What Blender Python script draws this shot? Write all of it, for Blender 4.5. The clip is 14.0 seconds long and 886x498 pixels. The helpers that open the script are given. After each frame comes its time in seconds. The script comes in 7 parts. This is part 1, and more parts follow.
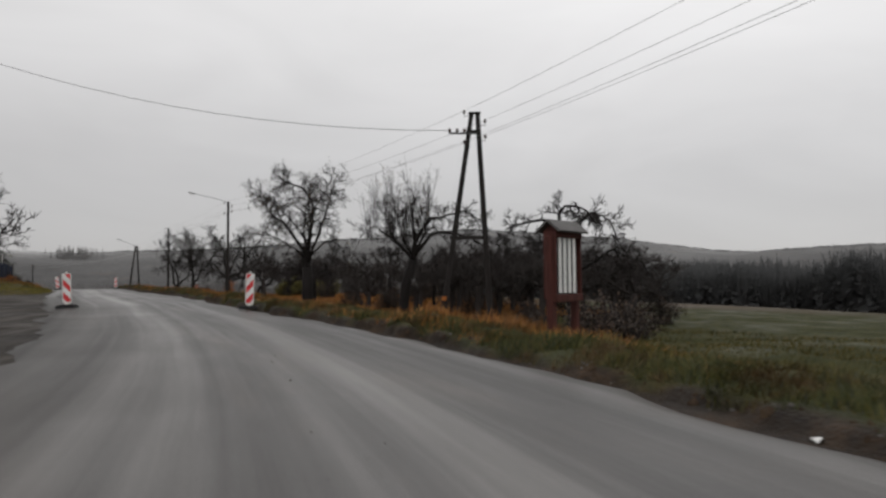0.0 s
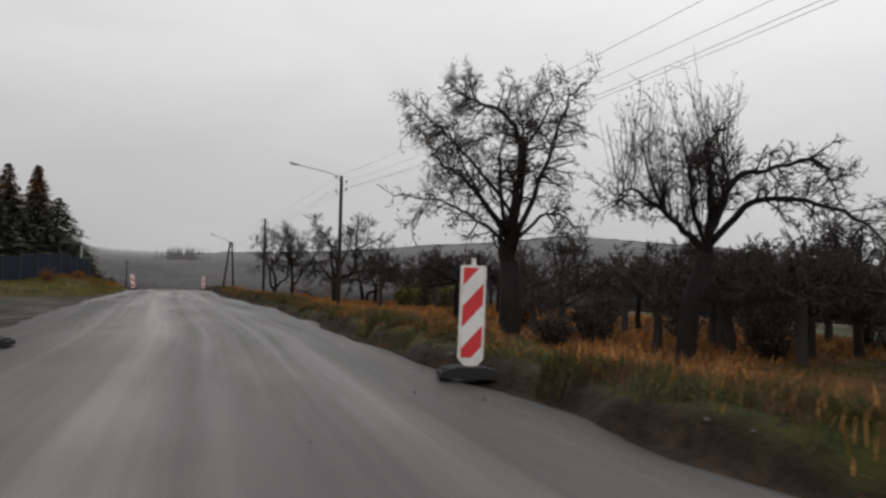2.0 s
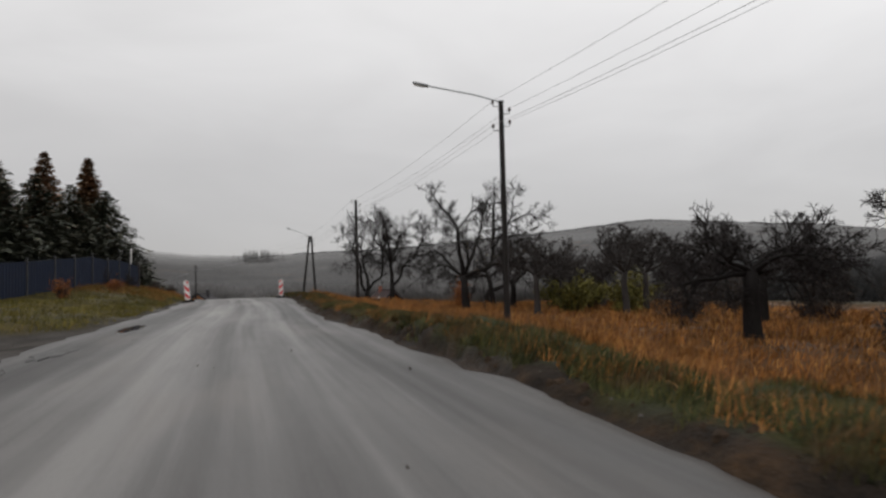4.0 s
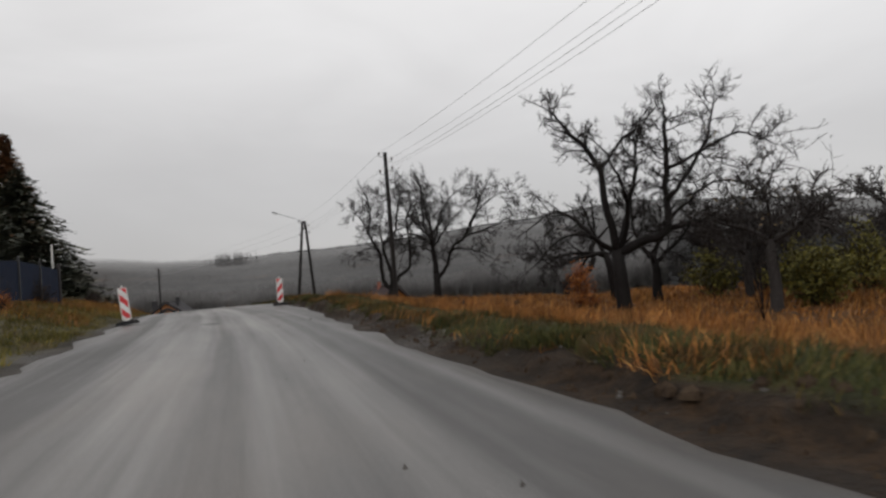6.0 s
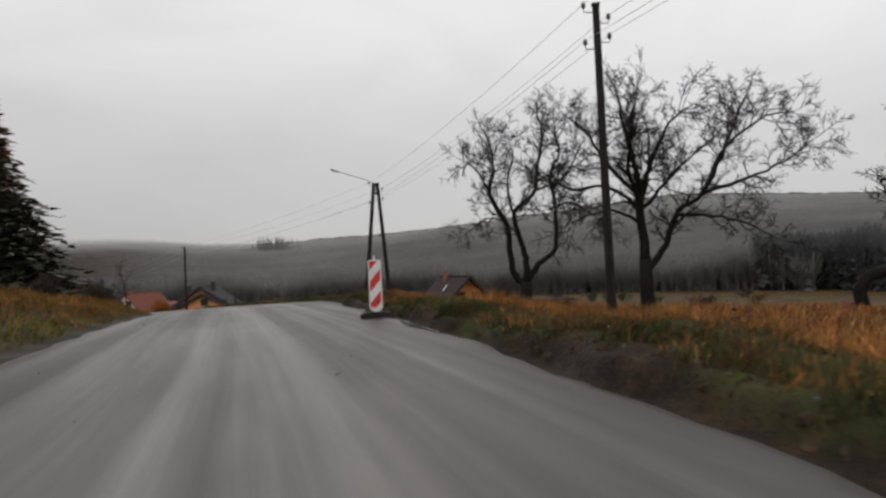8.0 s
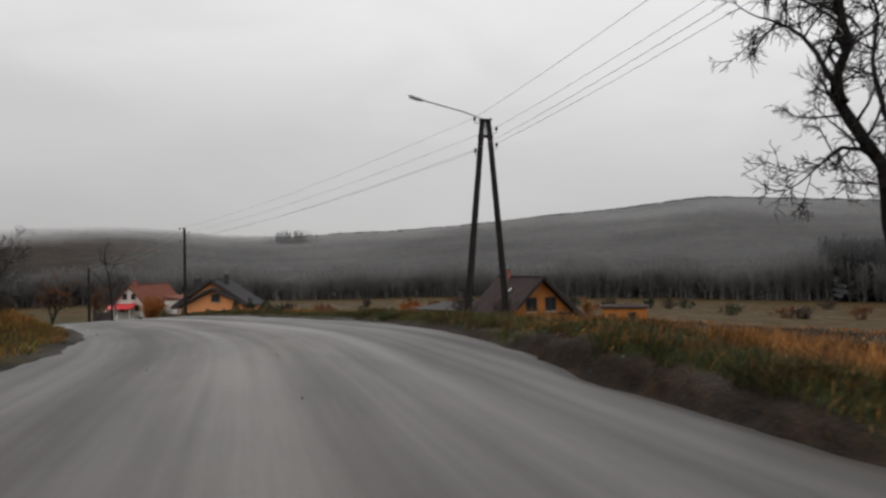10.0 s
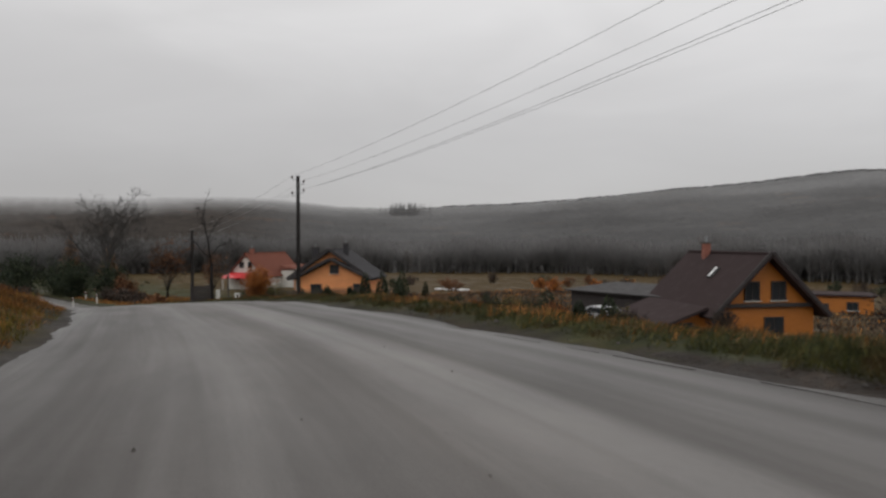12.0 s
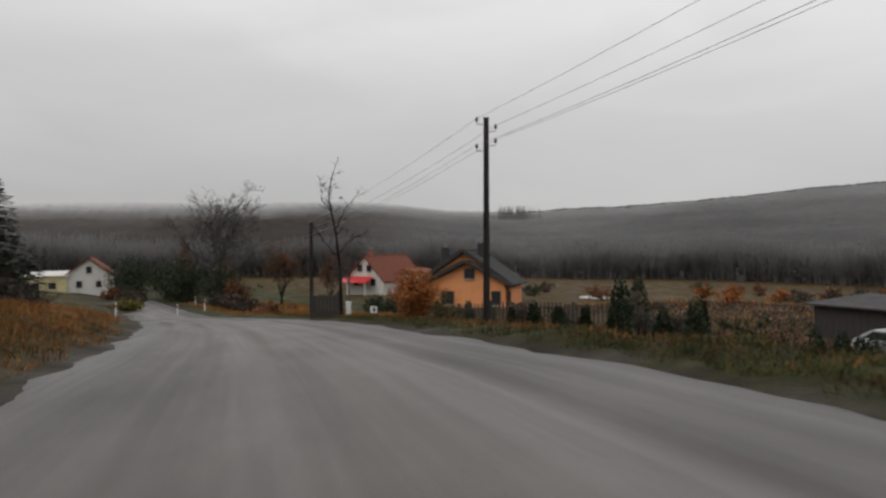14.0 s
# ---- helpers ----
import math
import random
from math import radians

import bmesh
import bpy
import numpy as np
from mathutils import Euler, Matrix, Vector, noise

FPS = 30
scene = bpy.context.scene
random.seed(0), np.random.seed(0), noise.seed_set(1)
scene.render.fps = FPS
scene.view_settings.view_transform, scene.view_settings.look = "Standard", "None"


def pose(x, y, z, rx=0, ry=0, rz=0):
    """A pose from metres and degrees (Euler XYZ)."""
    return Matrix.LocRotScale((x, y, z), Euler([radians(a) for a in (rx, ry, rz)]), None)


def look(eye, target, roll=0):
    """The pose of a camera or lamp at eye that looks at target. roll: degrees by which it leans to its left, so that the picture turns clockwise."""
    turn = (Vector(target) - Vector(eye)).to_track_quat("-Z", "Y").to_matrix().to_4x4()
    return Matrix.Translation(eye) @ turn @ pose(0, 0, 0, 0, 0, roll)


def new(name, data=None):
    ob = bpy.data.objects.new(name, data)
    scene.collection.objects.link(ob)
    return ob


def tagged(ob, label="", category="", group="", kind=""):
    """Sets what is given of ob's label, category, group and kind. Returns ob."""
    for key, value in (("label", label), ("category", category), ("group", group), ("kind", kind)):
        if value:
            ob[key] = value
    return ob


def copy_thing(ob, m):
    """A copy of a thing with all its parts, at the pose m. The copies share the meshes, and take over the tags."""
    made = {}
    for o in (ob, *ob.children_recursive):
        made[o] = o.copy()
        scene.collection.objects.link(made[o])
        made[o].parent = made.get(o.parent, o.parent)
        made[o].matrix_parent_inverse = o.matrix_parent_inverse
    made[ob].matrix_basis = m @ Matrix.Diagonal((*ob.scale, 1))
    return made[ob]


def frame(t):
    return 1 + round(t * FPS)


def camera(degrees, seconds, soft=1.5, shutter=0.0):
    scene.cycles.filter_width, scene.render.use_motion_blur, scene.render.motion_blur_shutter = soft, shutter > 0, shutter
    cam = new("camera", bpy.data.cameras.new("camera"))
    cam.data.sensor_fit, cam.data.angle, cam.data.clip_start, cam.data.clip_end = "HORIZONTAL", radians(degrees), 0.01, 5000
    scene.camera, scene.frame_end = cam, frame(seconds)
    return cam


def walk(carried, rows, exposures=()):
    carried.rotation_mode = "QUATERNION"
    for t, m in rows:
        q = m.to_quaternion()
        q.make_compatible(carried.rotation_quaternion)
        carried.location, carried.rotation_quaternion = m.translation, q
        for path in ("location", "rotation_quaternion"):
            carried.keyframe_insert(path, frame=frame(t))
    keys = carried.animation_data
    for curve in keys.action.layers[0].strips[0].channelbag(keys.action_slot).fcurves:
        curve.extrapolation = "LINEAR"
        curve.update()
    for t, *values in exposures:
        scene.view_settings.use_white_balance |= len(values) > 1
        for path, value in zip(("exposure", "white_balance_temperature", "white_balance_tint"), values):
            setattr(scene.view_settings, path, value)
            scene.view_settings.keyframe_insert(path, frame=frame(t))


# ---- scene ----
cam = camera(67.3, 14.0, soft=2.55, shutter=0.12)
PATH = [
    (0, (0.712, -0.706, 1.16), (0.785, 1.29, 1.259), -0.5),
    (0.5, (-0.353, 3.201, 1.17), (-0.317, 5.198, 1.275), -0.4),
    (1, (-1.655, 7.256, 1.189), (-1.677, 9.252, 1.315), 0.5),
    (1.5, (-3.02, 10.829, 1.231), (-3.144, 12.82, 1.371), 0.8),
    (2, (-4.46, 14.387, 1.245), (-4.658, 16.374, 1.364), 1.0),
    (2.5, (-6.126, 17.952, 1.307), (-6.373, 19.934, 1.399), 0.3),
    (3, (-7.842, 21.508, 1.359), (-8.174, 23.478, 1.462), 0.3),
    (3.5, (-9.639, 25.335, 1.51), (-10.035, 27.292, 1.612), -0.7),
    (6, (-19.219, 42.93, 1.573), (-19.544, 44.902, 1.645), -4.6),
    (6.5, (-21.004, 46.523, 1.628), (-21.335, 48.495, 1.684), -4.5),
    (7, (-22.795, 50.136, 1.669), (-23.162, 52.101, 1.709), -4.3),
    (7.5, (-24.478, 53.409, 1.661), (-24.899, 55.364, 1.707), -3.8),
    (8, (-26.716, 57.479, 1.728), (-27.156, 59.429, 1.778), -3.0),
    (8.5, (-28.656, 60.99, 1.751), (-29.107, 62.938, 1.804), -2.0),
    (9, (-30.59, 64.339, 1.755), (-31.045, 66.286, 1.815), -1.8),
    (11.5, (-40.231, 80.230, 1.530), (-40.927, 82.105, 1.522), -0.5),
    (12, (-42.385, 82.831, 1.377), (-43.187, 84.663, 1.351), -0.3),
    (12.5, (-44.718, 85.450, 1.229), (-45.593, 87.249, 1.205), -0.1),
    (13, (-47.240, 87.982, 1.083), (-48.187, 89.743, 1.065), 0.0),
    (13.5, (-49.865, 90.429, 0.941), (-50.880, 92.152, 0.925), -0.1),
    (14, (-52.596, 92.765, 0.801), (-53.673, 94.450, 0.791), -0.3),
]
walk(cam, [(t, look(e, a, r)) for t, e, a, r in PATH], exposures=[(0, 0.0), (3.5, 0.03), (6, 0.05), (7, 0.09), (9, 0.11), (11.5, 0.01), (13, -0.03), (14, 0.07)])

# ---- light ----
SUN_AZ, SUN_EL = 200.0, 42.0
world = bpy.data.worlds.new("overcast")
scene.world = world
world.use_nodes = True
wn, wl = world.node_tree.nodes, world.node_tree.links
wn.clear()
w_out = wn.new("ShaderNodeOutputWorld")
w_bg = wn.new("ShaderNodeBackground")
w_bg.inputs["Strength"].default_value = 1.0
w_sky = wn.new("ShaderNodeTexSky")
w_sky.sky_type = "NISHITA"
w_sky.sun_disc = False
w_sky.sun_elevation = radians(SUN_EL)
w_sky.sun_rotation = radians(SUN_AZ)
w_gain = wn.new("ShaderNodeVectorMath")
w_gain.operation = "SCALE"
w_gain.inputs["Scale"].default_value = 0.07
wl.new(w_sky.outputs["Color"], w_gain.inputs[0])
w_tc = wn.new("ShaderNodeTexCoord")
w_sep = wn.new("ShaderNodeSeparateXYZ")
wl.new(w_tc.outputs["Generated"], w_sep.inputs[0])
w_map = wn.new("ShaderNodeMapping")
w_map.inputs["Scale"].default_value = (1.0, 1.0, 3.2)
wl.new(w_tc.outputs["Generated"], w_map.inputs["Vector"])
w_no = wn.new("ShaderNodeTexNoise")
w_no.inputs["Scale"].default_value = 2.6
w_no.inputs["Detail"].default_value = 5.0
w_no.inputs["Roughness"].default_value = 0.5
w_no.inputs["Distortion"].default_value = 0.5
wl.new(w_map.outputs["Vector"], w_no.inputs["Vector"])
w_add = wn.new("ShaderNodeMath")
w_add.operation = "MULTIPLY_ADD"
w_add.inputs[1].default_value = 0.20
wl.new(w_no.outputs["Fac"], w_add.inputs[0])
w_side = wn.new("ShaderNodeMath")
w_side.operation = "MULTIPLY_ADD"
w_side.inputs[1].default_value = 0.10
wl.new(w_sep.outputs["X"], w_side.inputs[0])
wl.new(w_sep.outputs["Z"], w_side.inputs[2])
wl.new(w_side.outputs[0], w_add.inputs[2])
w_ramp = wn.new("ShaderNodeValToRGB")
w_ramp.color_ramp.elements[0].position = 0.06
w_ramp.color_ramp.elements[0].color = (0.465, 0.455, 0.455, 1)
w_ramp.color_ramp.elements[1].position = 0.56
w_ramp.color_ramp.elements[1].color = (0.95, 0.94, 0.94, 1)
mid = w_ramp.color_ramp.elements.new(0.26)
mid.color = (0.61, 0.60, 0.60, 1)
wl.new(w_add.outputs[0], w_ramp.inputs[0])
w_mix = wn.new("ShaderNodeMix")
w_mix.data_type = "RGBA"
w_mix.inputs[0].default_value = 0.94
wl.new(w_gain.outputs[0], w_mix.inputs[6])
wl.new(w_ramp.outputs["Color"], w_mix.inputs[7])
wl.new(w_mix.outputs[2], w_bg.inputs["Color"])
wl.new(w_bg.outputs[0], w_out.inputs[0])
sun_data = bpy.data.lights.new("sun", "SUN")
sun_data.energy = 0.5
sun_data.angle = radians(25)
sun_data.color = (1.0, 0.97, 0.94)
sun = new("sun", sun_data)
a_, e_ = radians(SUN_AZ), radians(SUN_EL)
sun.matrix_world = look((math.sin(a_) * math.cos(e_) * 60, math.cos(a_) * math.cos(e_) * 60, math.sin(e_) * 60), (0, 0, 0))

# ---- plan: the road's line, its heights and its edges ----
LINE = [p[1][:2] for p in PATH]
pts = [Vector(p) for p in LINE]
back = (pts[0] - pts[1]).normalized()
line = [pts[0] + back * d for d in (60, 40, 20, 8)] + pts
p_, az_ = pts[-1].copy(), 48.5
for step, turn in ((6, 0.5), (6, 1), (8, 2), (10, 2.5), (15, 3), (20, 3), (30, 3), (60, 2), (120, 2), (200, 0)):
    az_ += turn
    p_ = p_ + Vector((-math.sin(radians(az_)), math.cos(radians(az_)))) * step
    line.append(p_.copy())
line = np.array([tuple(p) for p in line])
cum = np.r_[0, np.cumsum(np.hypot(*np.diff(line, axis=0).T))] - 60.0
S_ALL = np.arange(-60.0, cum[-1], 1.0)
CX = np.interp(S_ALL, cum, line[:, 0])
CY = np.interp(S_ALL, cum, line[:, 1])
for _ in range(4):
    CX[1:-1] = 0.25 * CX[:-2] + 0.5 * CX[1:-1] + 0.25 * CX[2:]
    CY[1:-1] = 0.25 * CY[:-2] + 0.5 * CY[1:-1] + 0.25 * CY[2:]
TX, TY = np.gradient(CX), np.gradient(CY)
TL = np.hypot(TX, TY)
TX, TY = TX / TL, TY / TL


def road_z(s):
    return np.interp(s, (-60, 0, 10, 20, 27, 48, 62, 70, 78, 86, 92.6, 99.5, 106.6, 110.2, 115, 120, 127, 135, 143, 153, 163, 175, 200, 260, 420),
                     (0.0, 0.14, 0.17, 0.27, 0.40, 0.60, 0.72, 0.75, 0.74, 0.65, 0.50, 0.21, -0.08, -0.24, -0.50, -0.90, -1.45, -2.15, -2.85, -3.75, -4.65, -5.3, -5.9, -6.6, -6.9))


def edge_r(s):
    return np.interp(s, (-60, 0, 10, 14, 17, 20, 23, 28, 31, 34, 38, 47, 52, 57, 65, 75, 86, 93, 98, 103, 123, 132, 150, 217),
                     (3.6, 3.7, 3.65, 3.45, 3.25, 3.0, 2.7, 2.55, 2.7, 2.8, 2.95, 2.8, 2.3, 2.2, 2.5, 3.1, 3.6, 4.5, 4.6, 4.25, 4.25, 4.5, 3.4, 3.0))


def edge_l(s):
    return np.interp(s, (-60, 0, 9, 17, 22, 30, 45, 75, 86, 98, 111, 120, 134, 217),
                     (-2.5, -2.4, -2.5, -2.9, -3.1, -3.4, -3.4, -3.3, -3.0, -2.2, -2.05, -2.5, -2.75, -3.0))


def shoulder(s):
    """Width of the churned strip between the asphalt and the bank."""
    return np.interp(s, (-60, 46, 51, 60, 66, 70, 200), (0.0, 0.0, 0.22, 0.22, 0.1, 0.0, 0.0))


def station(x, y):
    """Station along the road and offset to its right of places in the plan."""
    x, y = np.atleast_1d(x).astype(float), np.atleast_1d(y).astype(float)
    s, u = np.empty_like(x), np.empty_like(x)
    for a in range(0, len(x), 4000):
        b = slice(a, a + 4000)
        d = (x[b, None] - CX) ** 2 + (y[b, None] - CY) ** 2
        i = d.argmin(1)
        dx, dy = x[b] - CX[i], y[b] - CY[i]
        s[b] = S_ALL[i] + dx * TX[i] + dy * TY[i]
        u[b] = dx * TY[i] - dy * TX[i]
    return s, u


def at_road(s, u):
    """The place at a station and an offset to the right."""
    x, y = np.interp(s, S_ALL, CX), np.interp(s, S_ALL, CY)
    tx, ty = np.interp(s, S_ALL, TX), np.interp(s, S_ALL, TY)
    return x + u * ty, y - u * tx


def wave(x, y, k, seed):
    """Cheap smooth unevenness between -1 and 1."""
    r = np.random.RandomState(seed)
    z = 0.0
    for i in range(5):
        a, ph = r.uniform(0, 6.28), r.uniform(0, 6.28)
        f = k * r.uniform(0.6, 1.7)
        z = z + np.sin((x * np.cos(a) + y * np.sin(a)) * f + ph + 1.3 * np.sin((y * np.cos(a) - x * np.sin(a)) * f * 0.7 + ph))
    return z / 3.2


def smooth(v, a, b):
    t = np.clip((v - a) / (b - a), 0, 1)
    return t * t * (3 - 2 * t)


VALLEY = -8.0


def ground_z(x, y):
    x, y = np.atleast_1d(x).astype(float), np.atleast_1d(y).astype(float)
    s, u = station(x, y)
    zr = road_z(s)
    dr, dl = u - edge_r(s), edge_l(s) - u
    rough = 0.06 * wave(x, y, 1.7, 3) + 0.045 * wave(x, y, 4.3, 4)
    right = np.interp(dr, (-0.6, 0.0, 0.25, 0.7, 1.2, 2.0, 3.4, 5.5, 10, 16), (-0.10, -0.05, -0.02, 0.03, 0.04, -0.02, -0.38, -0.66, -0.85, -1.0))
    right = right - smooth(s, 12, 18) * (1 - smooth(s, 38, 48)) * np.interp(dr, (1.4, 3.0, 4.2, 6.0, 10, 16), (0.0, 0.34, 0.52, 0.40, 0.34, 0.25))
    right = right + smooth(s, 70, 80) * np.interp(dr, (3, 7, 14), (0.0, 0.3, 0.3))
    bank = (0.45 + 0.55 * smooth(s, 8, 14)) * smooth(s, -8, -4) * (1 - 0.8 * smooth(s, 86, 96)) * (0.85 + 0.3 * wave(s, s * 0, 0.6, 41))
    bank = 0.85 * bank * (1 - 0.45 * smooth(s, 46, 51) * (1 - smooth(s, 63, 69)))
    db = dr - shoulder(s) - 0.13 * wave(x, y, 2.6, 42) - 0.06 * wave(x, y, 7.0, 43)
    right = right + bank * np.interp(db, (0.0, 0.07, 0.16, 0.34, 0.9, 1.6, 2.8, 5.0), (0.0, 0.17, 0.25, 0.28, 0.24, 0.16, 0.07, 0.0))
    right = right + bank * 0.05 * wave(x, y, 9.0, 44) * smooth(db, 0.1, 0.4) * (1 - smooth(db, 1.6, 2.4))
    right = right - 0.05 * wave(x, y, 1.3, 45) * smooth(dr, 0.15, 0.4) * (1 - smooth(db, -0.3, 0.0))
    drop = smooth(s, 70, 100)
    reach = 150 - 60 * drop
    zr_r = zr + right + rough * smooth(dr, 0.1, 1.0)
    garden = np.interp(s, (70, 100, 120, 136, 168, 200), (-3.4, -4.6, -5.3, -5.05, -5.8, -6.3))
    zr_r = zr_r + drop * (garden - zr_r) * smooth(dr, 2.5 + 4.5 * smooth(s, 122, 136), 30)
    zr_r = zr_r + (VALLEY - zr_r) * smooth(dr, 14 + 18 * drop, reach + 30)
    lot = smooth(s, 4, 10) * (1 - smooth(s, 44, 52))
    verge = dl - 4.2 * lot
    left = np.interp(verge, (-0.6, 0.0, 0.5, 1.5, 4, 10, 30), (-0.10, -0.05, 0.0, 0.14, 0.32, 0.5, 0.7))
    high = smooth(s, 62, 78)
    left = left + high * np.interp(verge, (0.4, 1.6, 5, 12), (0.0, 0.35, 0.85, 0.9))
    zr_l = zr + left + rough * smooth(verge, 0.1, 1.0)
    zr_l = zr_l + lot * (0.05 * wave(x, y, 1.1, 9)) * smooth(dl, 0.3, 1.5) * (1 - smooth(verge, -0.2, 0.8))
    zr_l = np.where(dl > 40, zr_l + (4.0 - zr_l) * smooth(dl, 40, 200) * (1 - smooth(s, 90, 140)), zr_l)
    zr_l = zr_l + (np.minimum(zr_l, -5.0) - zr_l) * smooth(s, 120, 190) * smooth(dl, 8, 40)
    z = np.where(u >= 0, zr_r, zr_l)
    road = (dr < -0.25) & (dl < -0.25)
    return np.where(road, zr - 0.10, z)


def gz(x, y):
    return float(ground_z(x, y)[0])


# ---- materials ----
def principled(name):
    m = bpy.data.materials.new(name)
    m.use_nodes = True
    nt = m.node_tree
    return m, nt.nodes, nt.links, nt.nodes["Principled BSDF"]


def noise_node(n, l, vec, scale, detail=4.0, rough=0.55):
    t = n.new("ShaderNodeTexNoise")
    t.inputs["Scale"].default_value, t.inputs["Detail"].default_value, t.inputs["Roughness"].default_value = scale, detail, rough
    if vec:
        l.new(vec, t.inputs["Vector"])
    return t.outputs["Fac"]


def ramp(n, l, fac, stops):
    r = n.new("ShaderNodeValToRGB")
    while len(r.color_ramp.elements) < len(stops):
        r.color_ramp.elements.new(0.5)
    for el, (p, c) in zip(r.color_ramp.elements, stops):
        el.position, el.color = p, (*c, 1) if len(c) == 3 else c
    l.new(fac, r.inputs[0])
    return r.outputs["Color"]


def blend(n, l, fac, a, b, mode="MIX"):
    m = n.new("ShaderNodeMix")
    m.data_type, m.blend_type = "RGBA", mode
    if isinstance(fac, float):
        m.inputs[0].default_value = fac
    else:
        l.new(fac, m.inputs[0])
    for sock, v in ((m.inputs[6], a), (m.inputs[7], b)):
        if isinstance(v, tuple):
            sock.default_value = (*v, 1)
        else:
            l.new(v, sock)
    return m.outputs[2]


def scaled(n, l, vec, sx, sy, sz):
    m = n.new("ShaderNodeMapping")
    m.inputs["Scale"].default_value = (sx, sy, sz)
    l.new(vec, m.inputs["Vector"])
    return m.outputs["Vector"]


def scaled_value(n, l, v, k):
    m = n.new("ShaderNodeMath")
    m.operation = "MULTIPLY"
    m.inputs[1].default_value = k
    l.new(v, m.inputs[0])
    return m.outputs[0]


def add_bump(n, l, bsdf, height, strength, dist=0.02):
    b = n.new("ShaderNodeBump")
    b.inputs["Strength"].default_value, b.inputs["Distance"].default_value = strength, dist
    l.new(height, b.inputs["Height"])
    l.new(b.outputs["Normal"], bsdf.inputs["Normal"])


def surface(name, base, rough=0.7, var=0.35, scale=6.0, stretch=(1, 1, 1), bump=0.3, metal=0.0, dirt=(0.05, 0.045, 0.04), dirty=0.35, rand=0.0, spec=0.5):
    """A worn surface: base colour with fine grain, broad stains and relief."""
    m, n, l, b = principled(name)
    tc = n.new("ShaderNodeTexCoord")
    vec = scaled(n, l, tc.outputs["Object"], *stretch)
    fine = noise_node(n, l, vec, scale * 6, 3)
    broad = noise_node(n, l, vec, scale * 0.5, 4)
    lo = tuple(c * (1 - var) for c in base)
    hi = tuple(min(1, c * (1 + var)) for c in base)
    col = ramp(n, l, fine, [(0.3, lo), (0.7, hi)])
    stain = ramp(n, l, broad, [(0.48, (0, 0, 0)), (0.75, (dirty, dirty, dirty))])
    col = blend(n, l, stain, col, dirt)
    if rand:
        oi = n.new("ShaderNodeObjectInfo")
        gain = ramp(n, l, oi.outputs["Random"], [(0, (1 - rand,) * 3), (1, (1 + rand,) * 3)])
        col = blend(n, l, 1.0, col, gain, "MULTIPLY")
    l.new(col, b.inputs["Base Color"])
    l.new(ramp(n, l, broad, [(0.3, (rough * 0.8,) * 3), (0.7, (min(1, rough * 1.15),) * 3)]), b.inputs["Roughness"])
    b.inputs["Metallic"].default_value = metal
    b.inputs["Specular IOR Level"].default_value = spec
    if bump:
        add_bump(n, l, b, fine, bump, 0.01)
    return m


def foliage(name, stops, rough=0.75, trans=0.0, low=None):
    """Blades, leaves and needles: each island has a tint of its own, patches shift over the plan."""
    m, n, l, b = principled(name)
    g = n.new("ShaderNodeNewGeometry")
    col = ramp(n, l, g.outputs["Random Per Island"], stops)
    patch = noise_node(n, l, g.outputs["Position"], 0.45, 3)
    shade = ramp(n, l, patch, [(0.3, (0.62, 0.66, 0.6)), (0.7, (1.25, 1.2, 1.15))])
    col = blend(n, l, 1.0, col, shade, "MULTIPLY")
    if low:
        far = noise_node(n, l, g.outputs["Position"], 1.1, 2)
        col = blend(n, l, ramp(n, l, far, [(0.52, (0, 0, 0)), (0.62, (0.85,) * 3)]), col, low)
    l.new(col, b.inputs["Base Color"])
    b.inputs["Roughness"].default_value = rough
    b.inputs["Specular IOR Level"].default_value = 0.25
    return m


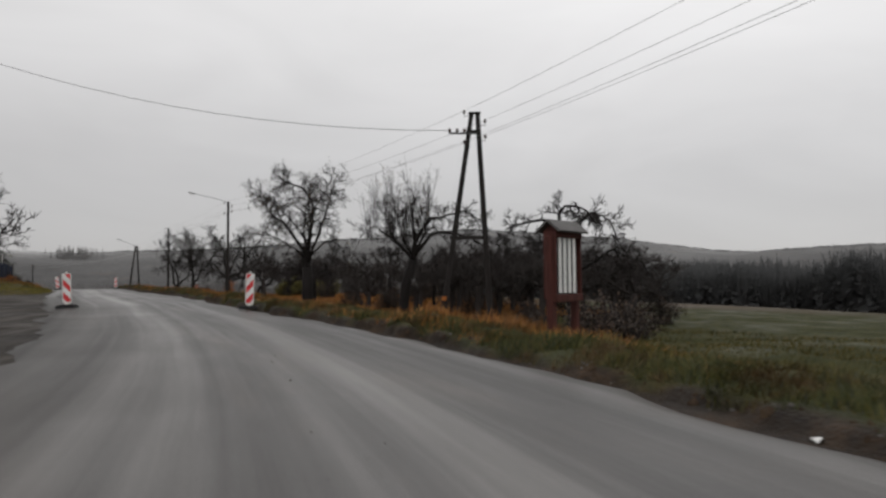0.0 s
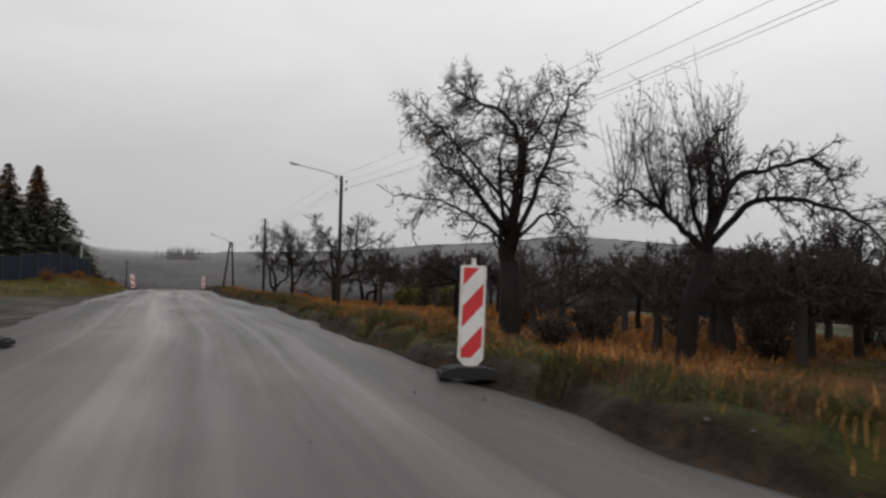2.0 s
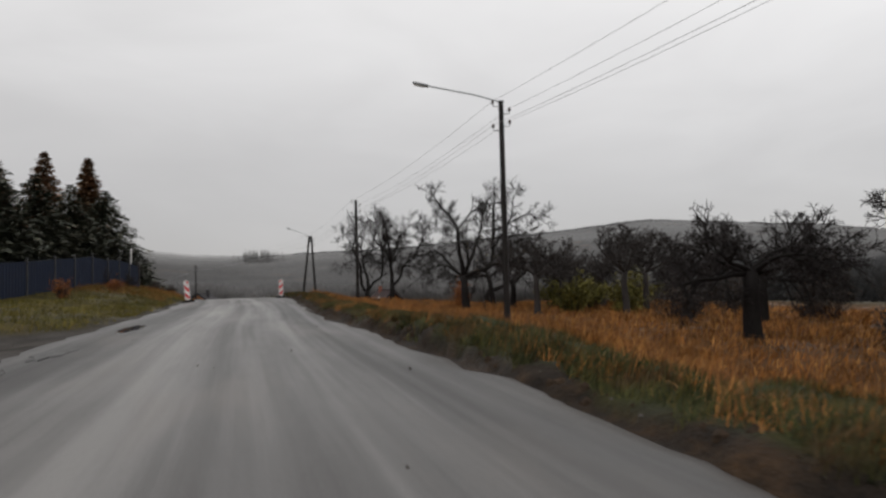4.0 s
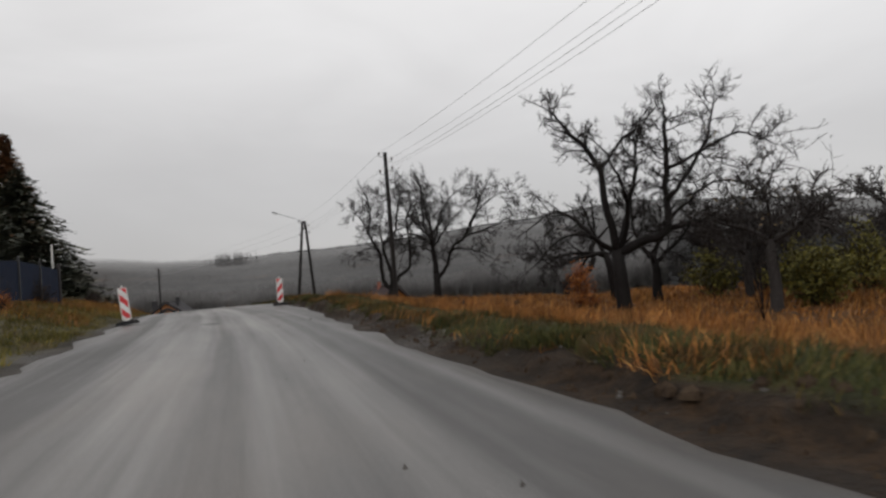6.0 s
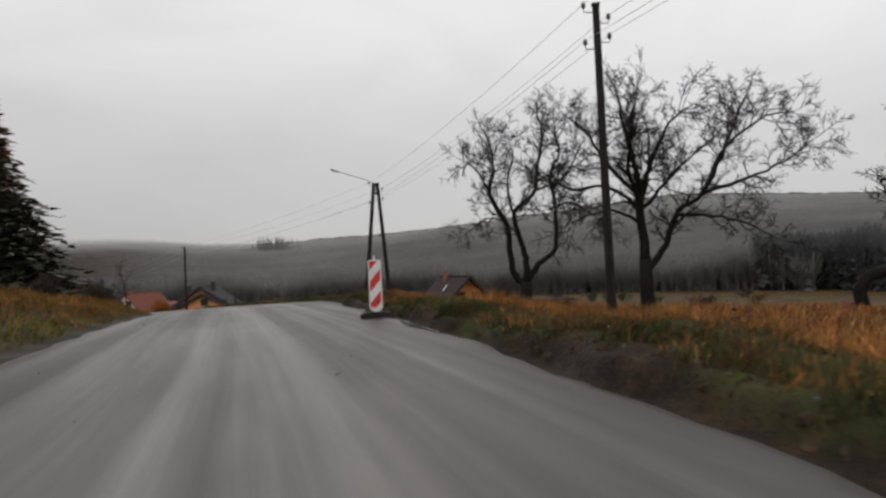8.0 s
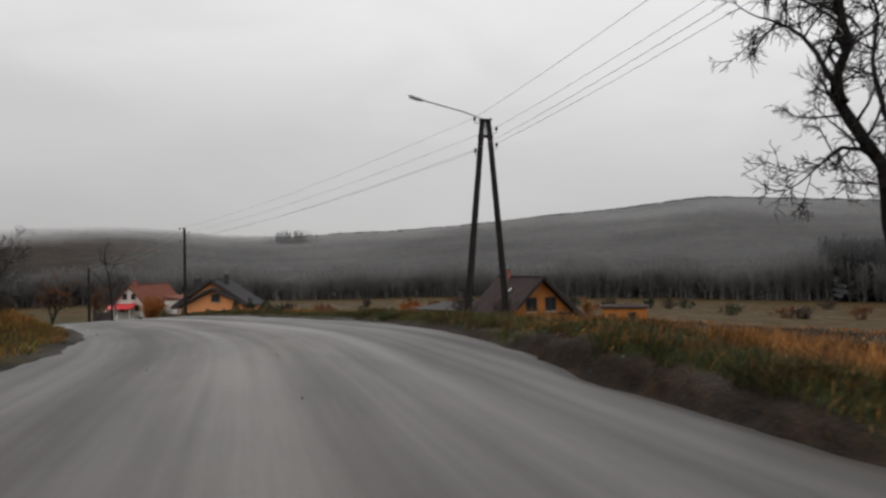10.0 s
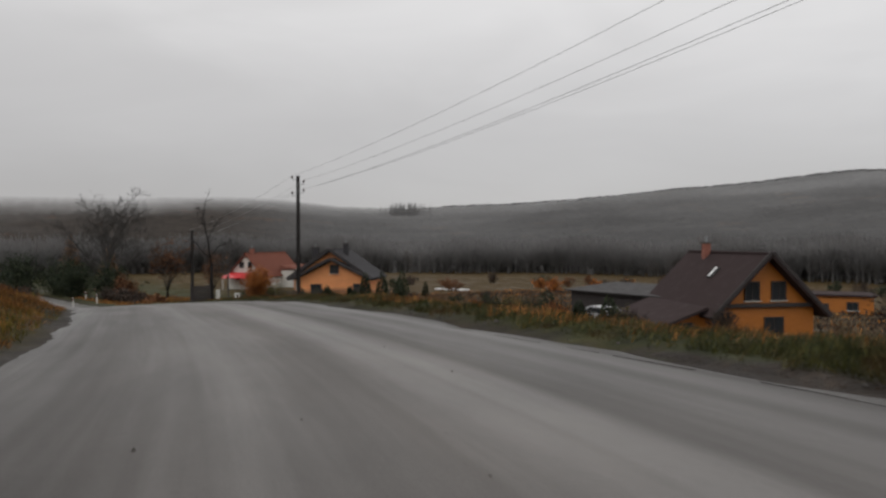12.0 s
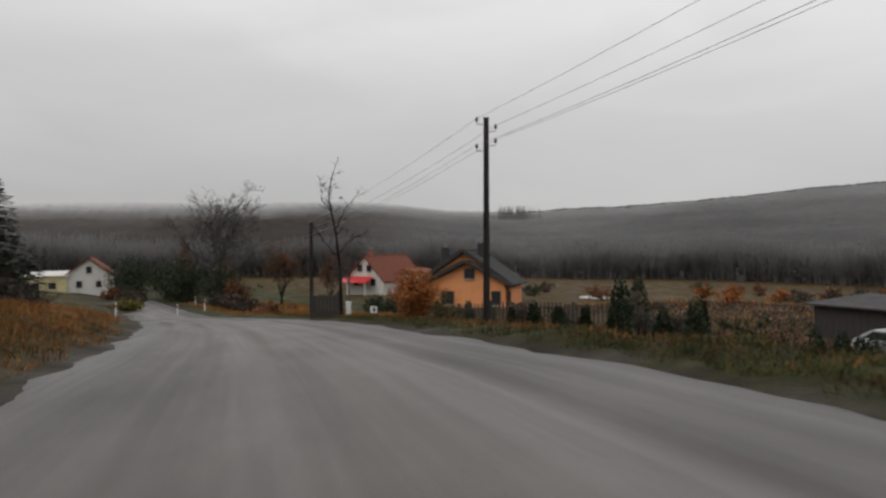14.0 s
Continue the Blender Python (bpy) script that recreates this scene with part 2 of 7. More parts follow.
def road_material():
    m, n, l, b = principled("wet_worn_asphalt")
    uv = n.new("ShaderNodeUVMap")
    uv.uv_map = "road"
    flow = scaled(n, l, uv.outputs["UV"], 1.0, 0.013, 1)
    streak = noise_node(n, l, flow, 1.15, 3, 0.5)
    streak2 = noise_node(n, l, scaled(n, l, uv.outputs["UV"], 1.0, 0.02, 1), 2.6, 4, 0.6)
    blotch_ = noise_node(n, l, scaled(n, l, uv.outputs["UV"], 1.0, 0.10, 1), 0.9, 5, 0.65)
    tracks = blend(n, l, 0.42, streak, blend(n, l, 0.3, streak2, blotch_))
    blotch = noise_node(n, l, scaled(n, l, uv.outputs["UV"], 1.0, 0.22, 1), 0.55, 5, 0.62)
    grit = noise_node(n, l, uv.outputs["UV"], 70, 3)
    cob = noise_node(n, l, uv.outputs["UV"], 9, 4)
    col = ramp(n, l, tracks, [(0.36, (0.060, 0.057, 0.055)), (0.48, (0.105, 0.100, 0.096)), (0.60, (0.200, 0.190, 0.180))])
    mud = ramp(n, l, blotch, [(0.50, (0, 0, 0)), (0.72, (0.5, 0.5, 0.5))])
    col = blend(n, l, mud, col, (0.150, 0.122, 0.098))
    rim = n.new("ShaderNodeUVMap")
    rim.uv_map = "rim"
    rs = n.new("ShaderNodeSeparateXYZ")
    l.new(rim.outputs["UV"], rs.inputs[0])
    edge = n.new("ShaderNodeMath")
    edge.operation = "MULTIPLY_ADD"
    edge.inputs[1].default_value = 0.9
    l.new(noise_node(n, l, uv.outputs["UV"], 0.8, 4), edge.inputs[0])
    l.new(rs.outputs["X"], edge.inputs[2])
    sand = ramp(n, l, cob, [(0.35, (0.058, 0.048, 0.039)), (0.65, (0.118, 0.099, 0.080))])
    col = blend(n, l, ramp(n, l, edge.outputs[0], [(0.55, (0.85,) * 3), (1.0, (0, 0, 0))]), col, sand)
    sep = n.new("ShaderNodeSeparateXYZ")
    l.new(uv.outputs["UV"], sep.inputs[0])
    far = n.new("ShaderNodeMapRange")
    far.inputs["From Min"].default_value, far.inputs["From Max"].default_value = 60, 100
    far.inputs["To Max"].default_value = 0.8
    l.new(sep.outputs["Y"], far.inputs["Value"])
    silt = ramp(n, l, blend(n, l, 0.6, tracks, noise_node(n, l, scaled(n, l, uv.outputs["UV"], 1.0, 0.35, 1), 0.8, 5, 0.65)), [(0.36, (0.070, 0.062, 0.055)), (0.50, (0.108, 0.096, 0.086)), (0.64, (0.165, 0.148, 0.134))])
    col = blend(n, l, far.outputs["Result"], col, silt)
    # The road's tone falls towards its right and left edges.
    tone_r = ramp(n, l, scaled_value(n, l, rs.outputs["X"], 0.25), [(0.0, (0.45,) * 3), (0.35, (0.62,) * 3), (0.85, (1.0,) * 3)])
    tone_l = ramp(n, l, scaled_value(n, l, rs.outputs["Y"], 0.25), [(0.0, (0.50,) * 3), (0.4, (0.74,) * 3), (0.85, (1.0,) * 3)])
    col = blend(n, l, 1.0, blend(n, l, 1.0, col, tone_r, "MULTIPLY"), tone_l, "MULTIPLY")
    col = blend(n, l, 1.0, col, ramp(n, l, grit, [(0.25, (0.72,) * 3), (0.75, (1.25,) * 3)]), "MULTIPLY")
    crumbs = noise_node(n, l, uv.outputs["UV"], 14, 3, 0.6)
    col = blend(n, l, ramp(n, l, crumbs, [(0.68, (0, 0, 0)), (0.74, (0.75,) * 3)]), col, (0.030, 0.026, 0.023))
    start = n.new("ShaderNodeMapRange")
    start.inputs["From Min"].default_value, start.inputs["From Max"].default_value = 28, 50
    start.inputs["To Min"].default_value, start.inputs["To Max"].default_value = 0.62, 0.0
    l.new(sep.outputs["Y"], start.inputs["Value"])
    muddy = blend(n, l, 1.0, start.outputs["Result"], ramp(n, l, scaled_value(n, l, rs.outputs["Y"], 0.25), [(0.1, (1.0,) * 3), (0.75, (0.0,) * 3)]), "MULTIPLY")
    col = blend(n, l, muddy, col, (0.030, 0.027, 0.025))
    l.new(col, b.inputs["Base Color"])
    wet = blend(n, l, 0.3, tracks, blotch)
    l.new(blend(n, l, muddy, ramp(n, l, wet, [(0.40, (0.62,) * 3), (0.50, (0.46,) * 3), (0.60, (0.33,) * 3)]), (0.85, 0.85, 0.85)), b.inputs["Roughness"])
    b.inputs["Specular IOR Level"].default_value = 0.4
    add_bump(n, l, b, blend(n, l, 0.4, grit, cob), 0.35, 0.012)
    return m


def ground_material():
    m, n, l, b = principled("verge_soil_and_grass")
    g = n.new("ShaderNodeNewGeometry")
    zone = n.new("ShaderNodeVertexColor")
    zone.layer_name = "zone"
    sep = n.new("ShaderNodeSeparateColor")
    l.new(zone.outputs["Color"], sep.inputs[0])
    pos = g.outputs["Position"]
    broad, mid_, fine = noise_node(n, l, pos, 0.35, 4), noise_node(n, l, pos, 2.2, 5, 0.65), noise_node(n, l, pos, 22, 4)
    soil = ramp(n, l, blend(n, l, 0.4, mid_, noise_node(n, l, pos, 9.0, 5, 0.7)), [(0.36, (0.008, 0.006, 0.005)), (0.50, (0.022, 0.015, 0.010)), (0.62, (0.046, 0.028, 0.016)), (0.74, (0.085, 0.050, 0.026))])
    gravel = ramp(n, l, fine, [(0.3, (0.026, 0.023, 0.020)), (0.6, (0.058, 0.051, 0.044)), (0.8, (0.11, 0.10, 0.088))])
    soil = blend(n, l, ramp(n, l, broad, [(0.54, (0, 0, 0)), (0.72, (0.35,) * 3)]), soil, gravel)
    wheel = noise_node(n, l, scaled(n, l, pos, 1.0, 0.25, 1.0), 1.6, 5, 0.6)
    lot = ramp(n, l, wheel, [(0.36, (0.022, 0.019, 0.017)), (0.52, (0.050, 0.044, 0.039)), (0.68, (0.090, 0.082, 0.073))])
    soil = blend(n, l, zone.outputs["Alpha"], soil, lot)
    green = ramp(n, l, mid_, [(0.25, (0.014, 0.016, 0.007)), (0.5, (0.036, 0.039, 0.012)), (0.75, (0.070, 0.060, 0.020))])
    dry = ramp(n, l, mid_, [(0.25, (0.030, 0.015, 0.008)), (0.5, (0.088, 0.042, 0.015)), (0.75, (0.165, 0.082, 0.029))])
    field = ramp(n, l, broad, [(0.35, (0.058, 0.045, 0.032)), (0.65, (0.098, 0.078, 0.058))])
    col = blend(n, l, sep.outputs["Green"], green, dry)
    col = blend(n, l, sep.outputs["Blue"], col, field)
    col = blend(n, l, sep.outputs["Red"], col, soil)
    l.new(col, b.inputs["Base Color"])
    l.new(ramp(n, l, broad, [(0.35, (0.55,) * 3), (0.6, (0.95,) * 3)]), b.inputs["Roughness"])
    b.inputs["Specular IOR Level"].default_value = 0.12
    add_bump(n, l, b, blend(n, l, 0.45, mid_, fine), 1.0, 0.10)
    return m


def hill_material(name, dark, light, rust, fog):
    m, n, l, b = principled(name)
    g = n.new("ShaderNodeNewGeometry")
    big = noise_node(n, l, g.outputs["Position"], 0.010, 5, 0.6)
    if fog:
        trees = noise_node(n, l, scaled(n, l, g.outputs["Position"], 1, 1, 0.7), 0.13, 6, 0.75)
    else:
        trees = noise_node(n, l, scaled(n, l, g.outputs["Position"], 1, 1, 0.55), 0.20, 5, 0.7)
    col = ramp(n, l, trees, [(0.36, dark), (0.66, light)])
    tint = ramp(n, l, noise_node(n, l, g.outputs["Position"], 0.035, 4, 0.65), [(0.60, (0, 0, 0)), (0.78, (0.5,) * 3)])
    col = blend(n, l, tint, col, rust)
    col = blend(n, l, 1.0, col, ramp(n, l, big, [(0.3, (0.8,) * 3), (0.7, (1.2,) * 3)]), "MULTIPLY")
    l.new(col, b.inputs["Base Color"])
    b.inputs["Roughness"].default_value = 1.0
    b.inputs["Specular IOR Level"].default_value = 0.0
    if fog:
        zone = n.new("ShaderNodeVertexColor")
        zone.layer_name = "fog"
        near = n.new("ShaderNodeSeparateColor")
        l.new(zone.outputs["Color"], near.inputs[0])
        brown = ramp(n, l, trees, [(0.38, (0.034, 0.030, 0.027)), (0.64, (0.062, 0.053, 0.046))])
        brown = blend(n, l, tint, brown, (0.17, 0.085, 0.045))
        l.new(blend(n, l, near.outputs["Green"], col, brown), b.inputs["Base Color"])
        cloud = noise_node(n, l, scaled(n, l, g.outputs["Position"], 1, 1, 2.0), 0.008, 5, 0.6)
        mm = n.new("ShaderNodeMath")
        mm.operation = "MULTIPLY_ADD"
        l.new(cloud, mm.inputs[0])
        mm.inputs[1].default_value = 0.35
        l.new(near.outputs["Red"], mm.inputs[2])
        # Alpha imitates mist: the hill thins into the sky towards the ridge.
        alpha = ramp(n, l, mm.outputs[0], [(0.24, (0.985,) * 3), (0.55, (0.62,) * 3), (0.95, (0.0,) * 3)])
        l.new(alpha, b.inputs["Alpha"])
    else:
        thin = n.new("ShaderNodeBsdfTranslucent")
        l.new(col, thin.inputs["Color"])
        both = n.new("ShaderNodeMixShader")
        both.inputs[0].default_value = 0.5
        l.new(b.outputs[0], both.inputs[1])
        l.new(thin.outputs[0], both.inputs[2])
        l.new(both.outputs[0], n["Material Output"].inputs["Surface"])
    return m


M = {
    "road": road_material(),
    "ground": ground_material(),
    # Haze is put into these far base colours: paler than near bark.
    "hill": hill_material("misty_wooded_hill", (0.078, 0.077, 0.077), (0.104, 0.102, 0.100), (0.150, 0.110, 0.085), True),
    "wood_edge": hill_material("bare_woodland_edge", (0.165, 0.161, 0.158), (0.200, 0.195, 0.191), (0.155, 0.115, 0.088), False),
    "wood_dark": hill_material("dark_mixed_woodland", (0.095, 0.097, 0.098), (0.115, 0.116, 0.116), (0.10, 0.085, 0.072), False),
    "bark": surface("dark_wet_bark", (0.012, 0.010, 0.0095), 0.85, 0.45, 5, (1, 1, 0.3), 0.7, dirt=(0.022, 0.022, 0.017), dirty=0.4, spec=0.12),
    "twig": surface("bare_twigs", (0.020, 0.0165, 0.016), 0.8, 0.3, 4, bump=0.0, spec=0.15),
    # Far trees at the bend: haze put into the colour as paler grey.
    "hazebark": surface("haze_greyed_bark", (0.075, 0.070, 0.066), 0.9, 0.3, 4, bump=0.3, dirt=(0.05, 0.047, 0.042), spec=0.1),
    # Background orchard: distance haze lightens this bark and twig colour.
    "hazetwig": surface("haze_greyed_twigs", (0.040, 0.035, 0.033), 0.85, 0.3, 4, bump=0.0, spec=0.1),
    "post": surface("weathered_pole", (0.020, 0.017, 0.016), 0.85, 0.4, 3, (1, 1, 0.15), 0.4, dirt=(0.040, 0.036, 0.034), spec=0.2),
    "steel": surface("galvanised_steel", (0.30, 0.31, 0.32), 0.5, 0.15, 8, bump=0.1, metal=0.8),
    "iron": surface("dark_iron", (0.06, 0.06, 0.062), 0.6, 0.25, 8, bump=0.1, metal=0.5),
    "ceramic": surface("brown_glazed_ceramic", (0.06, 0.035, 0.028), 0.25, 0.2, 8, bump=0.0),
    "wire": surface("dull_aluminium_wire", (0.30, 0.30, 0.31), 0.6, 0.1, 3, bump=0.0, metal=0.2),
    "plastic": surface("dirty_white_plastic", (0.62, 0.61, 0.58), 0.45, 0.08, 5, bump=0.05, dirt=(0.25, 0.22, 0.19), dirty=0.5),
    "red": surface("red_reflective_sheet", (0.56, 0.030, 0.035), 0.35, 0.12, 5, bump=0.03, dirt=(0.22, 0.03, 0.03), dirty=0.4),
    "white": surface("white_reflective_sheet", (0.66, 0.66, 0.65), 0.4, 0.06, 5, bump=0.03, dirt=(0.35, 0.33, 0.31), dirty=0.4),
    "rubber": surface("recycled_black_rubber", (0.016, 0.016, 0.017), 0.75, 0.4, 12, bump=0.5, dirt=(0.045, 0.040, 0.035), dirty=0.4, spec=0.25),
    "stain": surface("red_brown_stained_timber", (0.058, 0.018, 0.014), 0.7, 0.35, 3, (1, 1, 0.12), 0.35, dirt=(0.03, 0.014, 0.012), spec=0.2),
    "shingle": surface("grey_bitumen_roofing", (0.085, 0.080, 0.078), 0.8, 0.3, 7, bump=0.5),
    "paper": surface("white_notice_strip", (0.68, 0.68, 0.66), 0.5, 0.05, 4, bump=0.0, dirty=0.15),
    "broken": surface("dark_broken_asphalt", (0.030, 0.028, 0.026), 0.5, 0.5, 9, bump=0.8),
    "void": surface("dark_backboard", (0.018, 0.017, 0.018), 0.7, 0.3, 4, bump=0.1),
    "orange": surface("orange_plaster", (0.66, 0.27, 0.105), 0.85, 0.10, 2, bump=0.15, dirt=(0.36, 0.17, 0.09), dirty=0.3),
    "timber": surface("orange_stained_cladding", (0.40, 0.135, 0.018), 0.55, 0.22, 2, (1, 1, 6), 0.3, dirt=(0.22, 0.08, 0.02)),
    "brownroof": surface("brown_roof_sheet", (0.040, 0.027, 0.027), 0.9, 0.18, 3, bump=0.25, spec=0.12),
    "greyroof": surface("dark_grey_tiles", (0.042, 0.040, 0.043), 0.85, 0.2, 5, bump=0.3, spec=0.15),
    "redroof": surface("red_clay_tiles", (0.165, 0.058, 0.038), 0.85, 0.25, 5, bump=0.3, spec=0.15),
    "plaster": surface("off_white_plaster", (0.60, 0.585, 0.54), 0.9, 0.07, 2, bump=0.1, dirt=(0.32, 0.30, 0.27)),
    "yellow": surface("pale_yellow_plaster", (0.58, 0.50, 0.27), 0.9, 0.07, 2, bump=0.1),
    "brick": surface("red_brick", (0.26, 0.095, 0.065), 0.85, 0.35, 8, bump=0.3),
    "dark": surface("dark_brown_boards", (0.030, 0.024, 0.024), 0.7, 0.3, 3, (6, 6, 1), 0.3),
    "metalroof": surface("grey_sheet_roof", (0.055, 0.052, 0.052), 0.8, 0.15, 3, bump=0.1, spec=0.15),
    "blue": surface("blue_fence_sheet", (0.017, 0.023, 0.042), 0.8, 0.25, 3, (4, 4, 1), 0.15, spec=0.12),
    "car": surface("silver_car_paint", (0.36, 0.365, 0.37), 0.3, 0.03, 3, bump=0.0, dirty=0.15),
    "tyre": surface("tyre_rubber", (0.02, 0.02, 0.02), 0.8, 0.2, 10, bump=0.2),
    "line": surface("worn_white_road_paint", (0.085, 0.082, 0.078), 0.7, 0.5, 5, bump=0.1, dirt=(0.08, 0.07, 0.06), dirty=0.9),
    "soil": surface("torn_brown_soil", (0.036, 0.024, 0.016), 0.95, 0.5, 6, bump=0.6, dirt=(0.09, 0.065, 0.042), dirty=0.5, spec=0.1),
    "tent": surface("dark_red_canvas", (0.085, 0.026, 0.020), 0.9, 0.15, 3, bump=0.1, spec=0.1),
    "fence": surface("grey_fence_wood", (0.060, 0.053, 0.046), 0.85, 0.3, 4, (1, 1, 0.2), 0.3, spec=0.2),
    "stone": surface("roadside_stone", (0.10, 0.090, 0.080), 0.85, 0.35, 7, bump=0.5, rand=0.35),
    "smoke": None,
    "drygrass": foliage("tall_dry_grass", [(0, (0.060, 0.026, 0.010)), (0.35, (0.190, 0.075, 0.020)), (0.7, (0.360, 0.145, 0.032)), (1, (0.48, 0.25, 0.08))], low=(0.13, 0.062, 0.02)),
    "greengrass": foliage("short_verge_grass", [(0, (0.014, 0.017, 0.007)), (0.5, (0.042, 0.050, 0.014)), (0.85, (0.085, 0.084, 0.022)), (1, (0.13, 0.09, 0.03))], low=(0.070, 0.040, 0.016)),
    "yellowgrass": foliage("yellow_green_grass", [(0, (0.026, 0.027, 0.008)), (0.5, (0.064, 0.060, 0.015)), (1, (0.13, 0.092, 0.025))]),
    "bankgrass": foliage("yellow_green_bank_grass", [(0, (0.055, 0.055, 0.012)), (0.5, (0.140, 0.125, 0.024)), (1, (0.24, 0.175, 0.036))]),
    "needles": foliage("spruce_needles", [(0, (0.055, 0.061, 0.050)), (0.6, (0.090, 0.096, 0.076)), (1, (0.135, 0.13, 0.098))]),
    "larch": foliage("rusty_larch_needles", [(0, (0.13, 0.078, 0.052)), (0.6, (0.24, 0.135, 0.080)), (1, (0.32, 0.19, 0.11))]),
    "leaf": foliage("withered_leaves", [(0, (0.035, 0.028, 0.022)), (0.6, (0.085, 0.062, 0.036)), (1, (0.19, 0.125, 0.05))]),
    "rust": foliage("rust_orange_leaves", [(0, (0.17, 0.052, 0.014)), (0.5, (0.33, 0.105, 0.025)), (1, (0.46, 0.18, 0.045))]),
    "dullrust": foliage("dull_rust_brown_leaves", [(0, (0.075, 0.034, 0.018)), (0.5, (0.150, 0.066, 0.032)), (1, (0.23, 0.105, 0.048))]),
    "bush": foliage("olive_yellow_leaves", [(0, (0.060, 0.055, 0.014)), (0.5, (0.125, 0.112, 0.026)), (1, (0.22, 0.185, 0.04))]),
    "thuja": foliage("garden_conifer", [(0, (0.012, 0.020, 0.012)), (0.6, (0.030, 0.042, 0.022)), (1, (0.06, 0.07, 0.035))]),
    "bramble": foliage("dark_bramble_twigs", [(0, (0.030, 0.024, 0.021)), (0.6, (0.058, 0.043, 0.036)), (1, (0.10, 0.066, 0.050))]),
}


def glass_material():
    m, n, l, b = principled("window_glass")
    b.inputs["Base Color"].default_value = (0.025, 0.028, 0.032, 1)
    b.inputs["Roughness"].default_value = 0.06
    l.new(ramp(n, l, noise_node(n, l, None, 3.0), [(0.3, (0.04,) * 3), (0.7, (0.12,) * 3)]), b.inputs["Roughness"])
    return m


def water_material():
    m, n, l, b = principled("muddy_puddle_water")
    b.inputs["Base Color"].default_value = (0.035, 0.030, 0.026, 1)
    l.new(ramp(n, l, noise_node(n, l, None, 6.0), [(0.3, (0.03,) * 3), (0.7, (0.10,) * 3)]), b.inputs["Roughness"])
    return m


M["water"] = water_material()
M["glass"] = glass_material()
del M["smoke"]


# ---- mesh helpers ----
class Shape:
    """Collects points and faces of one part."""

    def __init__(self):
        self.v, self.f = [], []

    def add(self, verts, faces):
        k = len(self.v)
        self.v += [tuple(p) for p in verts]
        self.f += [tuple(i + k for i in q) for q in faces]
        return self

    def box(self, c, size, rot=None, bevel=0.0):
        sx, sy, sz = (d / 2 for d in size)
        b = min(bevel, sx * 0.9, sy * 0.9, sz * 0.9)
        verts, faces = [], []
        if b <= 0:
            verts = [Vector((x * sx, y * sy, z * sz)) for z in (-1, 1) for x, y in ((-1, -1), (1, -1), (1, 1), (-1, 1))]
            faces = [(3, 2, 1, 0), (4, 5, 6, 7), (0, 1, 5, 4), (1, 2, 6, 5), (2, 3, 7, 6), (3, 0, 4, 7)]
        else:
            ring = [(-sx + b, -sy), (sx - b, -sy), (sx, -sy + b), (sx, sy - b), (sx - b, sy), (-sx + b, sy), (-sx, sy - b), (-sx, -sy + b)]
            inner = [(max(-sx + b, min(sx - b, x)), max(-sy + b, min(sy - b, y))) for x, y in ring]
            for z, rr in ((-sz, inner), (-sz + b, ring), (sz - b, ring), (sz, inner)):
                verts += [Vector((x, y, z)) for x, y in rr]
            for lv in range(3):
                for i in range(8):
                    j = (i + 1) % 8
                    faces.append((lv * 8 + i, lv * 8 + j, lv * 8 + 8 + j, lv * 8 + 8 + i))
            faces += [tuple(range(7, -1, -1)), tuple(range(24, 32))]
        m = rot.to_matrix().to_4x4() if isinstance(rot, Euler) else (rot or Matrix())
        m = Matrix.Translation(c) @ m
        return self.add([m @ p for p in verts], faces)

    def tube(self, path, radii, sides=6, cap=True):
        path = [Vector(p) for p in path]
        n = len(path)
        k = len(self.v)
        side = None
        for i, p in enumerate(path):
            d = (path[min(i + 1, n - 1)] - path[max(i - 1, 0)]).normalized()
            if side is None:
                side = d.orthogonal().normalized()
            side = (side - d * side.dot(d)).normalized()
            up = d.cross(side)
            r = radii[i] if not isinstance(radii, (int, float)) else radii
            for a in range(sides):
                t = 2 * math.pi * a / sides
                self.v.append(tuple(p + (side * math.cos(t) + up * math.sin(t)) * r))
        for i in range(n - 1):
            for a in range(sides):
                b = (a + 1) % sides
                self.f.append((k + i * sides + a, k + i * sides + b, k + (i + 1) * sides + b, k + (i + 1) * sides + a))
        if cap:
            self.f.append(tuple(k + a for a in range(sides - 1, -1, -1)))
            self.f.append(tuple(k + (n - 1) * sides + a for a in range(sides)))
        return self

    def prism(self, outline, depth, m=None):
        """An outline in x and z, from y = 0 to y = depth."""
        m = m or Matrix()
        n = len(outline)
        vs = [m @ Vector((x, 0, z)) for x, z in outline] + [m @ Vector((x, depth, z)) for x, z in outline]
        fs = [tuple(range(n)), tuple(range(2 * n - 1, n - 1, -1))] + [(i, n + i, n + (i + 1) % n, (i + 1) % n) for i in range(n)]
        return self.add(vs, fs)

    def slab(self, a, b, c, d, thick):
        """A flat board with four corners, thick downwards along its normal."""
        a, b, c, d = (Vector(p) for p in (a, b, c, d))
        nrm = (b - a).cross(d - a).normalized() * thick
        return self.add([a, b, c, d, a - nrm, b - nrm, c - nrm, d - nrm], [(0, 1, 2, 3), (7, 6, 5, 4), (0, 4, 5, 1), (1, 5, 6, 2), (2, 6, 7, 3), (3, 7, 4, 0)])


def mesh_of(name, shape, material, smooth_faces=False):
    me = bpy.data.meshes.new(name)
    me.from_pydata(shape.v, [], shape.f)
    me.materials.append(material)
    if smooth_faces:
        me.polygons.foreach_set("use_smooth", [True] * len(me.polygons))
    return me


def part(name, shape, material, parent, label="", smooth_faces=False):
    ob = new(name, mesh_of(name, shape, material, smooth_faces))
    ob.parent = parent
    return tagged(ob, label)


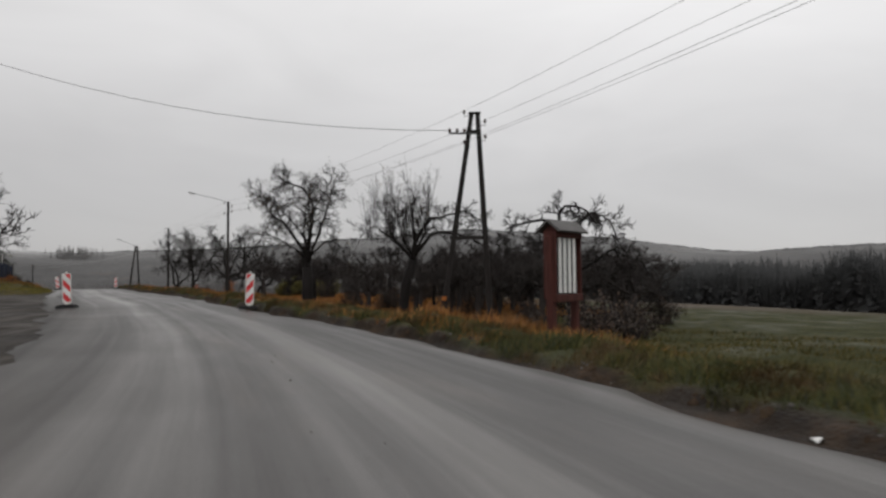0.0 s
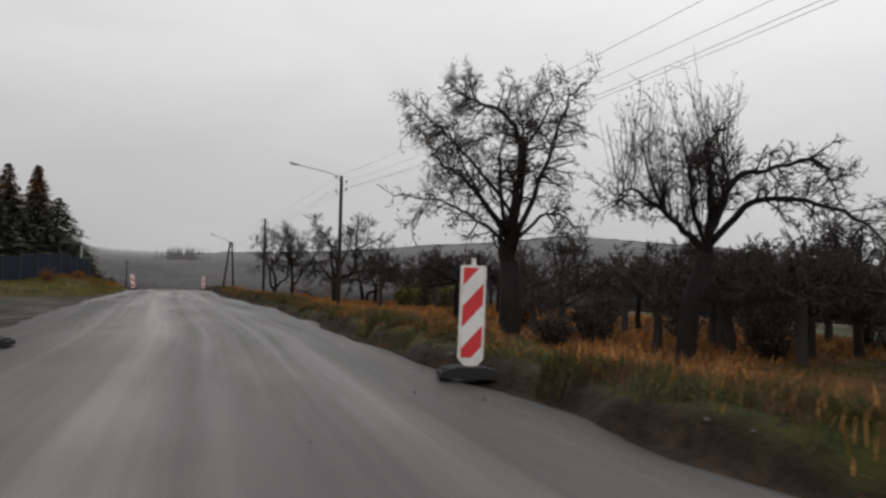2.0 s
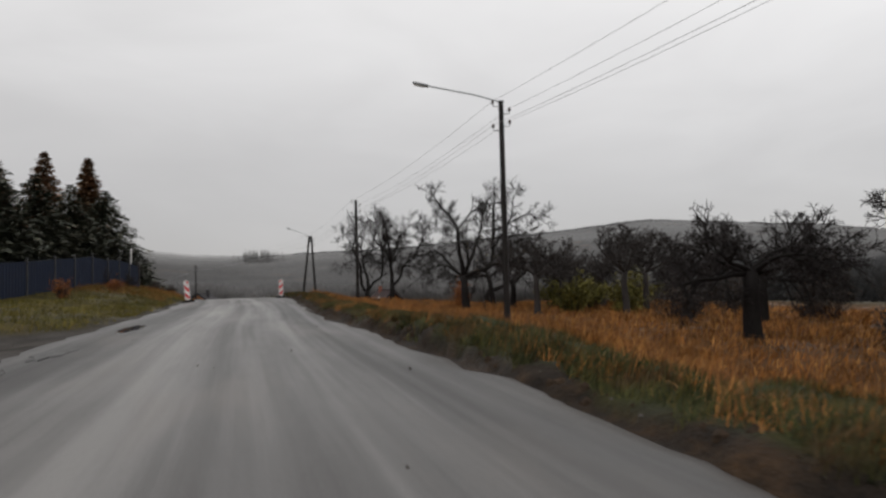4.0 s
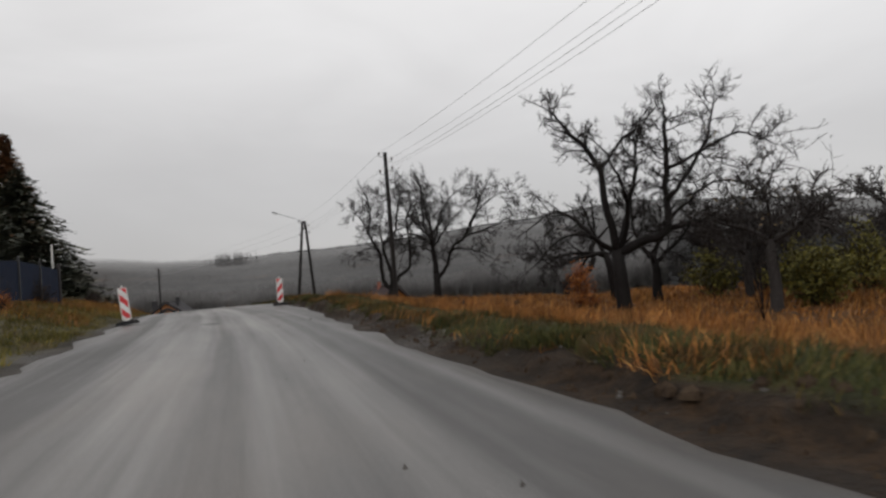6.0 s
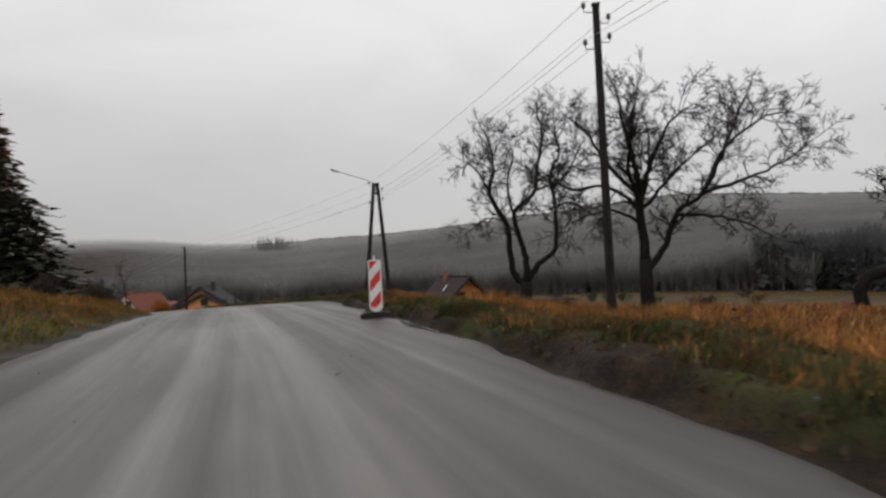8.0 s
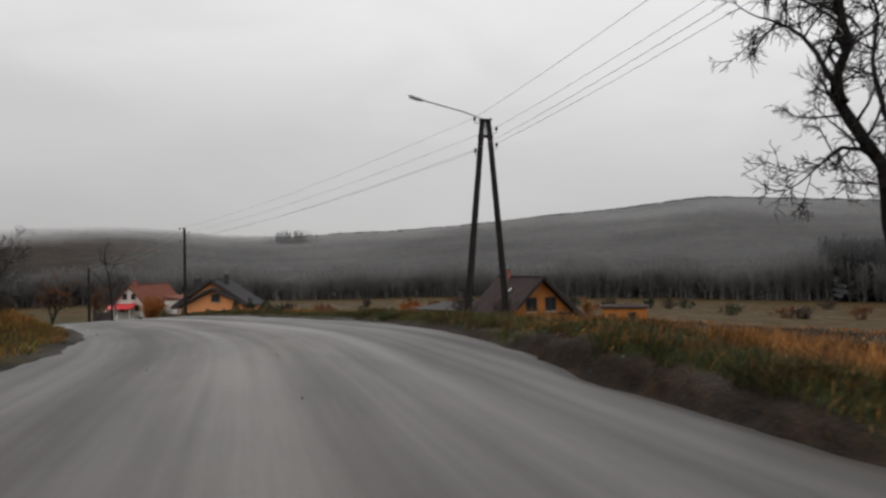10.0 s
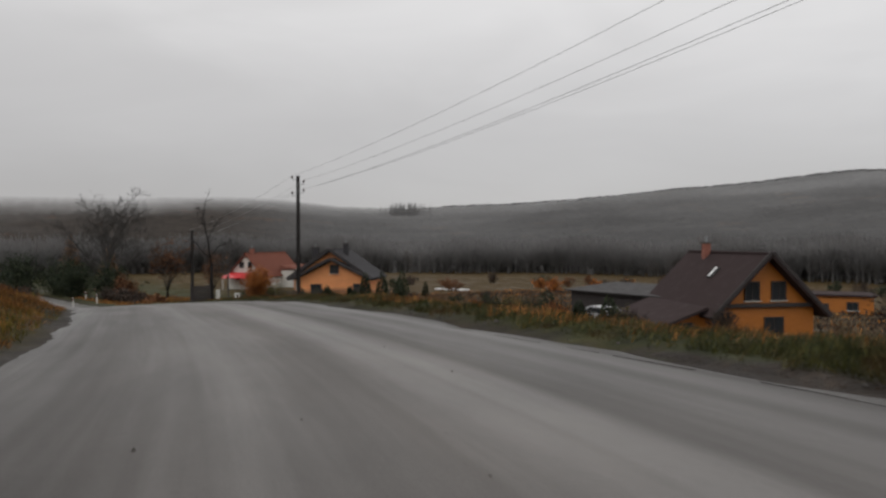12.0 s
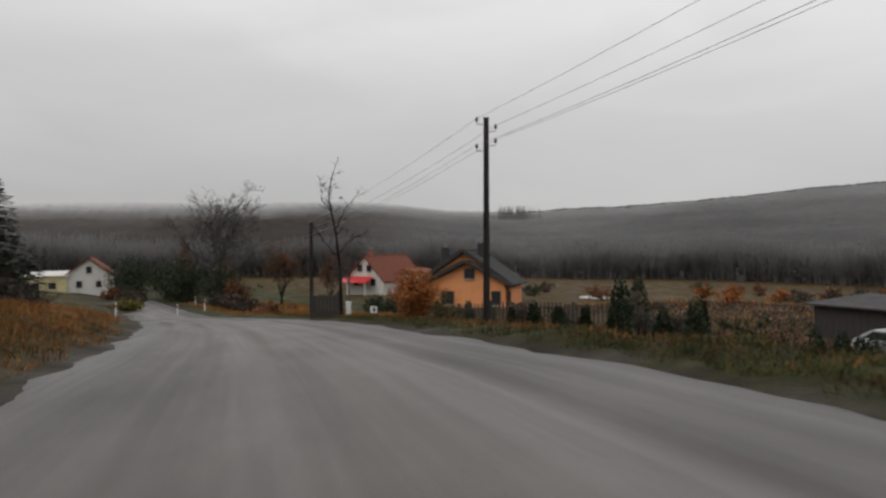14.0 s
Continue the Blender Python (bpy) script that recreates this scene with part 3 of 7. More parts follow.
def thing(name, x, y, z, turn=0.0, label="", category="", group="", tilt=(0, 0)):
    ob = new(name)
    ob.empty_display_size = 0.3
    ob.matrix_basis = pose(x, y, z, tilt[0], tilt[1], turn)
    return tagged(ob, label, category, group)


def array_mesh(name, verts, faces, material):
    """A mesh from number arrays; all faces have the same number of corners."""
    me = bpy.data.meshes.new(name)
    nf, k = faces.shape
    me.vertices.add(len(verts))
    me.vertices.foreach_set("co", verts.astype(np.float32).ravel())
    me.loops.add(nf * k)
    me.loops.foreach_set("vertex_index", faces.astype(np.int32).ravel())
    me.polygons.add(nf)
    me.polygons.foreach_set("loop_start", np.arange(0, nf * k, k, dtype=np.int32))
    me.update(calc_edges=True)
    me.materials.append(material)
    return me


# ---- ground, road, hills ----
def axis(core_a, core_b, step, reach_a, reach_b):
    core = list(np.arange(core_a, core_b + step / 2, step))
    lo, hi, d = [core_a], [core_b], step
    while lo[-1] > reach_a or hi[-1] < reach_b:
        d *= 1.16
        if lo[-1] > reach_a:
            lo.append(lo[-1] - d)
        if hi[-1] < reach_b:
            hi.append(hi[-1] + d)
    return np.array(lo[:0:-1] + core + hi[1:])


gx, gy = axis(-78, 16, 0.45, -2600, 2600), axis(-6, 126, 0.45, -2600, 2600)
XX, YY = np.meshgrid(gx, gy)
xf, yf = XX.ravel(), YY.ravel()
zf = ground_z(xf, yf)
sf, uf = station(xf, yf)
under = (sf > -2.5) & (sf < 99.5) & (uf - edge_r(sf) > -0.5) & (uf - edge_r(sf) - shoulder(sf) < 2.2)
zf = np.where(under, zf - 0.30, zf)
nx, ny = len(gx), len(gy)
ii, jj = np.meshgrid(np.arange(nx - 1), np.arange(ny - 1))
q0 = (jj * nx + ii).ravel()
quads = np.stack([q0, q0 + 1, q0 + nx + 1, q0 + nx], 1)
me = array_mesh("ground", np.stack([xf, yf, zf], 1), quads, M["ground"])
me.polygons.foreach_set("use_smooth", np.ones(len(quads), bool))


def zones(x, y):
    """How much mud, dry grass, ploughed field and gravel a place has."""
    s, u = station(x, y)
    dr, dl = u - edge_r(s), edge_l(s) - u
    wob = 0.35 * wave(x, y, 1.2, 11) + 0.2 * wave(x, y, 3.1, 12)
    lot_ = smooth(s, 4, 10) * (1 - smooth(s, 44, 52))
    sh = shoulder(s)
    mud = np.where(u > 0, 1 - smooth(dr - sh + 0.5 * wob - 0.12 * smooth(sh, 0.05, 0.2), 0.06, 0.32), 1 - smooth(dl - 4.0 * lot_ + 0.5 * wob, 0.15, 0.5))
    reach = np.interp(s, (8, 22, 36, 50), (4, 7, 18, 30))
    dry = smooth(dr - sh + wob, 1.2, 2.2) * (1 - smooth(s, 88, 96)) * smooth(s, 10, 18) * (1 - smooth(dr, reach, reach * 1.4))
    dry = np.where(u > 0, dry + 0.5 * smooth(s, 92, 104) * smooth(dr + 3 * wob, 18, 26), 0.25)
    field = np.where(u > 0, smooth(dr, 34, 46) * (1 - 0.92 * smooth(s, 88, 100)) * (0.25 + 0.75 * smooth(s, 20, 45)), smooth(dl, 60, 90) * 0.4)
    loose = np.where(u < 0, 1.0, np.maximum(0.35 * smooth(s, 86, 96), smooth(sh, 0.1, 0.6) * (1 - smooth(dr - sh, -0.25, 0.0))))
    return np.stack([mud, dry, field, loose], 1).astype(np.float32)


col = me.color_attributes.new("zone", "FLOAT_COLOR", "POINT")
col.data.foreach_set("color", zones(xf, yf).ravel())
tagged(new("ground", me), "rolling verge and valley ground with dry autumn grass and mud", "ground", kind="structure")


def build_road():
    s = np.arange(-55, 330, 0.5)
    lanes = np.linspace(0, 1, 17)
    ss, ll = np.meshgrid(s, lanes, indexing="ij")
    jag_r = 0.16 * wave(ss, ss * 0, 1.3, 21) + 0.10 * wave(ss, ss * 0, 4.0, 22)
    jag_l = 0.18 * wave(ss, ss * 0, 1.1, 23) + 0.10 * wave(ss, ss * 0, 3.7, 24)
    a, b = edge_l(ss) - 0.05 + jag_l, edge_r(ss) + 0.05 + jag_r
    u = a + (b - a) * ll
    x, y = at_road(ss, u)
    rut = sum(0.022 * np.exp(-((u - c) / 0.32) ** 2) for c in (-1.9, -0.5, 0.75, 2.0))
    z = road_z(ss) + 0.02 - 0.012 * (2 * ll - 1) ** 2 * 3 - rut + 0.004 * wave(x, y, 0.7, 25)
    rim = (ll == 0) | (ll == 1)
    z = np.where(rim, road_z(ss) - 0.09, z)
    v = np.stack([x.ravel(), y.ravel(), z.ravel()], 1)
    n, m = ss.shape
    i, j = np.meshgrid(np.arange(n - 1), np.arange(m - 1), indexing="ij")
    k = (i * m + j).ravel()
    f = np.stack([k, k + 1, k + m + 1, k + m], 1)[:, ::1]
    me = array_mesh("road", v, f, M["road"])
    uvl = me.uv_layers.new(name="road")
    idx = f.ravel()
    uvl.data.foreach_set("uv", np.stack([u.ravel()[idx], ss.ravel()[idx]], 1).astype(np.float32).ravel())
    rml = me.uv_layers.new(name="rim")
    rml.data.foreach_set("uv", np.stack([(b - u).ravel()[idx], (u - a).ravel()[idx]], 1).astype(np.float32).ravel())
    me.polygons.foreach_set("use_smooth", np.ones(len(f), bool))
    return tagged(new("road", me), "worn wet asphalt road with ragged muddy edges", "road", kind="structure")


build_road()


def build_bank():
    """The cut edge of the verge: churned strip, soil face and turf."""
    s = np.arange(-3.2, 100.3, 0.11)
    d = np.r_[np.linspace(-0.35, 0.9, 22), np.linspace(1.0, 3.0, 14)]
    ss, dd = np.meshgrid(s, d, indexing="ij")
    stretch = np.where(dd > 0, dd + shoulder(ss) * np.clip(dd / 0.25, 0, 1), dd)
    x, y = at_road(ss, edge_r(ss) + stretch)
    z = ground_z(x.ravel(), y.ravel())
    rim = ((dd == d[-1]) | (ss == s[0]) | (ss == s[-1])).ravel()
    z = z - np.where(rim, 0.12, 0.0)
    v = np.stack([x.ravel(), y.ravel(), z], 1)
    n, m = ss.shape
    i, j = np.meshgrid(np.arange(n - 1), np.arange(m - 1), indexing="ij")
    k = (i * m + j).ravel()
    f = np.stack([k, k + 1, k + m + 1, k + m], 1)
    me = array_mesh("verge", v, f, M["ground"])
    me.polygons.foreach_set("use_smooth", np.ones(len(f), bool))
    c = me.color_attributes.new("zone", "FLOAT_COLOR", "POINT")
    c.data.foreach_set("color", zones(x.ravel(), y.ravel()).ravel())
    tagged(new("verge", me), "dark cut soil bank with turf along the road", "verge", kind="structure")


build_bank()

SKY_AZ = (-100, -75, -60, -36, -31, -28, -22, -20, -16.3, -11.5, -6.9, -4.4, -0.8, 2, 6, 10, 14, 18, 21, 23.5, 26.5, 29.3, 32.5, 35.4, 38.5, 42.4, 46, 52, 57, 60, 66, 80, 110, 150)
SKY_EL = (2.2, 2.6, 2.8, 2.45, 2.2, 2.4, 3.3, 3.65, 3.95, 4.4, 4.75, 4.6, 4.25, 4.05, 3.85, 3.47, 3.2, 2.95, 2.85, 2.8, 2.58, 2.6, 2.75, 3.1, 3.5, 3.85, 4.05, 4.2, 4.1, 4.0, 3.6, 3.2, 3.0, 2.5)
EDGE_AZ = (-120, -90, -57, -43, -30, -15.7, -8, 16.5, 25, 45, 70, 110, 150)
EDGE_R = (170, 150, 134, 126, 140, 166, 170, 211, 214, 205, 190, 180, 180)
HC = (-25.0, 60.0)


def build_woods():
    """The wooded hills round the valley, rising from the wood's edge to the ridge."""
    az = np.arange(-100, 150, 0.10)
    rows = np.r_[0.0, np.linspace(0.012, 1, 70) ** 1.25]
    A, T = np.meshgrid(az, rows, indexing="ij")
    er = np.interp(A, EDGE_AZ, EDGE_R) + 14
    el = np.interp(A, SKY_AZ, SKY_EL)
    rr = er + (820 - er) * T
    top = 1.5 + 820 * np.tan(np.radians(el))
    base = VALLEY + 7.5
    z = base + (top - base) * (0.35 * T + 0.65 * smooth(T, 0.0, 1.0))
    crowns = np.random.RandomState(6).uniform(-1.0, 1.0, A.shape)
    for k in (1, 0, 1, 0):
        crowns = 0.27 * np.roll(crowns, 1, k) + 0.46 * crowns + 0.27 * np.roll(crowns, -1, k)
    z = z + crowns * (1.4 + 1.2 * T) * (1 - 0.6 * smooth(A, 22, 34) * smooth(T, 0.3, 0.5))
    z = np.where(T == 0, VALLEY - 1.5, z)
    x = HC[0] - rr * np.sin(np.radians(A))
    y = HC[1] + rr * np.cos(np.radians(A))
    v = np.stack([x.ravel(), y.ravel(), z.ravel()], 1)
    n, m = A.shape
    i, j = np.meshgrid(np.arange(n - 1), np.arange(m - 1), indexing="ij")
    k = (i * m + j).ravel()
    f = np.stack([k, k + m, k + m + 1, k + 1], 1)
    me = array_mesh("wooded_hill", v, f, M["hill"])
    me.polygons.foreach_set("use_smooth", np.ones(len(f), bool))
    # Imitated mist for the alpha, growing up the slope and to the left.
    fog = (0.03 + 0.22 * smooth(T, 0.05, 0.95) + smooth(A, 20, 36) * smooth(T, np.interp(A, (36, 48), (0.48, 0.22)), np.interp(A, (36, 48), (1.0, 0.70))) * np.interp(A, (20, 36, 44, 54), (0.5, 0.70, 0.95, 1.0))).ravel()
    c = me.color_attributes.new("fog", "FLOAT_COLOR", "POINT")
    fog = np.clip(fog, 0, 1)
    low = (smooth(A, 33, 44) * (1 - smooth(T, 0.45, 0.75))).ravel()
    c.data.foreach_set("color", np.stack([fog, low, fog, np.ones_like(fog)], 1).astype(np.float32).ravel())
    tagged(new("wooded_hill", me), "misty grey wooded hills under low cloud", "woods", kind="stuff")


def build_wood_edge(name, label, seed, count, az_range, spruces, deep, material, tall=1.0):
    """Far trees as fans of thin boughs, bare or drooping like spruces."""
    r = np.random.RandomState(seed)
    az = r.uniform(*az_range, count)
    rad = np.interp(az, EDGE_AZ, EDGE_R) + r.uniform(0, 1, count) ** 1.5 * deep + 4 * wave(az, az * 0, 0.35, seed)
    x, y = HC[0] - rad * np.sin(np.radians(az)), HC[1] + rad * np.cos(np.radians(az))
    z = ground_z(x, y) - 0.5 + (rad - np.interp(az, EDGE_AZ, EDGE_R)) * 0.05
    h = tall * r.uniform(8.6, 11.2, count) * (0.9 + 0.15 * wave(az, az * 0, 0.5, seed + 1))
    con = r.uniform(0, 1, count) < spruces
    V = []
    nb = 26
    for b in range(nb):
        f = (b + r.uniform(0, 1, count)) / nb
        ang = r.uniform(0, 6.283, count)
        bare_reach = h * 0.30 * np.sqrt(np.clip(np.sin(np.pi * np.clip(f * 0.85 + 0.12, 0, 1)), 0.02, 1)) * r.uniform(0.5, 1.1, count)
        con_reach = h * 0.22 * (1 - f) * r.uniform(0.7, 1.1, count) + 0.15
        reach = np.where(con, con_reach, bare_reach)
        z0 = np.where(con, 0.06 + 0.92 * f, 0.15 + 0.5 * f) * h
        z1 = np.where(con, z0 - 0.25 * reach, np.minimum(z0 + h * r.uniform(0.10, 0.42, count), h))
        wd = np.where(con, h * 0.085 * (1.1 - f), r.uniform(0.10, 0.26, count))
        if b == 0:
            reach, z0, z1, wd = reach * 0.02, z0 * 0, h * 0.9, np.where(con, 0.3, 0.34)
        tx, ty = np.cos(ang), np.sin(ang)
        q = np.empty((count, 4, 3))
        bx, by = x + tx * reach, y + ty * reach
        sx, sy = -ty * wd / 2, tx * wd / 2
        sz = np.where(con, wd * 0.3, 0)
        q[:, 0] = np.stack([x - sx, y - sy, z + z0 - sz], 1)
        q[:, 1] = np.stack([x + sx, y + sy, z + z0 + sz], 1)
        q[:, 2] = np.stack([bx + sx * 0.5, by + sy * 0.5, z + z1 + sz], 1)
        q[:, 3] = np.stack([bx - sx * 0.5, by - sy * 0.5, z + z1 - sz], 1)
        V.append(q)
    V = np.concatenate(V).reshape(-1, 3)
    F = np.arange(len(V)).reshape(-1, 4)
    tagged(new(name, array_mesh(name, V, F, material)), label, "woods", kind="stuff")


def ridge_clump():
    """A knot of spruces standing up from the ridge."""
    r = random.Random(66)
    sh = Shape()
    for i in range(80):
        az = radians(min(max(r.gauss(27.3, 0.85), 25.2), 29.4))
        rad = r.uniform(785, 812)
        foot = Vector((HC[0] - rad * math.sin(az), HC[1] + rad * math.cos(az), 0))
        foot.z = 1.5 + 820 * math.tan(radians(float(np.interp(math.degrees(az), SKY_AZ, SKY_EL)))) - 8
        h = r.uniform(9.5, 15.5)
        for k in range(14):
            f = (k + r.random()) / 14
            a = r.uniform(0, 6.283)
            d = Vector((math.cos(a), math.sin(a), -0.3)) * h * 0.24 * (1.05 - f)
            w = Vector((-math.sin(a), math.cos(a), 0)) * h * 0.10 * (1.1 - f)
            p = foot + Vector((0, 0, h * f))
            sh.add([p + Vector((0, 0, h * 0.09)), p + d + w, p + d * 1.25, p + d - w], [(0, 1, 2, 3)])
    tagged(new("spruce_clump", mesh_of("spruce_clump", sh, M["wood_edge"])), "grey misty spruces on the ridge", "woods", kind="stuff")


build_woods()
ridge_clump()
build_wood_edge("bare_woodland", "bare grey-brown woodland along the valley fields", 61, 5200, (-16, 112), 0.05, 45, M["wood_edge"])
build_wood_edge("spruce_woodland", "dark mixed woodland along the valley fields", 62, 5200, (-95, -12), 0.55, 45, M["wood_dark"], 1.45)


# ---- poles, lamps and wires ----
def pole_shape(foot, head, w0, w1, groove=True):
    """A tapered post with a grooved face."""
    sh = Shape()
    foot, head = Vector(foot), Vector(head)
    ax = (head - foot).normalized()
    sx = Vector((1, 0, 0))
    sx = (sx - ax * sx.dot(ax)).normalized()
    sy = ax.cross(sx)
    ring = []
    for w in (w0, w1):
        a, b, g, d = w / 2, w * 0.40, w * 0.20, w * 0.14
        ring.append([(-a, -b), (-g, -b), (-g * 0.8, -b + d), (g * 0.8, -b + d), (g, -b), (a, -b), (a, b), (g, b), (g * 0.8, b - d), (-g * 0.8, b - d), (-g, b), (-a, b)])
    vs = [p + sx * x + sy * y for p, r in ((foot, ring[0]), (head, ring[1])) for x, y in r]
    n = 12
    fs = [(i, (i + 1) % n, n + (i + 1) % n, n + i) for i in range(n)] + [tuple(range(n - 1, -1, -1)), tuple(range(n, 2 * n))]
    return sh.add(vs, fs)


def insulator(parent, p, out):
    """A bent iron pin with a ceramic bell at the end."""
    p, out = Vector(p), Vector(out)
    tip = p + out
    pin = part("pin", Shape().tube([p, tip, tip + Vector((0, 0, 0.10))], 0.012, 5), M["iron"], parent)
    t = tip + Vector((0, 0, 0.08))
    part("insulator", Shape().tube([t, t + Vector((0, 0, 0.03)), t + Vector((0, 0, 0.06)), t + Vector((0, 0, 0.10)), t + Vector((0, 0, 0.14))], [0.03, 0.05, 0.042, 0.045, 0.02], 8), M["ceramic"], parent, smooth_faces=True)
    return t + Vector((0, 0, 0.10))


def lamp_arm(parent, root, tip):
    """A thin tube arm with a flat street-lamp head at its tip."""
    root, tip = Vector(root), Vector(tip)
    d = (tip - root)
    part("arm", Shape().tube([root - Vector((0, 0, 0.5)), root, root + d * 0.35 + Vector((0, 0, 0.05)), tip], 0.024, 7), M["steel"], parent, smooth_faces=True)
    h = d.normalized()
    sd = h.cross(Vector((0, 0, 1))).normalized()
    up = sd.cross(h)
    m = Matrix((h, sd, up)).transposed().to_4x4()
    m.translation = tip + h * 0.24
    head = part("lamp_head", Shape().box((0, 0, 0), (0.56, 0.17, 0.085), bevel=0.035), M["steel"], parent, "grey flat lamp head")
    head.matrix_local = m
    glass = part("lens", Shape().box((0.05, 0, -0.05), (0.36, 0.13, 0.05), bevel=0.02), M["plastic"], head, "milky lamp lens")


def a_frame_pole(x, y, z, top, spread, along, label, lamp=None):
    """A pole of two leaning legs joined at the head."""
    ob = thing("utility_pole", x, y, z, 0, label, "utility pole", "poles along the road")
    hx, hy, hz = top
    ax, ay = along
    for k in (-1, 1):
        part("leg", pole_shape((ax * spread * k, ay * spread * k, -0.5), (hx + ax * 0.10 * k, hy + ay * 0.10 * k, hz), 0.215, 0.15), M["post"], ob)
    m1 = 0.45
    if not lamp:
        part("crossbar", Shape().box((hx * m1, hy * m1, hz * m1), (2 * spread * (1 - m1) + 0.3, 0.07, 0.12), Euler((0, 0, math.atan2(ay, ax)))), M["post"], ob)
    part("crossbar", Shape().box((hx * 0.92, hy * 0.92, hz * 0.92), (0.5, 0.07, 0.1), Euler((0, 0, math.atan2(ay, ax)))), M["post"], ob)
    part("cap", Shape().box((hx, hy, hz + 0.01), (0.42, 0.2, 0.05), Euler((0, 0, math.atan2(ay, ax))), 0.01), M["post"], ob)
    ends = []
    for k, dz in ((-1, -0.10), (1, -0.42), (-1, -1.15), (1, -0.95)):
        t = insulator(ob, (hx + ax * 0.16 * k, hy + ay * 0.16 * k, hz + dz), (ax * 0.2 * k, ay * 0.2 * k, 0))
        ends.append(Vector((x, y, z)) + t)
    if lamp:
        lamp_arm(ob, (hx, hy, hz), lamp)
    return ob, ends


def single_pole(x, y, z, h, lean, label, lamp=None, w=0.205):
    ob = thing("utility_pole", x, y, z, 0, label, "utility pole", "poles along the road")
    lx, ly = lean
    part("post", pole_shape((0, 0, -0.6), (lx, ly, h), w, w * 0.72), M["post"], ob)
    part("cap", Shape().box((lx, ly, h + 0.02), (w * 0.9, w * 0.8, 0.05), None, 0.012), M["iron"], ob)
    ends = []
    for k, dz in ((-1, -0.15), (1, -0.38), (-1, -0.95), (1, -0.80)):
        f = (h + dz) / h
        t = insulator(ob, (lx * f + 0.08 * k, ly * f + 0.03 * k, h + dz), (0.18 * k, 0.08 * k, 0))
        ends.append(Vector((x, y, z)) + t)
    if lamp:
        lamp_arm(ob, (lx, ly, h), lamp)
    return ob, ends


def hang(a, b, sag, r=0.0055, name="overhead_wire", label="thin sagging overhead power wire"):
    a, b = Vector(a), Vector(b)
    path = [a + (b - a) * t - Vector((0, 0, sag * 4 * t * (1 - t))) for t in (i / 16 for i in range(17))]
    ob = new(name, mesh_of(name, Shape().tube([p - a for p in path], r, 4), M["wire"], True))
    ob.location = a
    return tagged(ob, label, "wire", "overhead wires")


z0 = gz(2.25, 21.85)
poles = []
poles.append(single_pole(16, -15, gz(16, -15), 7.4, (0, 0), "plain dark utility pole beside the road")[1])
A1, e1 = a_frame_pole(2.25, 21.85, z0, (0.41, 0.0, 6.94 - z0), 0.94, (1, 0.0), "dark A-shaped utility pole standing in dry grass")
part("tag", Shape().box((-0.70, -0.125, 1.45), (0.16, 0.012, 0.14)), M["rust"], A1, "small orange warning plate")
part("bracket", Shape().box((0.0, -0.1, 6.22 - z0), (0.95, 0.05, 0.06), None, 0.008), M["iron"], A1)
for k in (-0.45, -0.2, 0.05):
    part("insulator", Shape().tube([(k, -0.1, 6.25 - z0), (k, -0.1, 6.30 - z0), (k, -0.1, 6.36 - z0), (k, -0.1, 6.40 - z0)], [0.03, 0.055, 0.045, 0.02], 8), M["ceramic"], A1)
poles.append(e1)
zl = gz(-13.9, 50.8)
poles.append(single_pole(-13.9, 50.8, zl, 7.42 - zl, (0.0, 0.0), "grooved dark street lamp pole in dry grass", (-2.35, -0.5, 8.02 - zl))[1])
zp = gz(-26.4, 72.45)
poles.append(single_pole(-26.4, 72.45, zp, 7.2 - zp, (0.03, -0.2), "plain dark utility pole in dry orange grass")[1])
za = gz(-38.31, 92.14)
poles.append(a_frame_pole(-38.31, 92.14, za, (0.04, 0.42, 6.45 - za), 0.73, (0.92, 0.385), "A-shaped utility pole with a street lamp", (-2.1, 0.45, 7.30 - za))[1])
zq = gz(-62.21, 110.2)
poles.append(single_pole(-62.21, 110.2, zq, 4.57 - zq, (0.02, 0.0), "plain dark utility pole behind the garden hedge", None, 0.17)[1])
z5 = gz(-80.8, 122.2)
poles.append(single_pole(-80.8, 122.2, z5, 2.2 - z5, (0, 0), "distant dark utility pole near the bend")[1])
for a, b in zip(poles, poles[1:]):
    for i, (p, q) in enumerate(zip(a, b)):
        hang(p, q, (q - p).length * 0.011)
zw = gz(-24, 24.2)
single_pole(-24, 24.2, zw, 13.4 - zw, (0, 0), "tall plain utility pole across the road")
hang((1.78, 21.75, 6.32), (-24, 24.2, 13.2), 1.6, 0.014, label="thick sagging service cable across the road")


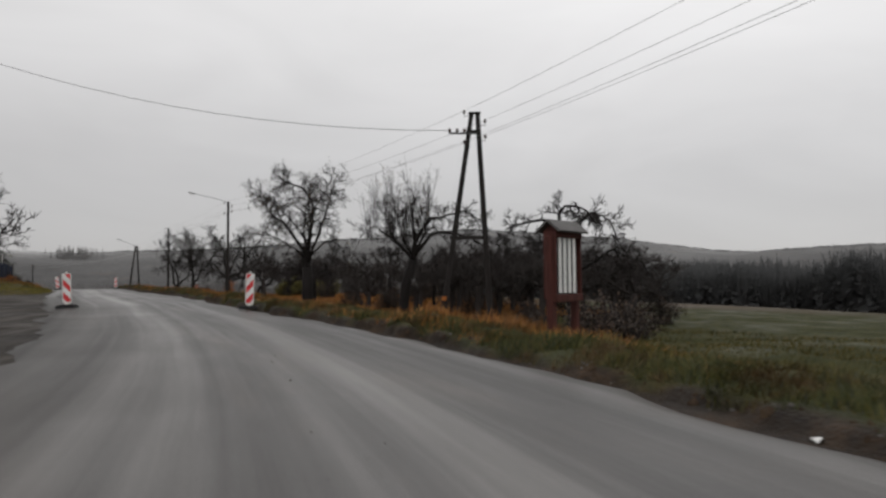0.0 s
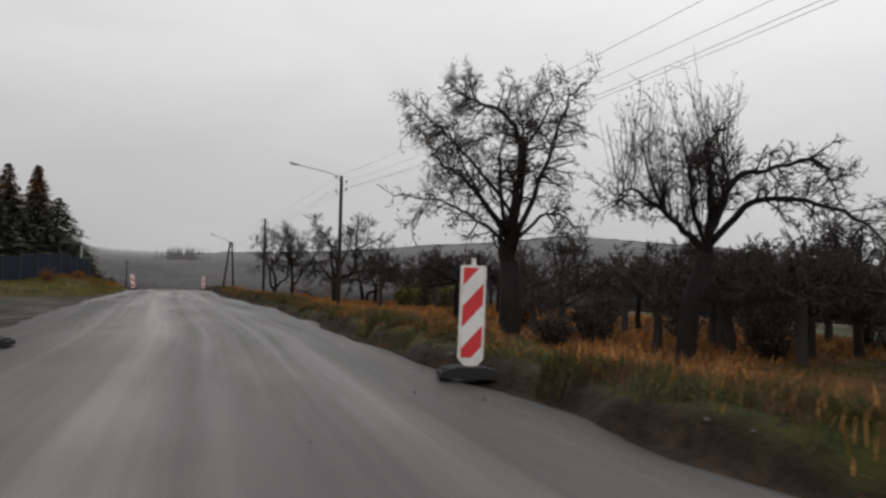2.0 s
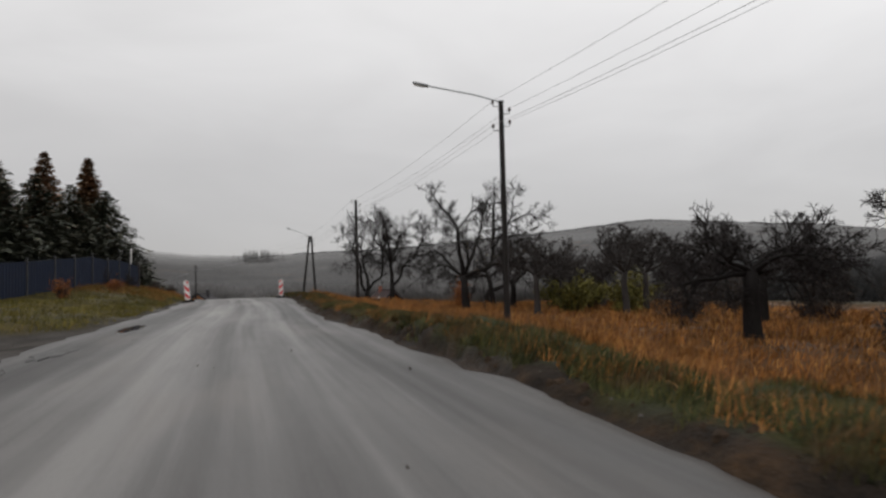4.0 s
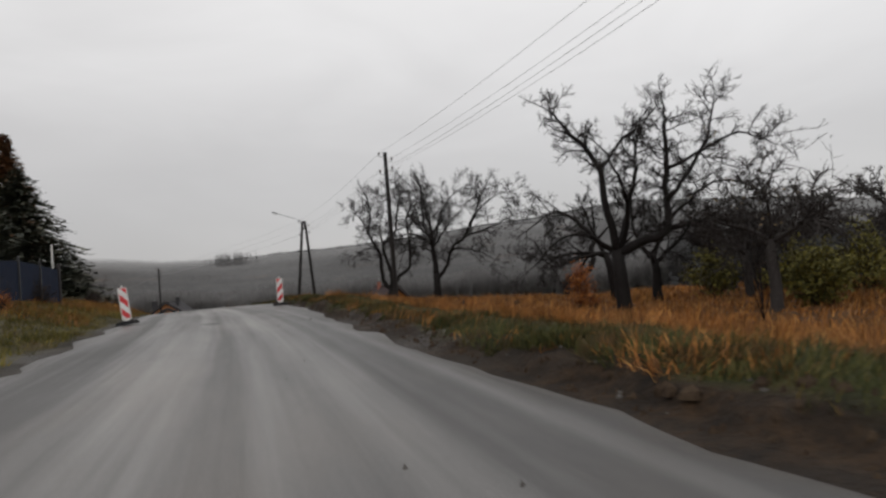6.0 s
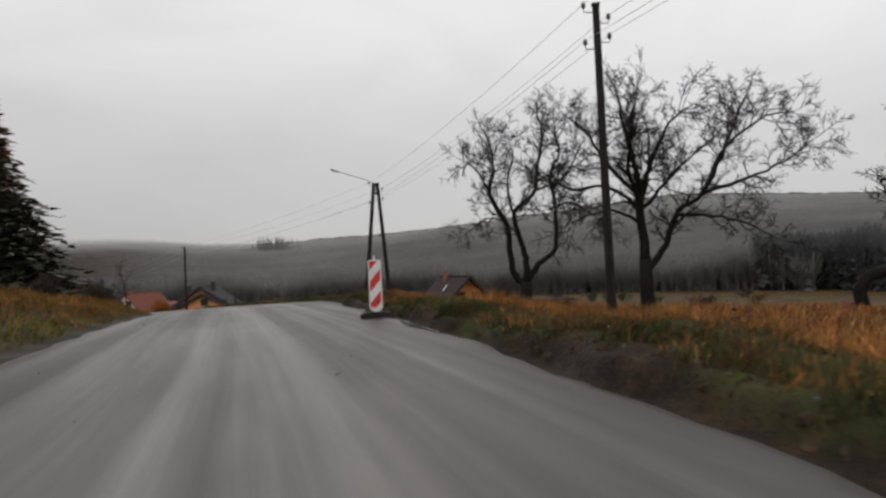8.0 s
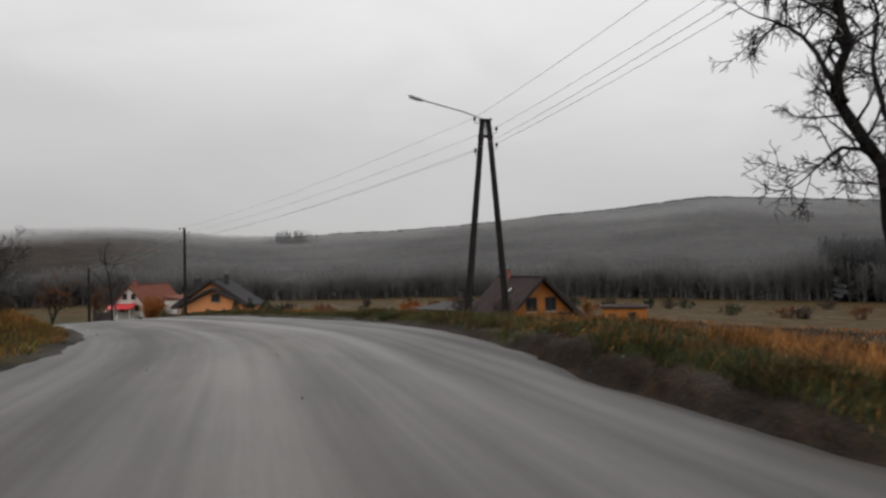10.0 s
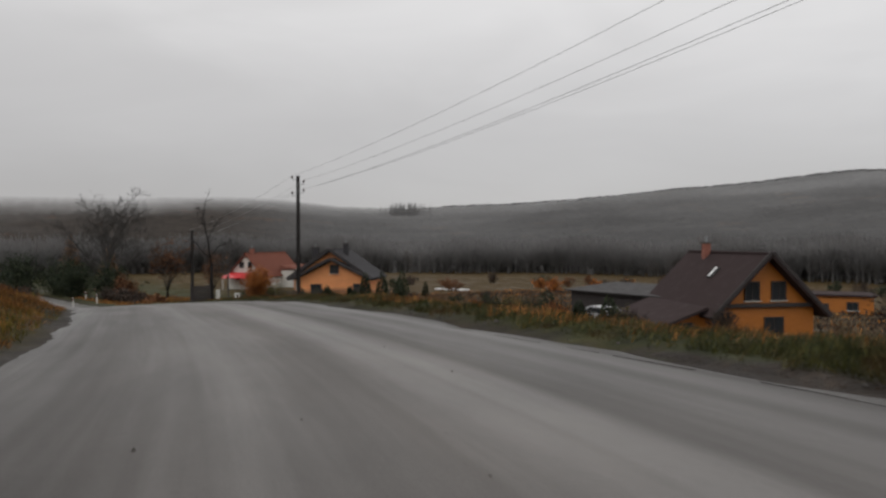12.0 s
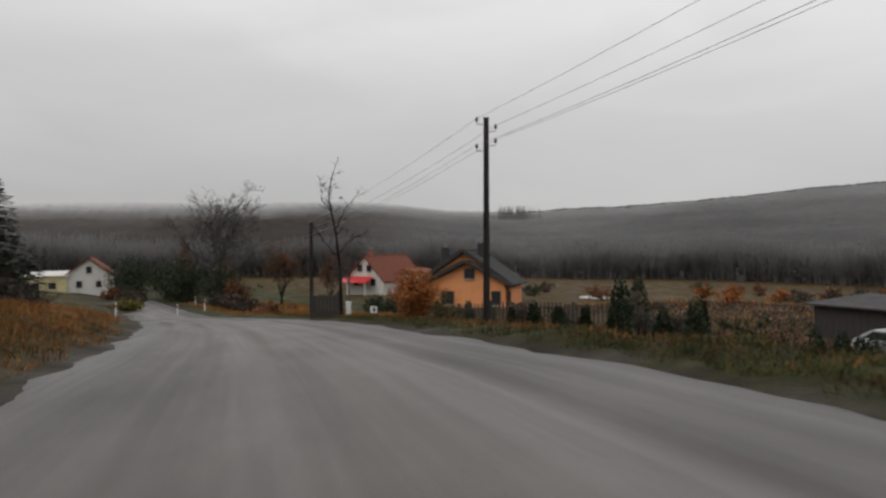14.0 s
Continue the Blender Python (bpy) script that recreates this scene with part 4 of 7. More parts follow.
# ---- warning beacons ----
def beacon(x, y, turn, tilt=(0, 0), mirror=False):
    s, u = station(x, y)
    zz = max(gz(x, y), float(road_z(s)[0]) if edge_l(s)[0] < u[0] < edge_r(s)[0] else -99) + 0.01
    ob = thing("warning_beacon", x, y, zz, turn, "red and white striped plastic warning beacon on a black rubber foot", "road beacon", "warning beacons", tilt)
    foot = Shape().prism([(-0.33, 0.0), (0.33, 0.0), (0.33, 0.055), (0.26, 0.085), (0.15, 0.115), (-0.15, 0.115), (-0.26, 0.085), (-0.33, 0.055)], 0.36, Matrix.Translation((0, -0.18, 0)))
    part("foot", foot, M["rubber"], ob)
    for k in (-1, 1):
        part("grip", Shape().box((0.25 * k, 0, 0.075), (0.10, 0.22, 0.05), None, 0.012), M["rubber"], ob)
    part("stem", Shape().box((0, 0, 0.16), (0.06, 0.05, 0.14), None, 0.006), M["plastic"], ob)
    panel = Shape().prism([(-0.07, 0.12), (0.07, 0.12), (0.125, 0.18), (0.135, 0.20), (0.135, 1.155), (0.12, 1.17), (-0.12, 1.17), (-0.135, 1.155), (-0.135, 0.20), (-0.125, 0.18)], 0.045, Matrix.Translation((0, -0.022, 0)))
    board = part("panel", panel, M["plastic"], ob)
    w, lo, hi = 0.108, 0.205, 1.145
    sgn = -1 if mirror else 1
    part("sheet", Shape().box((0, -0.0245, (lo + hi) / 2), (2 * w, 0.003, hi - lo)), M["white"], board, "white reflective sheet")
    per, slope = 0.44, 1.15
    for k in range(-1, 4):
        base = lo - 0.13 + k * per
        quad = [(-w, base), (w, base + 2 * w * slope), (w, base + 2 * w * slope + per / 2), (-w, base + per / 2)]
        poly = []
        for clip, keep in ((lo, 1), (hi, -1)):
            src = quad if clip == lo else poly
            out = []
            for (x1, z1), (x2, z2) in zip(src, src[1:] + src[:1]):
                in1, in2 = (z1 - clip) * keep >= 0, (z2 - clip) * keep >= 0
                if in1:
                    out.append((x1, z1))
                if in1 != in2:
                    t = (clip - z1) / (z2 - z1)
                    out.append((x1 + (x2 - x1) * t, clip))
            poly = out
        if len(poly) >= 3:
            poly = [(sgn * px, pz) for px, pz in poly]
            if mirror:
                poly.reverse()
            part("stripe", Shape().prism(poly, 0.002, Matrix.Translation((0, -0.0285, 0))), M["red"], board, "red diagonal stripe")
    part("stud", Shape().tube([(0, 0, 1.165), (0, 0, 1.20), (0, 0, 1.245)], [0.03, 0.022, 0.022], 8), M["plastic"], ob)
    return ob


beacon(-11.25, 22.45, 22, (0, -2), True)
beacon(-4.86, 21.42, 12, (0, 1.5))
beacon(-32.5, 61.9, 28, (-3, -6), True)
b4 = beacon(-31.1, 70.45, 22, (0, 0))
part("scuff", Shape().box((0.03, -0.0305, 0.31), (0.05, 0.001, 0.05), Euler((0, 0.7, 0))), M["iron"], b4, "dark scuffed sticker")


# ---- notice board ----
def notice_board():
    x, y = 2.95, 10.5
    turn = 46
    zz = gz(x, y) - 0.2
    ob = thing("notice_board", x, y, zz, turn, "red-brown timber notice case with a small pitched roof", "notice board")
    w, dp = 0.76, 0.25
    far = -0.35
    part("post", Shape().box((0, 0, 0.86), (0.13, 0.13, 2.1), None, 0.012), M["stain"], ob)
    part("post", Shape().box((w, 0, 0.62 + far), (0.12, 0.12, 2.56), None, 0.012), M["stain"], ob)
    part("side_panel", Shape().box((-0.02, 0.0, 1.42), (0.035, dp, 1.15), None, 0.006), M["stain"], ob)
    part("side_panel", Shape().box((w + 0.02, 0.0, 1.42), (0.035, dp, 1.15), None, 0.006), M["stain"], ob)
    part("backboard", Shape().box((w / 2, 0.04, 1.42), (w, 0.03, 1.12)), M["void"], ob)
    part("bottom_rail", Shape().box((w / 2, -0.06, 0.86), (w + 0.1, 0.16, 0.13), None, 0.008), M["stain"], ob)
    part("top_rail", Shape().box((w / 2, -0.06, 1.94), (w + 0.1, 0.16, 0.10), None, 0.008), M["stain"], ob)
    for i in range(4):
        part("strip", Shape().box((0.15 + 0.152 * i, -0.085, 1.43), (0.085, 0.02, 0.98), None, 0.004), M["paper"], ob, "white notice strip")
    for i in range(5):
        part("slat", Shape().box((0.075 + 0.152 * i, -0.05, 1.43), (0.05, 0.04, 1.04), None, 0.004), M["void"], ob)
    for k in (-1, 1):
        sh = Shape()
        c = [(-0.10, 0.25 * k, 2.00), (w + 0.10, 0.25 * k, 2.00), (w + 0.10, 0.0, 2.20), (-0.10, 0.0, 2.20)]
        if k > 0:
            c = c[::-1]
        part("roof_board", sh.slab(*c, 0.035), M["shingle"], ob, "grey felted roof board")
    for e in (0.0, w):
        part("gable", Shape().add([(e, -0.14, 1.99), (e, 0.14, 1.99), (e, 0, 2.14), (e + 0.03, -0.14, 1.99), (e + 0.03, 0.14, 1.99), (e + 0.03, 0, 2.14)], [(0, 2, 1), (3, 4, 5), (0, 1, 4, 3), (1, 2, 5, 4), (2, 0, 3, 5)]), M["stain"], ob)


notice_board()


# ---- bare trees ----
class Tree:
    """Grows a bare tree: wood in one shape, thin twigs in another, leaves in a third."""

    def __init__(self, seed):
        self.r = random.Random(seed)
        self.wood, self.twigs = Shape(), Shape()
        self.tips = []
        self.thick = 1.0

    def limb(self, p, d, length, r0, level, wander, lift, sub, sub_len, end=0.35, segs=None):
        r = self.r
        n = segs or (7 if level < 2 else 5 if level == 2 else 4)
        path, rad, dirs = [p.copy()], [r0], [d.copy()]
        for i in range(n):
            d = (d + Vector((r.uniform(-1, 1), r.uniform(-1, 1), r.uniform(-1, 1))) * wander + Vector((0, 0, lift))).normalized()
            p = p + d * (length / n)
            path.append(p.copy())
            rad.append(r0 * (1 - (1 - end) * (i + 1) / n))
            dirs.append(d.copy())
        if level >= 3:
            rad = [max(q, 0.0065) * self.thick for q in rad]
            rad[-1] = 0.004 * self.thick
            self.twigs.tube(path, rad, 3, cap=False)
        else:
            self.wood.tube(path, rad, 8 if level == 0 else 6 if level == 1 else 4, cap=level < 2)
        self.tips.append(path[-1])
        if level >= len(sub):
            return path
        for k in range(sub[level]):
            t = r.uniform(0.22, 1.0) if level else r.uniform(0.7, 1.0)
            f = t * n
            i = min(int(f), n - 1)
            q = path[i].lerp(path[i + 1], f - i)
            dd = dirs[i + 1]
            side = dd.orthogonal().normalized()
            side.rotate(Matrix.Rotation(r.uniform(0, 6.283), 3, dd))
            ang = r.uniform(0.5, 1.15)
            nd = (dd * math.cos(ang) + side * math.sin(ang))
            nl = length * sub_len[level] * r.uniform(0.6, 1.15) * (1.15 - 0.45 * t if level else 1)
            rr = min(rad[i] * 0.75, max(0.008, r0 * (0.62 if level == 0 else 0.44)) * r.uniform(0.8, 1.1))
            if level == 2:
                rr = r.uniform(0.009, 0.014)
            self.limb(q, nd.normalized(), nl, rr, level + 1, wander * 1.15, lift * 0.9 if level < 2 else lift * 0.6, sub, sub_len)
        return path


    def bough(self, pts, r0, r1, density, reach, twigs, drift):
        """A main limb along a given line, with side branches all the way."""
        r = self.r
        pts = [Vector(p) for p in pts]
        path = []
        for i in range(len(pts) - 1):
            a, b, c, d = pts[max(i - 1, 0)], pts[i], pts[i + 1], pts[min(i + 2, len(pts) - 1)]
            for k in range(4):
                t = k / 4
                path.append(0.5 * (2 * b + (c - a) * t + (2 * a - 5 * b + 4 * c - d) * t * t + (3 * b - a - 3 * c + d) * t ** 3))
        path.append(pts[-1])
        for q in path[2:]:
            q += Vector((r.uniform(-1, 1), r.uniform(-1, 1), r.uniform(-1, 1))) * 0.035
        n = len(path)
        rad = [r0 + (r1 - r0) * (i / (n - 1)) ** 0.8 for i in range(n)]
        self.wood.tube(path, rad, 7)
        run = sum((path[i + 1] - path[i]).length for i in range(n - 1))
        for k in range(max(4, int(run * density))):
            f = r.uniform(0.18, 1.0) ** 0.8 * (n - 1.001)
            i = int(f)
            q = path[i].lerp(path[i + 1], f - i)
            dd = (path[i + 1] - path[i]).normalized()
            side = dd.orthogonal().normalized()
            side.rotate(Matrix.Rotation(r.uniform(0, 6.283), 3, dd))
            nd = (dd * r.uniform(0.1, 0.9) + side + Vector((0, 0, drift))).normalized()
            self.limb(q, nd, reach * r.uniform(0.45, 1.15), min(rad[i] * 0.55, 0.028), 2, 0.26, drift * 0.12, (0, 0, *twigs), (0, 0, 0.55, 0.55))
        self.limb(path[-1], (path[-1] - path[-2]).normalized(), reach * 0.9, r1, 2, 0.2, drift * 0.12, (0, 0, *twigs), (0, 0, 0.6, 0.55))


def shaped_tree(x, y, seed, turn, trunk, r0, boughs, label, density=3.4, reach=1.1, twigs=(6, 4), thick=0.95, drift=0.25, shoots=0, shoot_len=(1.2, 2.4), leaves=0):
    """A bare tree whose trunk and main limbs follow given lines; boughs: thickness at the root and points across, up and deep."""
    t = Tree(seed)
    t.thick = thick
    r = t.r
    path = [Vector((trunk[0][0], 0, -0.35))] + [Vector((a, 0, c)) for a, c in trunk]
    n = len(path)
    t.wood.tube(path, [r0 * (1.35 - 0.5 * (i / (n - 1)) ** 0.5) for i in range(n)], 10)
    for r1, deep, *pts in boughs:
        line_ = [(a, deep * k / (len(pts) - 1) + r.uniform(-0.12, 0.12) * (k > 0), c) for k, (a, c) in enumerate(pts)]
        t.bough(line_, r1, max(0.014, r1 * 0.22), density, reach, twigs, drift)
    ends = []
    for k in range(shoots):
        deep, *pts = r.choice([q for q in boughs if abs(q[-1][0]) < 2])[1:]
        k2 = r.randrange(1, len(pts))
        f = r.random()
        q = Vector((pts[k2 - 1][0] + (pts[k2][0] - pts[k2 - 1][0]) * f, deep * (k2 - 1 + f) / (len(pts) - 1) + r.uniform(-0.2, 0.2), pts[k2 - 1][1] + (pts[k2][1] - pts[k2 - 1][1]) * f))
        way_ = t.limb(q, Vector((r.uniform(-0.3, 0.3), r.uniform(-0.3, 0.3), 1)).normalized(), r.uniform(*shoot_len), 0.010, 3, 0.06, 0.04, (0, 0, 0, 3), (0, 0, 0, 0.3))
        ends.append(way_[-1])
    ob = thing("tree", x, y, gz(x, y), turn, label, "tree", "roadside fruit trees")
    part("trunk", t.wood, M["bark"], ob, smooth_faces=True)
    part("crown", t.twigs, M["twig"], ob, "fine bare twigs")
    if leaves:
        lf = Shape()
        for k in range(leaves):
            p = r.choice(ends or t.tips) + Vector((r.gauss(0, 1), r.gauss(0, 1), r.gauss(-0.6, 1))) * 0.07
            leaf_quad(lf, p, r.uniform(0.025, 0.05), r)
        part("foliage", lf, M["leaf"], ob, "withered autumn leaves")
    return ob


def bare_tree(x, y, seed, height, trunk_h, r0, limbs, label, lean=(0, 0), sub=(0, 7, 6, 5), ratio=(0.6, 0.56, 0.60, 0.62), lift=0.05, wander=0.22, leaves=0, upright=0, turn=0.0, ivy=0, zbase=None, size=1.3, thick=1.0, bent=(), leaf_size=1.0, leaf_mat="leaf", bark="bark", twig="twig"):
    """limbs: azimuth, rise above level and length of each main limb."""
    zz = gz(x, y) if zbase is None else zbase
    t = Tree(seed)
    r = t.r
    r0 = r0 * 0.56
    t.thick = thick
    limbs = [(a, e, ln * size, *f) for a, e, ln, *f in limbs]
    top = Vector((lean[0], lean[1], trunk_h))
    path = [Vector((0, 0, -0.3)), Vector((0, 0, 0.05)), top * 0.35 + Vector((r.uniform(-1, 1), r.uniform(-1, 1), 0)) * 0.05, top * 0.7 + Vector((r.uniform(-1, 1), r.uniform(-1, 1), 0)) * 0.06, top]
    if bent:
        path = [Vector((0, 0, -0.3))] + [Vector(p) for p in bent]
    radii = [r0 * (1.45 - 0.6 * (i / (len(path) - 1)) ** 0.6) for i in range(len(path))]
    t.wood.tube(path, radii, 10)
    for i, (a, e, ln, *at) in enumerate(limbs):
        d = Vector((-math.sin(radians(a)) * math.cos(radians(e)), math.cos(radians(a)) * math.cos(radians(e)), math.sin(radians(e))))
        q = top * at[0] if at else top - Vector((0, 0, r.uniform(0.0, 0.25) * trunk_h * 0.5))
        if bent and not at:
            q = path[-1].copy()
        t.limb(q, d, ln, min(r0 * (0.62 if i < 3 else 0.45), 0.030 * ln + 0.02), 1, wander, lift, sub, ratio, 0.22, 8)
    for k in range(upright):
        q = r.choice(t.tips[: max(8, len(t.tips) // 3)])
        t.limb(q, Vector((r.uniform(-0.25, 0.25), r.uniform(-0.25, 0.25), 1)).normalized(), r.uniform(0.8, 1.6), 0.009, 3, 0.07, 0.05, (0, 0, 0, 3), (0, 0, 0, 0.35))
    ob = thing("tree", x, y, zz, turn, label, "tree", "roadside fruit trees")
    part("trunk", t.wood, M[bark], ob, smooth_faces=True)
    part("crown", t.twigs, M[twig], ob, "fine bare twigs")
    if leaves:
        lf = Shape()
        for k in range(leaves):
            p = r.choice(t.tips) + Vector((r.uniform(-1, 1), r.uniform(-1, 1), r.uniform(-1, 0.3))) * 0.08
            leaf_quad(lf, p + Vector((r.gauss(0, 1), r.gauss(0, 1), r.gauss(0, 1))) * 0.02 * leaf_size, leaf_size * r.uniform(0.025, 0.05), r)
        part("foliage", lf, M[leaf_mat], ob, "withered autumn leaves")
    if ivy:
        iv = Shape()
        for k in range(ivy):
            hgt = r.uniform(0.0, trunk_h * 1.1)
            f = hgt / trunk_h
            a = r.uniform(0, 6.283)
            p = top * f + Vector((math.cos(a), math.sin(a), 0)) * r0 * r.uniform(0.95, 1.5)
            p.z = hgt
            leaf_quad(iv, p, r.uniform(0.04, 0.09), r)
        part("ivy", iv, M["bramble"], ob, "dark twiggy growth on the trunk")
    return ob


def leaf_quad(sh, p, s, r):
    a = Vector((r.uniform(-1, 1), r.uniform(-1, 1), r.uniform(-1, 1))).normalized()
    b = a.orthogonal().normalized()
    b.rotate(Matrix.Rotation(r.uniform(0, 6.283), 3, a))
    c = a.cross(b)
    sh.add([p - b * s, p + c * s * 0.55, p + b * s, p - c * s * 0.55], [(0, 1, 2, 3)])


shaped_tree(-4.45, 30.3, 11, -6, ((0, 0), (0.02, 1.3), (0.0, 2.5)), 0.27, (
    (0.15, 0.1, (-0.08, 2.3), (-0.2, 2.9), (-0.22, 3.3)), (0.12, 0.2, (0.05, 2.4), (0.0, 3.4), (0.2, 4.5), (0.2, 5.4), (-0.2, 6.1), (-0.8, 6.4), (-1.2, 6.6)), (0.08, -0.4, (0.05, 2.7), (0.55, 4.1), (0.9, 5.0), (1.2, 5.8), (1.4, 6.3)),
    (0.08, 0.5, (0.0, 3.0), (-0.67, 4.0), (-1.2, 4.6), (-1.8, 5.0), (-2.1, 5.5)), (0.055, -0.5, (0.0, 2.9), (-0.8, 3.5), (-1.5, 3.9), (-2.2, 4.0)), (0.055, 0.6, (0.05, 2.9), (0.7, 3.6), (1.3, 3.6), (1.6, 3.2)),
    (0.07, 1.6, (0.0, 2.7), (-0.3, 4.2), (-0.4, 5.3), (-0.3, 6.2)), (0.07, -1.6, (0.0, 2.7), (0.3, 4.0), (0.4, 5.0), (0.3, 5.8)), (0.05, 0.6, (0.2, 4.9), (0.7, 5.9), (1.0, 6.6)), (0.055, -1.2, (0.0, 3.2), (-0.9, 4.4), (-1.2, 5.6)), (0.05, -0.9, (0.1, 3.6), (-0.9, 4.9), (-1.6, 5.6), (-2.0, 6.0))),
    "old bare fruit tree with dark trunk and few hanging leaves", density=7.5, reach=0.85, twigs=(6, 5), drift=0.0, thick=0.85, leaves=900)
shaped_tree(-0.1, 31.6, 12, -8, ((0, 0), (0.16, 1.6), (0.56, 2.9)), 0.25, (
    (0.12, 0.3, (0.56, 2.85), (0.16, 3.35), (-0.38, 3.9), (-0.6, 4.4), (-0.9, 5.2)), (0.14, -0.4, (0.56, 2.85), (0.63, 3.9), (0.56, 4.8), (0.5, 5.6)),
    (0.09, 0.8, (0.6, 3.6), (1.26, 4.8), (2.0, 5.0), (3.0, 5.25), (3.5, 4.95), (3.8, 4.3)), (0.10, -1.0, (0.6, 3.1), (1.4, 4.0), (2.2, 4.2), (3.2, 3.95), (4.0, 3.4), (4.4, 2.7)),
    (0.06, -0.5, (0.0, 3.5), (-0.8, 4.2), (-1.3, 4.5), (-1.7, 4.2)), (0.08, 1.5, (0.6, 3.3), (1.0, 4.1), (1.2, 4.9), (1.1, 5.7)), (0.08, -1.5, (0.5, 3.2), (0.1, 4.0), (0.0, 4.9))),
    "bare fruit tree with many upright water shoots", density=6.0, reach=0.9, twigs=(7, 5), shoots=220, shoot_len=(1.0, 2.6), leaves=420)
shaped_tree(6.8, 25.6, 13, -24, ((0, 0), (-0.05, 1.8), (-0.26, 3.4)), 0.18, (
    (0.10, 0.5, (-0.26, 3.37), (-0.78, 4.45), (-1.71, 4.54), (-2.52, 4.37), (-2.96, 3.84)), (0.09, -0.6, (-0.26, 3.37), (-0.43, 4.63), (0, 5.06), (0.7, 4.8), (1.13, 4.11)),
    (0.09, 0.4, (-0.04, 2.28), (0.3, 2.54), (0.93, 2.89), (1.57, 3.32), (2, 3.06), (2.61, 2.89), (2.87, 2.37)), (0.09, 1.2, (-0.26, 3.41), (0.35, 4.45), (0.87, 4.8), (1.39, 4.45), (1.65, 3.76)),
    (0.07, -1.2, (-0.17, 3.06), (-0.78, 3.58), (-1.57, 3.58), (-2.09, 3.06))), "bare fruit tree with drooping side limbs", density=6.0, reach=0.85, twigs=(7, 5), drift=-0.1, thick=1.2)
bare_tree(9.4, 41.9, 41, 6.0, 2.6, 0.40, [(60, 45, 2.0), (130, 30, 2.2), (210, 42, 2.0), (285, 30, 2.3), (0, 68, 2.0), (330, 40, 2.0), (95, 5, 1.9, 0.9)], "tall dark orchard tree with a tangled crown", lift=-0.01, sub=(0, 9, 7, 5), thick=1.6, size=1.35)
orchard = [bare_tree(x, y, 330 + i, 4.0, 1.5 + 0.2 * i, 0.26, [(50 + 17 * i, 42, 1.8), (140 - 11 * i, 35, 1.8), (230 + 7 * i, 40, 1.9), (310 - 5 * i, 30, 1.8), (10, 72, 1.8), (180, 15, 1.5)], "dark overgrown orchard tree with tangled twigs", lift=0.0, sub=(0, 8, 7, 5), thick=1.8, size=1.1, bark="hazetwig", twig="hazetwig")
           for i, (x, y) in enumerate(((0.5, 37.5), (2.6, 36.6), (6.6, 41.0), (9.4, 45.0)))]
for i, (x, y) in enumerate(((5.2, 37.0), (4.4, 49.5), (0.8, 45.5), (8.4, 50.5), (-2.4, 40.5), (-3.4, 44.2), (11.6, 46.8), (3.2, 39.5), (11.4, 33.0), (7.6, 36.6), (3.8, 34.2), (6.4, 46.0), (10.6, 29.6), (-12.6, 67.5), (-10.2, 70.5), (-8.2, 65.0), (-6.0, 71.5), (-11.4, 74.5), (-13.6, 61.5), (-9.5, 60.5))):
    copy_thing(orchard[i % 4], pose(x, y, gz(x, y), 0, 0, 67 * i + 20))
for i, (x, y) in enumerate(((9.3, 33.8), (7.2, 34.2), (7.4, 38.4), (3.2, 40.5), (11.5, 36.0), (5.0, 45.0), (12.5, 41.5))):
    bare_tree(x, y, 30 + i, 4.2, 1.6 + 0.1 * i, 0.27, [(60 + 9 * i, 38, 1.8), (150 - 6 * i, 45, 1.7), (280, 32, 2.0), (10, 68, 1.7), (220, 25, 1.6)], "small dark orchard tree with tangled twigs", lift=0.0, sub=(0, 8, 7, 5), thick=1.7, size=1.15, bark="hazetwig", twig="hazetwig")
bare_tree(-7.0, 48.4, 18, 4.4, 1.9, 0.40, [(60, 28, 2.2), (130, 38, 1.9), (210, 42, 1.9), (280, 28, 2.2), (0, 60, 1.7), (330, 35, 2.0), (95, 10, 1.9, 0.95)], "stout bare orchard tree with a dense flat crown", lift=-0.02, sub=(0, 9, 8, 6), thick=1.6, size=1.1)
bare_tree(-5.0, 55.6, 19, 4.8, 1.9, 0.42, [(70, 32, 2.3), (150, 42, 2.0), (240, 38, 2.2), (290, 22, 2.6), (10, 62, 2.0), (260, 5, 2.0, 0.95)], "stout bare orchard tree with a dense flat crown", lift=-0.02, sub=(0, 9, 8, 6), thick=1.6, size=1.15)
bare_tree(-1.6, 51.6, 20, 4.6, 2.5, 0.24, [(60, 50, 1.7), (300, 40, 1.9), (200, 55, 1.5), (0, 75, 1.8)], "slim bare orchard tree among brambles", lift=0.02, sub=(0, 8, 7, 5), thick=1.5, size=1.15)
bare_tree(1.8, 47.5, 21, 4.0, 1.8, 0.22, [(60, 50, 1.7), (300, 40, 1.9), (200, 55, 1.5), (0, 75, 1.8)], "slim bare orchard tree among brambles", lift=0.02, sub=(0, 8, 7, 5), thick=1.5, size=1.15)
